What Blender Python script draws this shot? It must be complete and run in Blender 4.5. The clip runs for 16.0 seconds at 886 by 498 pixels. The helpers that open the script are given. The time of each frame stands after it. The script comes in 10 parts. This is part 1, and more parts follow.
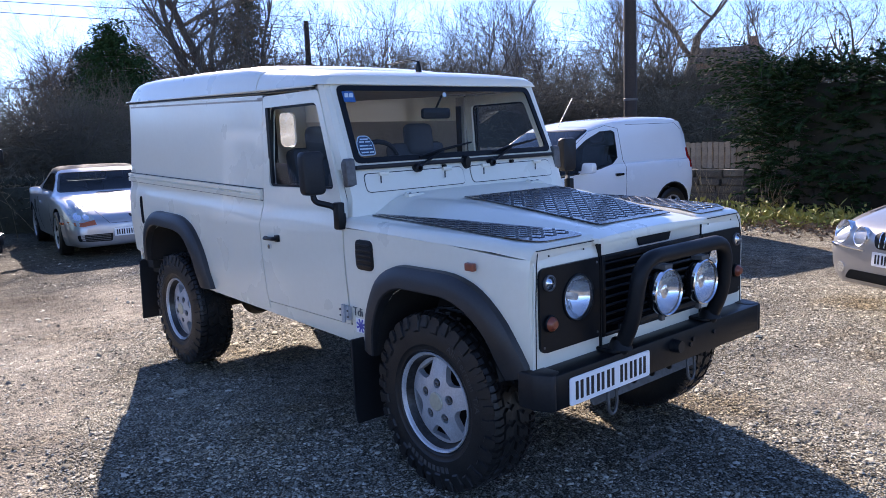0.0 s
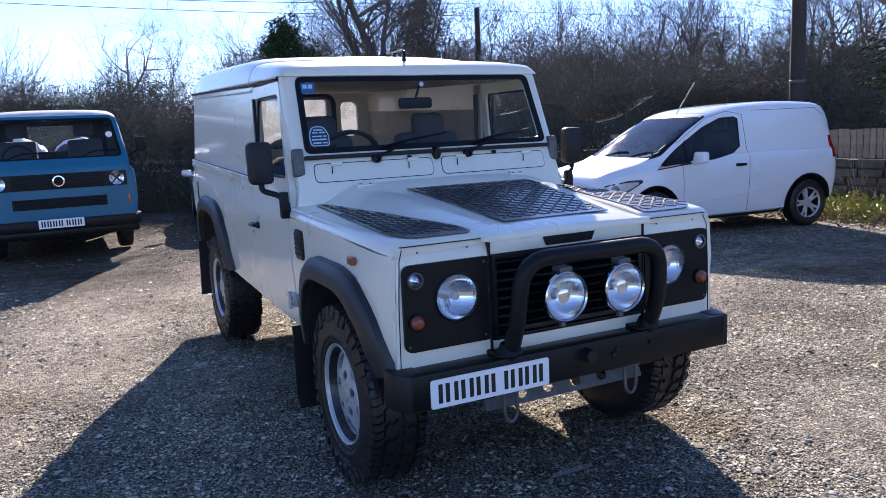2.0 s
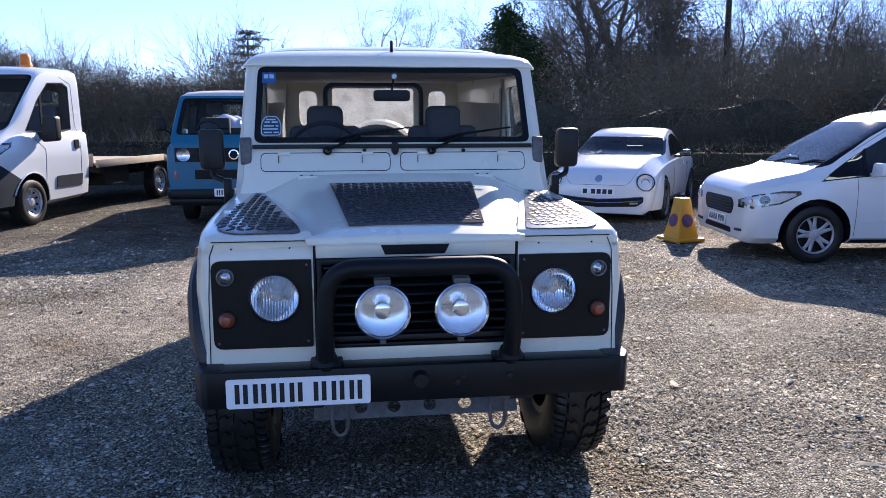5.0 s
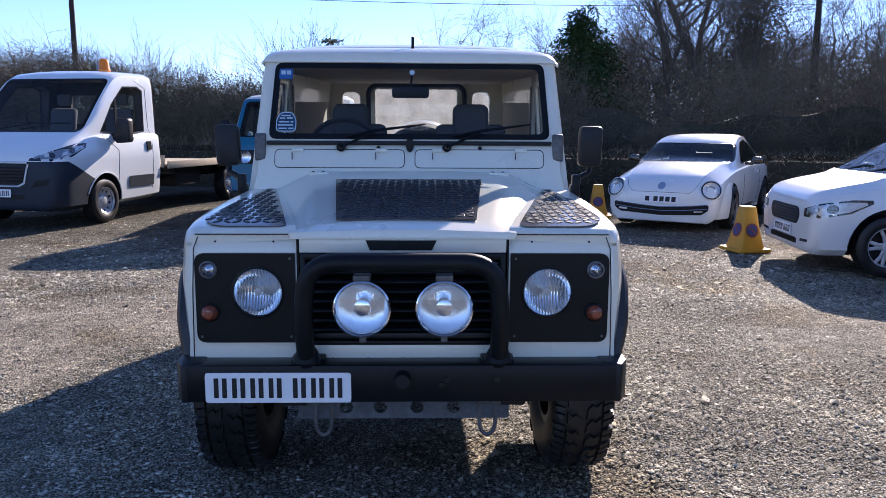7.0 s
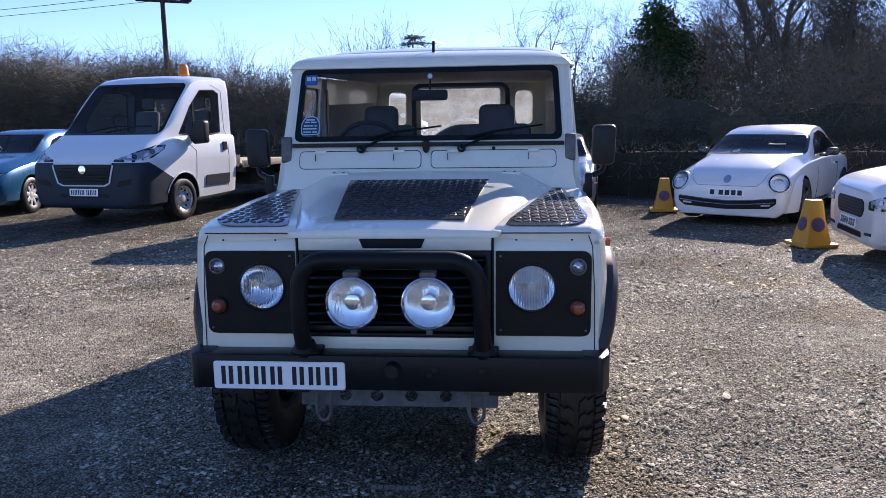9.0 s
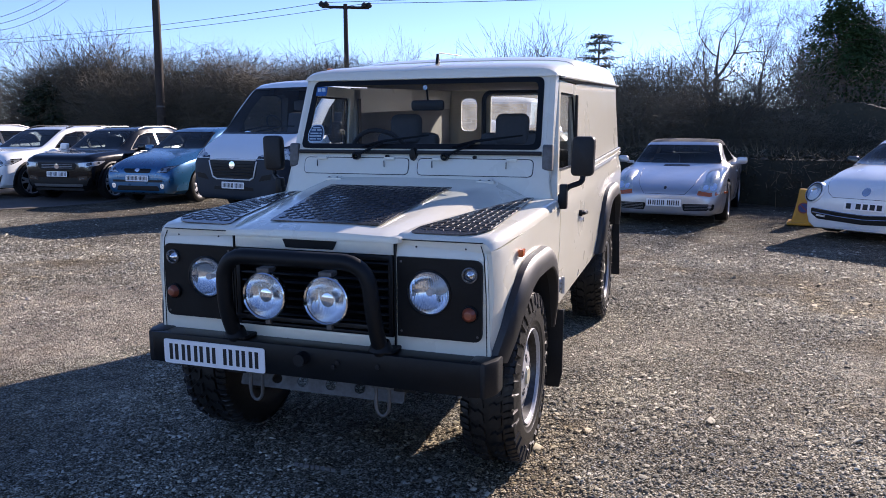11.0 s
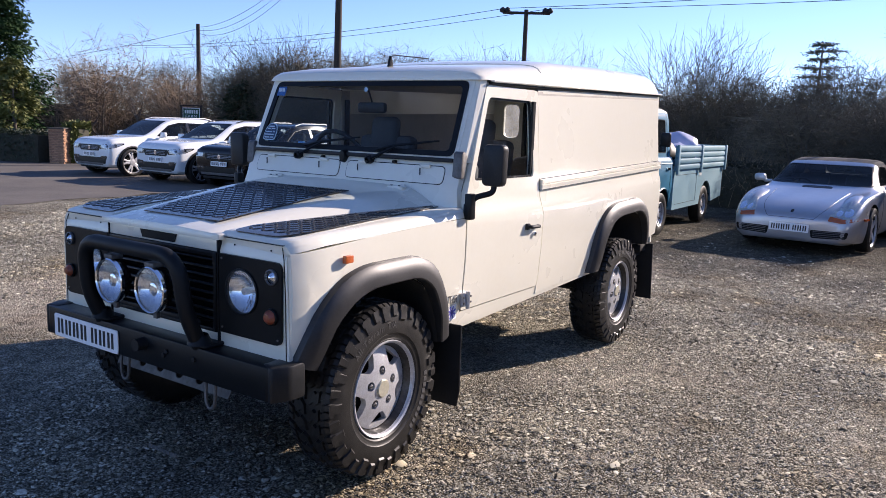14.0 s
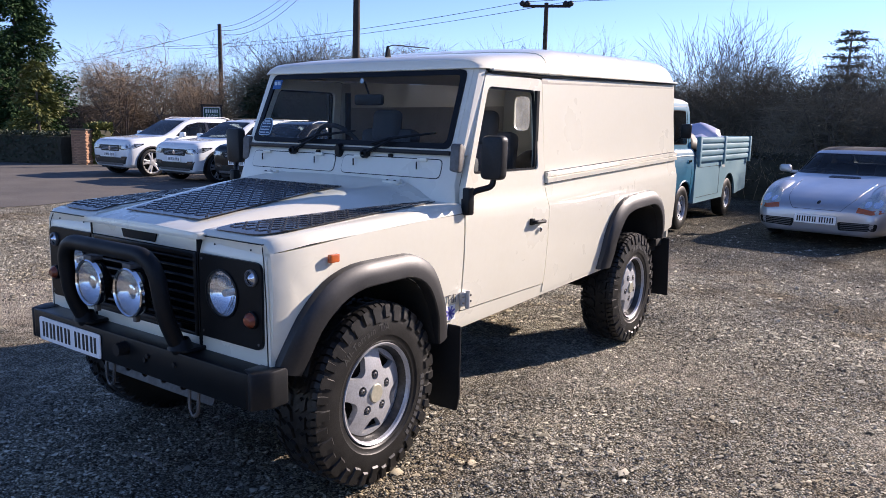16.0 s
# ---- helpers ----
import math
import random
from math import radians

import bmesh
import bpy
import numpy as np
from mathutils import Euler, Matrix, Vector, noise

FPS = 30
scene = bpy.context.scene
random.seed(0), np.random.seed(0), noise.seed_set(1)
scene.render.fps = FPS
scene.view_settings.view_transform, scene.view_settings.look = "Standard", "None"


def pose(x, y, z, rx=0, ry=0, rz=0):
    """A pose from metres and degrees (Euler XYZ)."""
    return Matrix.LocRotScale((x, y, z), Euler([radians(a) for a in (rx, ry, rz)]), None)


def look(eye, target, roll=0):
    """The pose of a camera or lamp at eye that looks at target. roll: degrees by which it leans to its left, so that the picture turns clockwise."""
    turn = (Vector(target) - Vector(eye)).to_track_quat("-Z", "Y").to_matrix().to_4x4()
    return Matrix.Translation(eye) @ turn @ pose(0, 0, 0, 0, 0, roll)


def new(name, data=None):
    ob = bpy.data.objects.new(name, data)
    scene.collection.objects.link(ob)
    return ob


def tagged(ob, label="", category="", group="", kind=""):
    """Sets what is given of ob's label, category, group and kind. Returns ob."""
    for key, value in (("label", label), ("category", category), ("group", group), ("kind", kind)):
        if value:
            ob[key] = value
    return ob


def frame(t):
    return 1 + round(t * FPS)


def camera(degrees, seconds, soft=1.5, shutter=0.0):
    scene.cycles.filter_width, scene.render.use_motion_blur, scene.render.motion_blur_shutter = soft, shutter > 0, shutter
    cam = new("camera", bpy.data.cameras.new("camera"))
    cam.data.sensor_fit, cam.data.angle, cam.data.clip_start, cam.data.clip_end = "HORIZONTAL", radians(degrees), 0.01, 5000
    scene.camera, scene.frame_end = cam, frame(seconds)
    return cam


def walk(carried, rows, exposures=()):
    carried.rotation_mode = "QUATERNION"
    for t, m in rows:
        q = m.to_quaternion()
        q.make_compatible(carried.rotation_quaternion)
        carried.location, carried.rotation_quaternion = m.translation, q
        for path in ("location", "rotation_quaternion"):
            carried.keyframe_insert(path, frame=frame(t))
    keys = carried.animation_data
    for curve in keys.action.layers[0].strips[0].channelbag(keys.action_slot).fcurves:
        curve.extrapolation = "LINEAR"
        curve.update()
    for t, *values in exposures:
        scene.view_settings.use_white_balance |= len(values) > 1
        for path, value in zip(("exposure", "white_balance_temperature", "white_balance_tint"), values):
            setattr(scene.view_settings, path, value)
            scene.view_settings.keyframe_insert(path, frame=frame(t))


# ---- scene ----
cam = camera(60.5, 16.0, soft=0.75)
METRES, EYE, TILT, LEAN, TURN = 6.522, 1.56, 0.0, 0.0, -39.7
ROWS = [
    (0.0, 0.0, 0.0, 0.0, -0.36, -8.52, 2.41),
    (0.5, 0.0456, -0.0, -0.002, 3.06, -8.54, 2.7),
    (1.0, 0.0981, 0.0032, -0.001, 7.01, -8.65, 2.87),
    (1.5, 0.136, 0.0233, -0.0029, 10.69, -8.81, 2.78),
    (2.0, 0.181, 0.0318, -0.0039, 13.85, -8.99, 2.52),
    (2.5, 0.2254, 0.0447, -0.0007, 16.89, -9.13, 2.07),
    (3.0, 0.2536, 0.072, -0.0028, 19.89, -9.33, 1.61),
    (3.5, 0.2894, 0.0905, -0.0022, 23.3, -9.49, 1.1),
    (4.0, 0.3341, 0.104, -0.0005, 26.79, -9.63, 0.63),
    (6.5, 0.4255, 0.197, -0.0097, 38.94, -9.11, -0.19),
    (7.0, 0.4232, 0.1975, -0.011, 39.21, -8.93, -0.26),
    (7.5, 0.4241, 0.1978, -0.0108, 39.51, -8.92, -0.24),
    (8.0, 0.4251, 0.1987, -0.0106, 40.5, -9.1, -0.03),
    (8.5, 0.4354, 0.2035, -0.0086, 42.48, -9.25, 0.41),
    (9.0, 0.4792, 0.2178, -0.0055, 45.46, -9.34, 0.8),
    (9.5, 0.5089, 0.2371, -0.0037, 48.91, -9.37, 1.02),
    (12.0, 0.6522, 0.4175, 0.0031, 65.67, -9.33, -1.09),
    (12.5, 0.6596, 0.4604, -0.0002, 68.38, -9.41, -1.62),
    (13.0, 0.6639, 0.5031, 0.001, 71.09, -9.36, -1.97),
    (13.5, 0.6792, 0.5418, 0.0037, 73.19, -9.25, -2.03),
    (14.0, 0.6811, 0.5537, 0.0036, 74.61, -9.07, -1.97),
    (14.5, 0.6822, 0.5581, 0.0037, 75.46, -8.93, -1.8),
    (15.0, 0.6818, 0.5602, 0.0035, 75.78, -8.92, -1.61),
    (15.5, 0.6793, 0.5649, 0.0032, 75.91, -9.08, -1.37),
    (16.0, 0.6599, 0.5804, 0.0003, 76.34, -9.38, -1.1),
]
walk(cam, [(t, pose(0, 0, EYE, TILT, LEAN, TURN) @ pose(METRES * x, METRES * y, METRES * z, 90 + pitch, roll, yaw)) for t, x, y, z, yaw, pitch, roll in ROWS],
     exposures=[(0.0, 1.74, 5840, 26), (2.0, 1.65, 5840, 26), (4.0, 1.56, 5710, 25), (7.0, 1.37, 5730, 26), (10.0, 1.26, 5770, 26), (12.0, 1.22, 5900, 26), (16.0, 1.20, 5940, 26)])

# ---- world, sun, exposure ----
SUN_EL, SUN_AZ = 25.0, 23.6          # degrees; azimuth from +y towards +x
world = bpy.data.worlds.new("sky")
scene.world = world
world.use_nodes = True
wn = world.node_tree
wn.nodes.clear()
sky = wn.nodes.new("ShaderNodeTexSky")
sky.sky_type = "NISHITA"
sky.sun_disc = False
sky.sun_elevation = radians(SUN_EL)
sky.sun_rotation = radians(SUN_AZ)
sky.altitude, sky.air_density, sky.dust_density, sky.ozone_density = 3000, 1.0, 0.40, 3.0
bg = wn.nodes.new("ShaderNodeBackground")
bg.inputs[1].default_value = 0.085
wout = wn.nodes.new("ShaderNodeOutputWorld")
wn.links.new(sky.outputs[0], bg.inputs[0])
wn.links.new(bg.outputs[0], wout.inputs[0])
sun_data = bpy.data.lights.new("sun", "SUN")
sun_data.energy, sun_data.angle, sun_data.color = 4.1, radians(0.55), (1.0, 0.87, 0.65)
sun = new("sun", sun_data)
sun_dir = Vector((math.sin(radians(SUN_AZ)) * math.cos(radians(SUN_EL)), math.cos(radians(SUN_AZ)) * math.cos(radians(SUN_EL)), math.sin(radians(SUN_EL))))
sun.matrix_world = look(sun_dir * 60, (0, 0, 0))

# ---- materials ----
def mat(name, base, second=None, scale=8.0, fine=60.0, rough=0.5, metal=0.0, coat=0.0, bump=0.0, bump_scale=150.0, spec=0.5, rand=0.0, contrast=0.5):
    """A surface with a broad and a fine variation of colour, uneven gloss and a fine relief."""
    m = bpy.data.materials.new(name)
    m.use_nodes = True
    t = m.node_tree
    b = t.nodes["Principled BSDF"]
    b.inputs["Metallic"].default_value = metal
    b.inputs["Coat Weight"].default_value = coat
    b.inputs["Coat Roughness"].default_value = 0.06
    b.inputs["Specular IOR Level"].default_value = spec
    co = t.nodes.new("ShaderNodeTexCoord")
    second = second or tuple(v * 0.8 for v in base)
    n1 = t.nodes.new("ShaderNodeTexNoise")
    n1.inputs["Scale"].default_value, n1.inputs["Detail"].default_value = scale, 6
    n2 = t.nodes.new("ShaderNodeTexNoise")
    n2.inputs["Scale"].default_value, n2.inputs["Detail"].default_value = fine, 3
    for n in (n1, n2):
        t.links.new(co.outputs["Object"], n.inputs["Vector"])
    add = t.nodes.new("ShaderNodeMath")
    add.operation = "ADD"
    t.links.new(n1.outputs[0], add.inputs[0])
    t.links.new(n2.outputs[0], add.inputs[1])
    ramp = t.nodes.new("ShaderNodeMapRange")
    ramp.inputs[1].default_value, ramp.inputs[2].default_value = 1 - contrast * 0.6, 1 + contrast * 0.6
    t.links.new(add.outputs[0], ramp.inputs[0])
    mix = t.nodes.new("ShaderNodeMix")
    mix.data_type = "RGBA"
    mix.inputs["A"].default_value, mix.inputs["B"].default_value = (*base, 1), (*second, 1)
    t.links.new(ramp.outputs[0], mix.inputs["Factor"])
    colour = mix.outputs["Result"]
    if rand:
        info = t.nodes.new("ShaderNodeObjectInfo")
        hsv = t.nodes.new("ShaderNodeHueSaturation")
        mr = t.nodes.new("ShaderNodeMapRange")
        mr.inputs[3].default_value, mr.inputs[4].default_value = 1 - rand, 1 + rand
        t.links.new(info.outputs["Random"], mr.inputs[0])
        t.links.new(mr.outputs[0], hsv.inputs["Value"])
        t.links.new(colour, hsv.inputs["Color"])
        colour = hsv.outputs[0]
    t.links.new(colour, b.inputs["Base Color"])
    rr = t.nodes.new("ShaderNodeMapRange")
    rr.inputs[3].default_value, rr.inputs[4].default_value = max(0.02, rough * 0.8), min(1, rough * 1.25)
    t.links.new(n1.outputs[0], rr.inputs[0])
    t.links.new(rr.outputs[0], b.inputs["Roughness"])
    if bump:
        n3 = t.nodes.new("ShaderNodeTexNoise")
        n3.inputs["Scale"].default_value, n3.inputs["Detail"].default_value = bump_scale, 4
        t.links.new(co.outputs["Object"], n3.inputs["Vector"])
        bp = t.nodes.new("ShaderNodeBump")
        bp.inputs["Strength"].default_value, bp.inputs["Distance"].default_value = min(1, bump), 0.01
        t.links.new(n3.outputs[0], bp.inputs["Height"])
        t.links.new(bp.outputs[0], b.inputs["Normal"])
    return m


def glass_mat(name, tint=(0.75, 0.8, 0.8), rough=0.02, dirt=0.0, ior=1.5):
    """Thin pane: clear, with a mirror gloss that grows at a slant, and a little dust."""
    m = bpy.data.materials.new(name)
    m.use_nodes = True
    t = m.node_tree
    t.nodes.clear()
    out = t.nodes.new("ShaderNodeOutputMaterial")
    clear = t.nodes.new("ShaderNodeBsdfTransparent")
    clear.inputs[0].default_value = (*tint, 1)
    gloss = t.nodes.new("ShaderNodeBsdfGlossy")
    gloss.inputs["Roughness"].default_value = rough
    slant = t.nodes.new("ShaderNodeLayerWeight")
    slant.inputs[0].default_value = 0.5
    steep = t.nodes.new("ShaderNodeMath")
    steep.operation, steep.inputs[1].default_value = "POWER", 5.0
    t.links.new(slant.outputs["Facing"], steep.inputs[0])
    fres = t.nodes.new("ShaderNodeMath")
    fres.operation = "MULTIPLY_ADD"
    fres.inputs[1].default_value, fres.inputs[2].default_value = 0.9, ((ior - 1) / (ior + 1)) ** 2
    t.links.new(steep.outputs[0], fres.inputs[0])
    mix = t.nodes.new("ShaderNodeMixShader")
    base = clear
    if dirt:
        dust = t.nodes.new("ShaderNodeBsdfTranslucent" if dirt > 0.3 else "ShaderNodeBsdfDiffuse")
        dust.inputs[0].default_value = (0.6, 0.6, 0.58, 1)
        co = t.nodes.new("ShaderNodeTexCoord")
        n = t.nodes.new("ShaderNodeTexNoise")
        n.inputs["Scale"].default_value, n.inputs["Detail"].default_value = 9, 8
        t.links.new(co.outputs["Object"], n.inputs["Vector"])
        mr = t.nodes.new("ShaderNodeMapRange")
        mr.inputs[1].default_value, mr.inputs[2].default_value, mr.inputs[3].default_value, mr.inputs[4].default_value = 0.35, 0.75, (dirt * 0.6 if dirt > 0.3 else 0.0), dirt
        t.links.new(n.outputs[0], mr.inputs[0])
        dm = t.nodes.new("ShaderNodeMixShader")
        t.links.new(mr.outputs[0], dm.inputs[0])
        t.links.new(clear.outputs[0], dm.inputs[1])
        t.links.new(dust.outputs[0], dm.inputs[2])
        base = dm
    t.links.new(fres.outputs[0], mix.inputs[0])
    t.links.new(base.outputs[0], mix.inputs[1])
    t.links.new(gloss.outputs[0], mix.inputs[2])
    t.links.new(mix.outputs[0], out.inputs[0])
    return m


M_WHITE = mat("white_car_paint", (0.80, 0.775, 0.655), (0.755, 0.725, 0.600), scale=2.5, fine=35, rough=0.28, coat=0.6, contrast=0.9)
M_WHITE2 = mat("fresh_white_paint", (0.80, 0.83, 0.835), (0.76, 0.79, 0.795), scale=2, rough=0.25, coat=0.8)
M_BAR = mat("matt_black_tube", (0.005, 0.0058, 0.007), (0.008, 0.009, 0.0105), scale=7, fine=80, rough=0.5, bump=0.04, spec=0.25)
M_TRIM = mat("faded_black_plastic", (0.009, 0.010, 0.0115), (0.015, 0.016, 0.018), scale=6, fine=90, rough=0.42, bump=0.06, bump_scale=400, spec=0.3)
M_FLARE = mat("chalky_black_plastic", (0.013, 0.0135, 0.015), (0.024, 0.024, 0.026), scale=5, fine=90, rough=0.46, bump=0.04, bump_scale=400, spec=0.55)
M_BLACK = mat("satin_black_paint", (0.0052, 0.0062, 0.0074), (0.0085, 0.0098, 0.0115), scale=9, rough=0.36, bump=0.04, spec=0.2)
M_BLACKGLOSS = mat("gloss_black_plastic", (0.01, 0.01, 0.011), (0.014, 0.014, 0.015), rough=0.18, coat=0.4)
M_UNDER = mat("dirty_underbody", (0.008, 0.0075, 0.007), (0.016, 0.014, 0.012), rough=0.85, bump=0.2)
M_TYRE = mat("tyre_rubber", (0.007, 0.007, 0.0072), (0.017, 0.016, 0.015), scale=12, fine=80, rough=0.44, bump=0.12, bump_scale=250, spec=0.4)
M_TYRETEXT = mat("raised_tyre_lettering", (0.06, 0.06, 0.06), rough=0.6)
M_ALLOY = mat("worn_silver_alloy", (0.57, 0.58, 0.60), (0.40, 0.40, 0.41), scale=14, fine=120, rough=0.36, metal=0.35, bump=0.03)
M_ALLOYDARK = mat("grey_alloy", (0.2, 0.2, 0.21), (0.14, 0.14, 0.14), rough=0.45, metal=0.6)
M_CHROME = mat("chrome", (0.85, 0.86, 0.88), (0.75, 0.76, 0.78), rough=0.08, metal=1.0)
M_REFLECTOR = mat("lamp_reflector", (0.93, 0.94, 0.96), (0.85, 0.87, 0.90), scale=30, rough=0.24, metal=1.0, bump=0.10, bump_scale=40)
M_CAP = mat("pale_wheel_cap", (0.55, 0.52, 0.40), (0.42, 0.40, 0.30), scale=40, rough=0.4, metal=0.3)
M_BARREL = mat("dirty_rim_barrel", (0.085, 0.085, 0.085), (0.035, 0.033, 0.030), scale=9, rough=0.38, metal=0.7)
M_STEEL = mat("dull_steel", (0.16, 0.16, 0.16), (0.10, 0.095, 0.09), scale=14, rough=0.6, metal=0.5, bump=0.1)
M_GLASS = glass_mat("window_glass", (0.90, 0.94, 0.95), dirt=0.02, ior=1.32)
M_FOG = glass_mat("misted_glass", (0.85, 0.9, 0.9), dirt=0.36)
M_CLEAR = glass_mat("lamp_glass", (0.95, 0.96, 0.97))
M_RIBBED = glass_mat("ribbed_lamp_glass", (0.95, 0.96, 0.97), rough=0.03, dirt=0.18)


def fluted_mat(name, wave, relief):
    """Bright lamp reflector seen through upright flutes."""
    m = bpy.data.materials.new(name)
    m.use_nodes = True
    t = m.node_tree
    b = t.nodes["Principled BSDF"]
    b.inputs["Base Color"].default_value = (0.90, 0.92, 0.94, 1)
    b.inputs["Metallic"].default_value, b.inputs["Roughness"].default_value = 0.9, 0.14
    co = t.nodes.new("ShaderNodeTexCoord")
    w = t.nodes.new("ShaderNodeTexWave")
    w.inputs["Scale"].default_value, w.inputs["Distortion"].default_value = wave, 0.6
    t.links.new(co.outputs["Object"], w.inputs["Vector"])
    bp = t.nodes.new("ShaderNodeBump")
    bp.inputs["Strength"].default_value, bp.inputs["Distance"].default_value = 0.6, relief
    t.links.new(w.outputs["Fac"], bp.inputs["Height"])
    t.links.new(bp.outputs[0], b.inputs["Normal"])
    return m


M_BOWL = fluted_mat("fluted_lamp_reflector", 30, 0.00045)
M_TINT = glass_mat("tinted_glass", (0.42, 0.47, 0.48), dirt=0.02, ior=1.45)
M_AMBER = mat("amber_lens", (0.55, 0.13, 0.03), (0.42, 0.09, 0.02), rough=0.18, coat=0.5)
M_AMBERDULL = mat("faded_amber_lens", (0.30, 0.07, 0.03), (0.20, 0.05, 0.025), rough=0.3, coat=0.4)
M_RED = mat("red_lens", (0.35, 0.01, 0.01), rough=0.2, coat=0.5)
M_PLATE = mat("white_number_plate", (0.90, 0.90, 0.90), (0.86, 0.86, 0.86), rough=0.35)
M_INK = mat("black_plate_marking", (0.008, 0.008, 0.009), rough=0.5)
M_SEAT = mat("grey_cloth", (0.05, 0.055, 0.065), (0.07, 0.075, 0.085), scale=30, fine=200, rough=0.9, bump=0.15)
M_BEIGE = mat("cream_interior_lining", (0.50, 0.465, 0.41), (0.41, 0.375, 0.325), rough=0.8, bump=0.05)
M_DASH = mat("dark_dash_plastic", (0.012, 0.012, 0.014), rough=0.6)


def tread_plate():
    """Black-painted five-bar tread plate: the raised bars are worn bright."""
    return mat("black_tread_plate", (0.045, 0.046, 0.05), (0.075, 0.076, 0.082), scale=7, fine=110, rough=0.22, metal=0.35, coat=0.3, bump=0.04)


M_TREAD = tread_plate()
M_TREADBAR = mat("raised_tread_bars", (0.008, 0.008, 0.009), (0.026, 0.027, 0.030), scale=9, fine=60, rough=0.42, spec=0.35)


# ---- mesh helpers ----
def mesh_of(name, bm, material, smooth=35.0):
    me = bpy.data.meshes.new(name)
    bmesh.ops.recalc_face_normals(bm, faces=bm.faces[:])
    bm.to_mesh(me)
    bm.free()
    if material:
        me.materials.append(material)
    if smooth:
        me.polygons.foreach_set("use_smooth", [True] * len(me.polygons))
        me.set_sharp_from_angle(angle=radians(smooth))
    return me


def part(name, bm, material, parent, label="", smooth=35.0):
    """Links a bmesh as one mesh object under a thing or a part."""
    ob = new(name, mesh_of(name, bm, material, smooth))
    ob.parent = parent
    if label:
        ob["label"] = label
    return ob


def thing(name, m, label, category, group="", kind=""):
    """An Empty at the base of a thing that parents its parts."""
    ob = new(name)
    ob.empty_display_size = 0.2
    ob.matrix_world = m
    return tagged(ob, label, category, group, kind)


def solid(name, bm, material, m, label, category, group="", kind="", smooth=35.0):
    """A thing of one mesh."""
    ob = new(name, mesh_of(name, bm, material, smooth))
    ob.matrix_world = m
    return tagged(ob, label, category, group, kind)


def join(*bms):
    """Several bmeshes in one."""
    out = bmesh.new()
    for b in bms:
        me = bpy.data.meshes.new("tmp")
        b.to_mesh(me)
        b.free()
        out.from_mesh(me)
        bpy.data.meshes.remove(me)
    return out


def moved(bm, m):
    bmesh.ops.transform(bm, matrix=m, verts=bm.verts[:])
    return bm


def mirrored(bm):
    bmesh.ops.transform(bm, matrix=Matrix.Diagonal((-1, 1, 1, 1)), verts=bm.verts[:])
    bmesh.ops.reverse_faces(bm, faces=bm.faces[:])
    return bm


def bevelled(bm, width, segments=2, above=30.0):
    if width <= 0:
        return bm
    bmesh.ops.recalc_face_normals(bm, faces=bm.faces[:])
    es = [e for e in bm.edges if len(e.link_faces) == 2 and e.calc_face_angle(0) > radians(above)]
    if es:
        bmesh.ops.bevel(bm, geom=es, offset=width, segments=segments, profile=0.5, affect="EDGES", clamp_overlap=True)
    return bm


def box(x0, x1, y0, y1, z0, z1, bevel=0.0, segments=2):
    bm = bmesh.new()
    v = [bm.verts.new((x, y, z)) for z in (z0, z1) for y in (y0, y1) for x in (x0, x1)]
    for f in ((0, 2, 3, 1), (4, 5, 7, 6), (0, 1, 5, 4), (2, 6, 7, 3), (0, 4, 6, 2), (1, 3, 7, 5)):
        bm.faces.new([v[i] for i in f])
    return bevelled(bm, bevel, segments)


def prism(outline, a, b, axis="x", bevel=0.0, segments=2):
    """An outline extruded from a to b along an axis. Outline: (y, z) for x, (x, z) for y, (x, y) for z."""
    put = {"x": lambda p, d: (d, p[0], p[1]), "y": lambda p, d: (p[0], d, p[1]), "z": lambda p, d: (p[0], p[1], d)}[axis]
    bm = bmesh.new()
    lo, hi = ([bm.verts.new(put(p, d)) for p in outline] for d in (a, b))
    n = len(outline)
    bm.faces.new(lo)
    bm.faces.new(hi[::-1])
    for i in range(n):
        bm.faces.new((lo[i], hi[i], hi[(i + 1) % n], lo[(i + 1) % n]))
    return bevelled(bm, bevel, segments)


def loft(rings, closed_ring=True, caps=True):
    """Skin over rings of equally many points."""
    bm = bmesh.new()
    vs = [[bm.verts.new(p) for p in r] for r in rings]
    n = len(rings[0])
    for a, b in zip(vs, vs[1:]):
        for i in range(n if closed_ring else n - 1):
            j = (i + 1) % n
            bm.faces.new((a[i], a[j], b[j], b[i]))
    if caps and closed_ring:
        bm.faces.new(vs[0][::-1])
        bm.faces.new(vs[-1])
    return bm


def lathe(profile, segs=32, axis="x", closed=False):
    """Turns (distance along the axis, radius) rows round an axis."""
    rings = []
    for k in range(segs):
        c, s = math.cos(2 * math.pi * k / segs), math.sin(2 * math.pi * k / segs)
        put = {"x": lambda d, r: (d, r * c, r * s), "y": lambda d, r: (r * c, d, r * s), "z": lambda d, r: (r * c, r * s, d)}[axis]
        rings.append([put(d, r) for d, r in profile])
    rings.append(rings[0])
    bm = loft(rings, closed_ring=closed, caps=False)
    bmesh.ops.remove_doubles(bm, verts=bm.verts[:], dist=1e-5)
    return bm


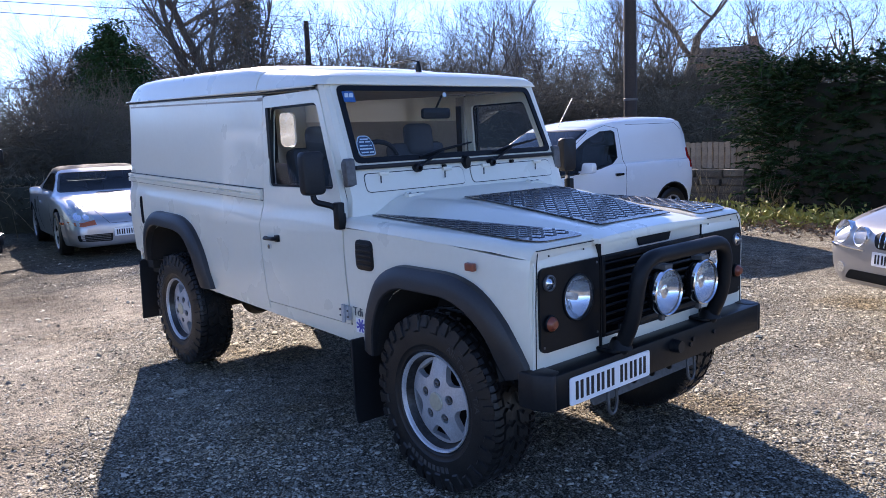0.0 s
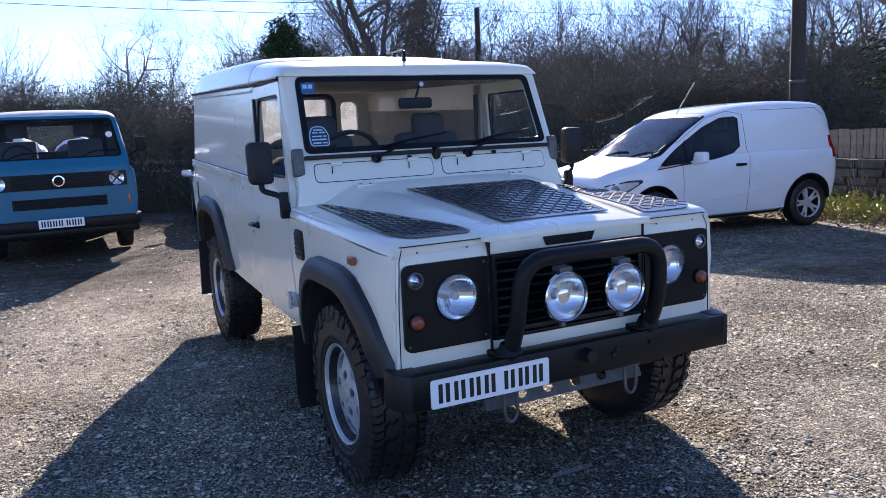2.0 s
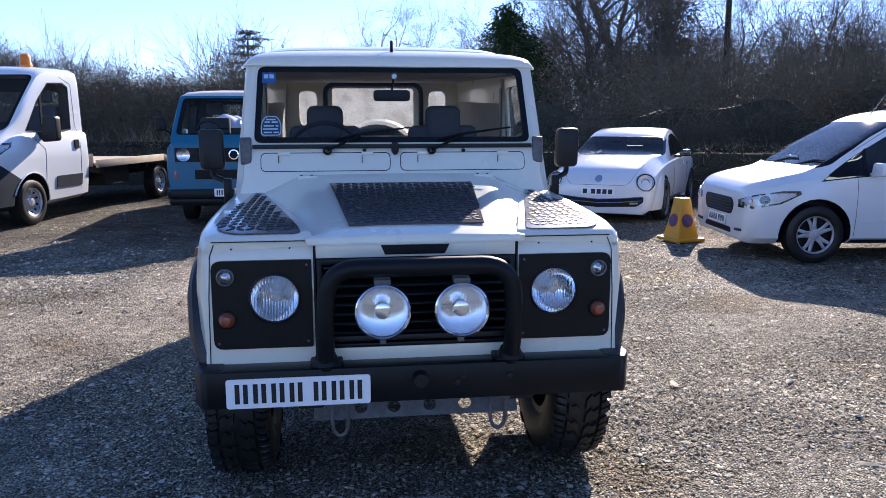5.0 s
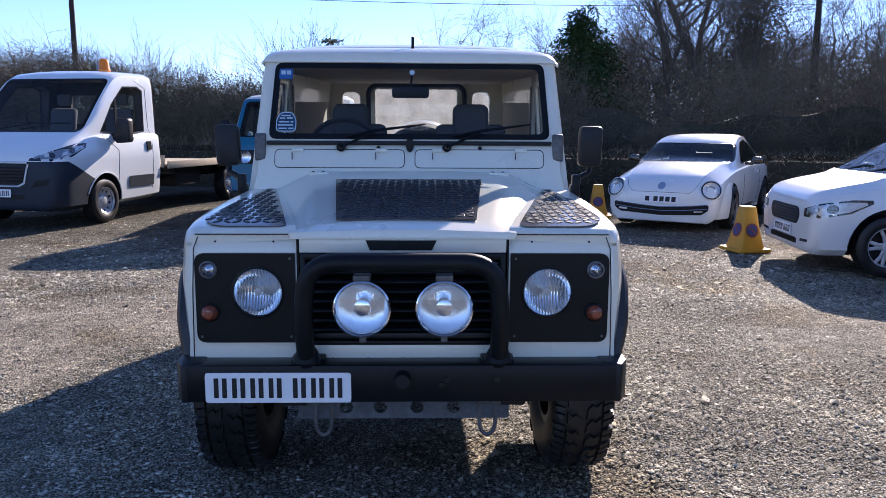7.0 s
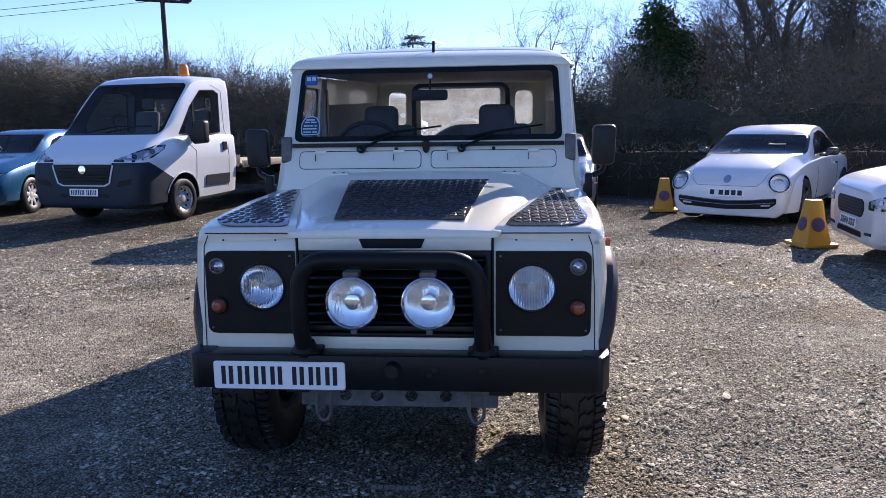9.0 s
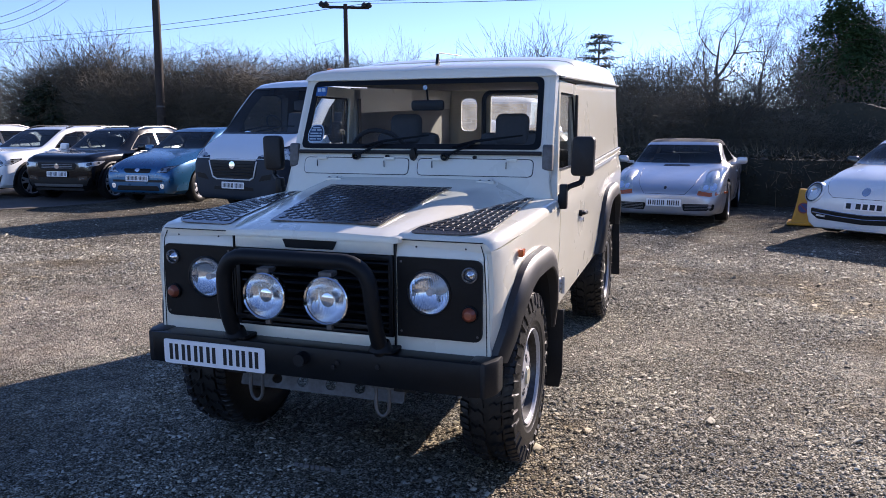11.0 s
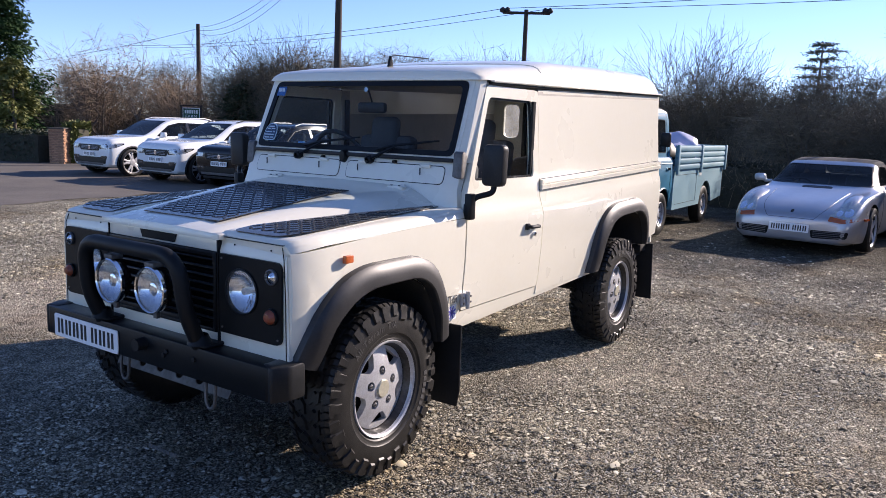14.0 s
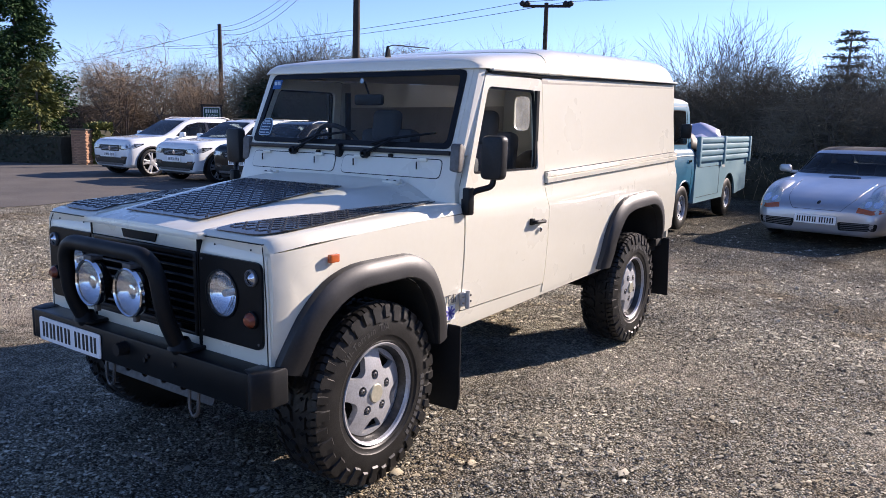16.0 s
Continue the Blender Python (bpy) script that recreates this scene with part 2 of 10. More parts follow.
def tube(path, radius, segs=8, caps=True):
    """A round bar along a path; radius a number or one for each point."""
    pts = [Vector(p) for p in path]
    rad = radius if isinstance(radius, (list, tuple)) else [radius] * len(pts)
    rings, u = [], None
    for i, p in enumerate(pts):
        d = (pts[min(i + 1, len(pts) - 1)] - pts[max(i - 1, 0)]).normalized()
        if u is None:
            u = d.cross(Vector((0, 0, 1)) if abs(d.z) < 0.9 else Vector((1, 0, 0))).normalized()
        else:
            u = (u - d * u.dot(d)).normalized()
        w = d.cross(u)
        rings.append([p + rad[i] * (math.cos(2 * math.pi * k / segs) * u + math.sin(2 * math.pi * k / segs) * w) for k in range(segs)])
    return loft(rings, True, caps)


def arc_path(points, r=0.05, steps=5):
    """A path with its inner corners rounded."""
    pts = [Vector(p) for p in points]
    out = [pts[0]]
    for a, b, c in zip(pts, pts[1:], pts[2:]):
        d0, d1 = (a - b), (c - b)
        k = min(r, d0.length * 0.48, d1.length * 0.48)
        p, q = b + d0.normalized() * k, b + d1.normalized() * k
        for i in range(steps + 1):
            s = i / steps
            out.append((1 - s) ** 2 * p + 2 * s * (1 - s) * b + s * s * q)
    return out + [pts[-1]]


def rounded(points, r=0.03, steps=4):
    """A closed outline of 2-D points with rounded corners; r a number or one for each point."""
    n, out = len(points), []
    for i in range(n):
        a, b, c = (Vector(points[k % n]) for k in (i - 1, i, i + 1))
        rr = r[i] if isinstance(r, (list, tuple)) else r
        d0, d1 = a - b, c - b
        k = min(rr, d0.length * 0.48, d1.length * 0.48)
        if k < 1e-4:
            out.append(tuple(b))
            continue
        p, q = b + d0.normalized() * k, b + d1.normalized() * k
        for j in range(steps + 1):
            s = j / steps
            out.append(tuple((1 - s) ** 2 * p + 2 * s * (1 - s) * b + s * s * q))
    return out


def rect(x0, x1, y0, y1, r=0.0, steps=4):
    pts = [(x0, y0), (x1, y0), (x1, y1), (x0, y1)]
    return rounded(pts, r, steps) if r else pts


def circle(cx, cy, r, n=28, sx=1.0):
    return [(cx + sx * r * math.cos(2 * math.pi * k / n), cy + r * math.sin(2 * math.pi * k / n)) for k in range(n)]


def sheet(loops, place, thick, slices=(), slices_u=(), bevel=0.0):
    """A panel: closed loops of (u, v), the first its outline, the others holes; place(u, v) gives the point; thick: the vector of its thickness
    or a number along the normal. It is cut at slices of v and u, so that it can bend."""
    bm = bmesh.new()
    edges = []
    for lp in loops:
        vs = [bm.verts.new((u, v, 0)) for u, v in lp]
        edges += [bm.edges.new((vs[i], vs[(i + 1) % len(vs)])) for i in range(len(vs))]
    bmesh.ops.triangle_fill(bm, use_beauty=True, use_dissolve=False, edges=edges, normal=(0, 0, 1))
    for axis, cuts in (((0, 1, 0), slices), ((1, 0, 0), slices_u)):
        for s in cuts:
            bmesh.ops.bisect_plane(bm, geom=bm.verts[:] + bm.edges[:] + bm.faces[:], dist=1e-5, plane_co=Vector(axis) * s, plane_no=axis)
    for v in bm.verts:
        v.co = Vector(place(v.co.x, v.co.y))
    if not thick:
        return bm
    bmesh.ops.recalc_face_normals(bm, faces=bm.faces[:])
    r = bmesh.ops.extrude_face_region(bm, geom=bm.faces[:])
    shift = Vector(thick)
    for g in r["geom"]:
        if isinstance(g, bmesh.types.BMVert):
            g.co += shift
    bmesh.ops.recalc_face_normals(bm, faces=bm.faces[:])
    return bm


def lerp(table, x):
    """Reads a table of (x, value) rows, straight between them."""
    return float(np.interp(x, [r[0] for r in table], [r[1] for r in table]))


def cut(ob, *cutters):
    """Takes the cutters' bodies out of a part's mesh for good."""
    bpy.context.view_layer.update()
    for bm in cutters:
        c = new("cutter", mesh_of("cutter", bm, M_DASH, 0))
        mod = ob.modifiers.new("cut", "BOOLEAN")
        mod.operation, mod.object, mod.solver, mod.material_mode = "DIFFERENCE", c, "EXACT", "TRANSFER"
        c.matrix_world = ob.matrix_world if not ob.parent else ob.parent.matrix_world @ ob.matrix_local
        bpy.context.view_layer.update()
        me = bpy.data.meshes.new_from_object(ob.evaluated_get(bpy.context.evaluated_depsgraph_get()))
        ob.modifiers.remove(mod)
        old = ob.data
        ob.data = me
        bpy.data.meshes.remove(old)
        cm = c.data
        bpy.data.objects.remove(c)
        bpy.data.meshes.remove(cm)
    ob.data.polygons.foreach_set("use_smooth", [True] * len(ob.data.polygons))
    ob.data.set_sharp_from_angle(angle=radians(35))


def bars(parent, place, width, height, pattern, material, name="plate_marking", thick=0.003):
    """Unreadable or private writing as upright bars: pattern gives widths as shares, negative ones gaps. place(u, v, d) gives a point."""
    total = sum(abs(p) for p in pattern)
    u = -width / 2
    for p in pattern:
        w = abs(p) / total * width
        if p > 0:
            bm = bmesh.new()
            vs = [bm.verts.new(place(a, b, d)) for d in (0, thick) for a, b in ((u, -height / 2), (u + w, -height / 2), (u + w, height / 2), (u, height / 2))]
            for f in ((3, 2, 1, 0), (4, 5, 6, 7), (0, 1, 5, 4), (1, 2, 6, 5), (2, 3, 7, 6), (3, 0, 4, 7)):
                bm.faces.new([vs[i] for i in f])
            part(name, bm, material, parent, smooth=0)
        u += w


CHARACTER = (1.35, -1.0, 1.35)
PLATE_PATTERN = (CHARACTER + (-1.5,)) * 3 + CHARACTER + (-3.2,) + (CHARACTER + (-1.5,)) * 2 + CHARACTER


def number_plate(parent, m, pattern=PLATE_PATTERN, w=0.52, h=0.111):
    """A plate that looks along -y of m, with its private characters as bars."""
    bm = prism(rect(-w / 2, w / 2, -h / 2, h / 2, 0.012), 0, -0.006, "y", 0.0015, 1)
    pl = part("number_plate", moved(bm, m), M_PLATE, parent, "white number plate with black bars")
    bars(pl, lambda u, v, d: m @ Vector((u, -0.0062 - d, v)), w * 0.88, h * 0.66, pattern, M_INK, thick=0.0012)
    return pl

# ---- ground ----
def worn(x, y):
    """How far the stones are worn away to firm sand, from 0 to 1: a wheel track beside the car and loose patches."""
    ax, ay, bx, by = -0.8, 2.8, 2.0, 8.4
    t = max(0.0, min(1.0, ((x - ax) * (bx - ax) + (y - ay) * (by - ay)) / ((bx - ax) ** 2 + (by - ay) ** 2)))
    d = math.hypot(x - ax - t * (bx - ax), y - ay - t * (by - ay))
    track = max(0.0, 1.0 - d / 1.25)
    patch = 0.5 + 0.9 * noise.noise(Vector((x * 0.33 + 7, y * 0.33, 2.0))) + 0.35 * noise.noise(Vector((x * 1.1, y * 1.1, 5.0)))
    return max(0.0, min(1.0, 0.80 * track + 0.50 * patch))


def back_dark(x, y):
    """How far the ground darkens and loose stones thin out towards and beyond the parked cars, from 0 to 1."""
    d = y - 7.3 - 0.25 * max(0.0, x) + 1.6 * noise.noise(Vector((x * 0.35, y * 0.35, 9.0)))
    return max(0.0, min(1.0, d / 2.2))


def gravel_mat():
    """Crushed grey stone with worn, sandy tracks."""
    m = bpy.data.materials.new("gravel")
    m.use_nodes = True
    t = m.node_tree
    b = t.nodes["Principled BSDF"]
    co = t.nodes.new("ShaderNodeTexCoord")
    vec = co.outputs["Object"]

    def noise_tex(scale, detail=6, rough=0.55):
        n = t.nodes.new("ShaderNodeTexNoise")
        n.inputs["Scale"].default_value, n.inputs["Detail"].default_value, n.inputs["Roughness"].default_value = scale, detail, rough
        t.links.new(vec, n.inputs["Vector"])
        return n.outputs[0]

    def cells(scale):
        v = t.nodes.new("ShaderNodeTexVoronoi")
        v.inputs["Scale"].default_value = scale
        t.links.new(vec, v.inputs["Vector"])
        return v

    def ramp(src, stops):
        r = t.nodes.new("ShaderNodeValToRGB")
        els = r.color_ramp.elements
        while len(els) < len(stops):
            els.new(0.5)
        for e, (p, c) in zip(els, stops):
            e.position, e.color = p, (*c, 1)
        t.links.new(src, r.inputs[0])
        return r.outputs[0]

    def blend(f, a, bb, kind="MIX"):
        x = t.nodes.new("ShaderNodeMix")
        x.data_type, x.blend_type = "RGBA", kind
        if isinstance(f, float):
            x.inputs["Factor"].default_value = f
        else:
            t.links.new(f, x.inputs["Factor"])
        t.links.new(a, x.inputs["A"])
        t.links.new(bb, x.inputs["B"])
        return x.outputs["Result"]

    small, mid = cells(92), cells(44)
    stone = ramp(small.outputs["Color"], ((0.0, (0.12, 0.119, 0.098)), (0.45, (0.57, 0.548, 0.450)), (0.8, (0.84, 0.81, 0.685)), (1.0, (0.98, 0.97, 0.86))))
    stone2 = ramp(mid.outputs["Color"], ((0.0, (0.22, 0.218, 0.18)), (0.6, (0.55, 0.53, 0.43)), (1.0, (0.84, 0.81, 0.68))))
    stones = blend(0.35, stone, stone2)
    sand = ramp(noise_tex(55, 8, 0.7), ((0.3, (0.50, 0.440, 0.345)), (0.7, (0.76, 0.685, 0.55))))
    att = t.nodes.new("ShaderNodeAttribute")
    att.attribute_name = "worn"
    edge = t.nodes.new("ShaderNodeMath")
    edge.operation = "MULTIPLY_ADD"
    t.links.new(noise_tex(3.2, 8, 0.68), edge.inputs[0])
    edge.inputs[1].default_value = 0.9
    t.links.new(att.outputs["Fac"], edge.inputs[2])
    patch = ramp(edge.outputs[0], ((0.86, (0, 0, 0)), (1.02, (0.92, 0.92, 0.92))))
    col = blend(patch, stones, sand)
    earth = ramp(noise_tex(0.62, 7, 0.66), ((0.52, (0, 0, 0)), (0.62, (0.75, 0.75, 0.75))))
    col = blend(earth, col, ramp(noise_tex(70, 6, 0.7), ((0.3, (0.19, 0.152, 0.100)), (0.7, (0.52, 0.440, 0.315)))))
    damp = ramp(noise_tex(0.9, 5), ((0.3, (0.56, 0.55, 0.54)), (0.65, (1, 1, 1))))
    col = blend(1.0, col, damp, "MULTIPLY")
    clump = ramp(noise_tex(7, 7, 0.78), ((0.34, (0.42, 0.42, 0.43)), (0.5, (0.88, 0.88, 0.88)), (0.66, (1.28, 1.26, 1.22))))
    col = blend(1.0, col, clump, "MULTIPLY")
    # Gaps between stones: brown soil, with the shade of the recesses put into the colour.
    soil_shade = ramp(small.outputs["Distance"], ((0.34, (1.25, 1.25, 1.25)), (0.60, (0.40, 0.36, 0.30))))
    soil_shade = blend(patch, soil_shade, ramp(noise_tex(120, 3), ((0.35, (0.75, 0.74, 0.72)), (0.6, (1.05, 1.05, 1.05)))))
    col = blend(1.0, col, soil_shade, "MULTIPLY")
    back_dark = t.nodes.new("ShaderNodeAttribute")
    back_dark.attribute_name = "back_dark"
    back_tone = ramp(noise_tex(1.7, 7, 0.7), ((0.3, (0.34, 0.335, 0.33)), (0.7, (0.62, 0.61, 0.59))))
    col = blend(1.0, col, blend(back_dark.outputs["Fac"], ramp(noise_tex(30, 2), ((0.0, (1, 1, 1)), (1.0, (1, 1, 1)))), back_tone), "MULTIPLY")
    t.links.new(col, b.inputs["Base Color"])
    b.inputs["Roughness"].default_value = 0.85
    b.inputs["Specular IOR Level"].default_value = 0.12
    h = t.nodes.new("ShaderNodeMath")
    h.operation = "ADD"
    t.links.new(small.outputs["Distance"], h.inputs[0])
    t.links.new(mid.outputs["Distance"], h.inputs[1])
    lump = t.nodes.new("ShaderNodeBump")
    lump.inputs["Strength"].default_value, lump.inputs["Distance"].default_value = 1.0, 0.035
    t.links.new(noise_tex(14, 8, 0.7), lump.inputs["Height"])
    bp = t.nodes.new("ShaderNodeBump")
    bp.inputs["Strength"].default_value, bp.inputs["Distance"].default_value = 1.0, 0.022
    bp.invert = True
    t.links.new(h.outputs[0], bp.inputs["Height"])
    t.links.new(lump.outputs[0], bp.inputs["Normal"])
    t.links.new(bp.outputs[0], b.inputs["Normal"])
    return m


M_GRAVEL = gravel_mat()


def build_ground():
    bm = bmesh.new()
    xs_ = sorted(set([-1500, -400, -120, -60] + [round(-30 + i * 0.5, 2) for i in range(111)] + [45, 90, 400, 1500]))
    ys_ = sorted(set([-1500, -400, -60, -20] + [round(-8 + i * 0.5, 2) for i in range(61)] + [30, 45, 90, 400, 1500]))
    g = [[bm.verts.new((x, y, 0.018 * noise.noise(Vector((x * 0.55, y * 0.55, 0))) * (1 if abs(x) < 25 and -8 < y < 21 else 0))) for x in xs_] for y in ys_]
    for a, b in zip(g, g[1:]):
        for i in range(len(xs_) - 1):
            bm.faces.new((a[i], a[i + 1], b[i + 1], b[i]))
    layer = bm.verts.layers.float.new("worn")
    dark = bm.verts.layers.float.new("back_dark")
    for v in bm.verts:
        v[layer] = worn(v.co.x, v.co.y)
        v[dark] = back_dark(v.co.x, v.co.y)
    solid("ground", bm, M_GRAVEL, Matrix.Translation((0, 0, -0.01)), "grey gravel yard with worn sandy patches", "ground", kind="structure")


build_ground()

# ---- the white off-roader in the middle ----
def glyph(char, size):
    """One letter as a bmesh in the x-y plane, centred on x, standing on y = 0."""
    cu = bpy.data.curves.new("letter", "FONT")
    cu.body, cu.size, cu.extrude, cu.align_x = char, size, 0.0012, "CENTER"
    ob = bpy.data.objects.new("letter", cu)
    bm = bmesh.new()
    bm.from_mesh(ob.to_mesh())
    ob.to_mesh_clear()
    bpy.data.objects.remove(ob)
    bpy.data.curves.remove(cu)
    return bm


def off_road_wheel(parent, m, name="wheel"):
    """All-terrain tyre on a five-spoke alloy; the outer face looks along +x of m."""
    prof = [(-0.10, 0.213), (-0.118, 0.24), (-0.126, 0.29), (-0.122, 0.345), (-0.110, 0.378), (-0.09, 0.387), (0, 0.390), (0.09, 0.387), (0.110, 0.378), (0.122, 0.345), (0.126, 0.29), (0.124, 0.262), (0.119, 0.256), (0.117, 0.238), (0.10, 0.219)]
    w = part(name, moved(lathe(prof, 56), m), M_TYRE, parent, "black all-terrain tyre on a silver five-spoke alloy")
    rng = random.Random(5)
    bm = bmesh.new()

    def block(pts, lo, hi):
        """A tread block: (x, angle) corners, drawn in towards the top."""
        cx, ca = sum(p[0] for p in pts) / len(pts), sum(p[1] for p in pts) / len(pts)
        n = len(pts)
        ring = []
        for r0, k in ((lo, 1.0), (hi, 0.9)):
            for x, t in pts:
                x, t = cx + (x - cx) * k, ca + (t - ca) * k
                rr = r0 - max(0.0, abs(x) - 0.095) * 0.55
                ring.append(bm.verts.new(m @ Vector((x, rr * math.cos(t), rr * math.sin(t)))))
        bm.faces.new(ring[n:])
        for i in range(n):
            bm.faces.new((ring[i], ring[(i + 1) % n], ring[n + (i + 1) % n], ring[n + i]))

    n = 34
    st = 2 * math.pi / n
    for k in range(n):
        for side in (-1, 1):
            a = st * (k + (0.0 if side < 0 else 0.37)) + rng.uniform(-0.06, 0.06) * st
            g = st * 0.40
            # shoulder block with a stepped edge, a cut through it, then the zigzag inner row
            deep = 0.125 if k % 2 else 0.118
            for d0, d1 in ((-g, -0.04 * st), (0.04 * st, g)):
                block([(side * 0.076, a + d0 + 0.10 * st), (side * 0.098, a + d0 - 0.02 * st), (side * deep, a + d0), (side * deep, a + d1), (side * 0.098, a + d1 - 0.02 * st), (side * 0.076, a + d1 + 0.10 * st)][::side], 0.382, 0.402)
            a += 0.45 * st
            block([(side * 0.012, a - g + 0.3 * st), (side * 0.034, a - g), (side * 0.048, a - g + 0.16 * st), (side * 0.070, a - g - 0.1 * st), (side * 0.068, a + g - 0.16 * st), (side * 0.046, a + g + 0.06 * st), (side * 0.034, a + g - 0.14 * st), (side * 0.008, a + g + 0.16 * st)][::side], 0.386, 0.402)
    # biting lugs down the side wall
    for k in range(n):
        a = st * (k + 0.37)
        da = st * (0.40 if k % 2 else 0.30)
        r0 = 0.318 if k % 2 else 0.335
        vs = []
        for r, x in ((r0, 0.124), (0.385, 0.108)):
            for d in (-da * 0.8 if r < 0.35 else -da, da * 0.8 if r < 0.35 else da):
                vs.append(bm.verts.new(m @ Vector((x, r * math.cos(a + d), r * math.sin(a + d)))))
        for r, x in ((r0 + 0.008, 0.131), (0.393, 0.121)):
            for d in (-da * 0.7, da * 0.7):
                vs.append(bm.verts.new(m @ Vector((x, r * math.cos(a + d), r * math.sin(a + d)))))
        for f in ((4, 5, 7, 6), (0, 1, 5, 4), (1, 3, 7, 5), (3, 2, 6, 7), (2, 0, 4, 6)):
            bm.faces.new([vs[i] for i in f])
    o = part("tread", bm, M_TYRE, w, "chunky cut tread blocks", smooth=0)
    o["kind"] = "stuff"
    # raised lettering on the side wall
    text = []
    for word, mid in (("All-Terrain T/A", 1.57 - 0.30),):
        wide = {"l": 0.5, "-": 0.62, "r": 0.75, "i": 0.5, " ": 0.7, "/": 0.6, "T": 1.15, "A": 1.15}
        ang, places = 0.0, []
        for c in word:
            step = 0.085 * wide.get(c, 1.0)
            places.append((c, ang + step / 2))
            ang += step
        for c, p in places:
            if c != " ":
                t = mid + ang / 2 - p
                turn = Matrix(((0, 0, 1, 0.1255), (math.sin(t), math.cos(t), 0, 0.283 * math.cos(t)), (-math.cos(t), math.sin(t), 0, 0.283 * math.sin(t)), (0, 0, 0, 1)))
                text.append(moved(glyph(c, 0.044), m @ turn))
    for k in range(10):
        t = 4.75 + k * 0.10
        vs = [(x, r, d) for x in (0.1225, 0.1275) for r in (0.285, 0.311) for d in (-0.032, 0.032)]
        b2 = bmesh.new()
        vv = [b2.verts.new(m @ Vector((x, r * math.cos(t + d), r * math.sin(t + d)))) for x, r, d in vs]
        for f in ((4, 5, 7, 6), (0, 1, 5, 4), (1, 3, 7, 5), (3, 2, 6, 7), (2, 0, 4, 6)):
            b2.faces.new([vv[i] for i in f])
        text.append(b2)
    o = part("side_wall_lettering", join(*text), M_TYRETEXT, w, "raised lettering on the tyre wall", smooth=0)
    o["kind"] = "stuff"
    rim = part("rim", moved(lathe([(0.096, 0.219), (0.110, 0.226), (0.117, 0.223), (0.112, 0.215), (0.100, 0.210)], 44), m), M_ALLOY, w, "silver alloy rim with a bright lip")
    part("barrel", moved(lathe([(0.100, 0.210), (0.090, 0.206), (0.062, 0.197), (0.036, 0.187), (-0.10, 0.182), (-0.10, 0.214)], 40), m), M_BARREL, rim, "grey dirty rim barrel")
    holes, nuts = [], []
    for k in range(5):
        a = 2 * math.pi * k / 5 + 0.3
        pts = []
        for r, d in ((0.116, -0.13), (0.160, -0.33), (0.183, -0.36), (0.183, 0.36), (0.160, 0.33), (0.116, 0.13)):
            pts.append((r * math.cos(a + d), r * math.sin(a + d)))
        holes.append(rounded(pts, [0.012, 0.010, 0.002, 0.002, 0.010, 0.012], 3))
        a += math.pi / 5
        holes.append(circle(0.083 * math.cos(a), 0.083 * math.sin(a), 0.022, 14))
        nuts.append(a)
    dish = lambda u, v: m @ Vector((0.098 - 0.85 * (u * u + v * v), u, v))
    part("spokes", sheet([circle(0, 0, 0.1935, 40)] + holes, dish, m.to_3x3() @ Vector((-0.03, 0, 0)), slices=(-0.12, -0.06, 0, 0.06, 0.12), slices_u=(-0.12, -0.06, 0, 0.06, 0.12)), M_ALLOY, rim, "five wide silver spokes")
    part("centre_cap", moved(lathe([(0.08, 0.042), (0.100, 0.042), (0.104, 0.038), (0.104, 0.0)], 24), m), M_CAP, rim, "pale flat centre cap")
    for a in nuts:
        part("wheel_nut", moved(lathe([(0.05, 0.013), (0.092, 0.013), (0.096, 0.008), (0.096, 0.005), (0.088, 0.005), (0.088, 0.0)], 6), m @ Matrix.Translation((0, 0.083 * math.cos(a), 0.083 * math.sin(a)))), M_STEEL, rim)
    part("brake_drum", moved(lathe([(0.0, 0.165), (0.0, 0.0)], 24), m), M_UNDER, w)
    return w


SIDE = ((0.50, 0.800), (0.60, 0.812), (0.72, 0.828), (0.92, 0.840), (1.06, 0.842), (1.12, 0.840), (1.165, 0.830), (1.20, 0.819), (1.24, 0.815), (1.83, 0.772))
SIDE_CUTS = (0.6, 0.72, 0.82, 0.92, 1.06, 1.12, 1.145, 1.165, 1.2, 1.24, 1.5)


def arch_outline(dy, scale=1.0):
    """The bent line of a wheel arch, from front to rear, and its opening."""
    outer = [(-0.615, 0.63), (-0.555, 0.80), (-0.43, 0.945), (-0.27, 1.005), (0.13, 1.005), (0.28, 0.93), (0.38, 0.76), (0.435, 0.56)]
    inner = [(-0.505, 0.60), (-0.455, 0.76), (-0.36, 0.86), (-0.235, 0.905), (0.10, 0.905), (0.21, 0.845), (0.29, 0.715), (0.335, 0.54)]
    return [(y + dy, z) for y, z in outer], [(y + dy, z) for y, z in inner]


def resample(pts, n):
    """n points evenly along a rounded line."""
    path = arc_path([(a, b, 0) for a, b in pts], 0.14, 5)
    s = [0.0]
    for a, b in zip(path, path[1:]):
        s.append(s[-1] + (b - a).length)
    want = np.linspace(0, s[-1], n)
    return list(zip(np.interp(want, s, [p.x for p in path]), np.interp(want, s, [p.y for p in path])))


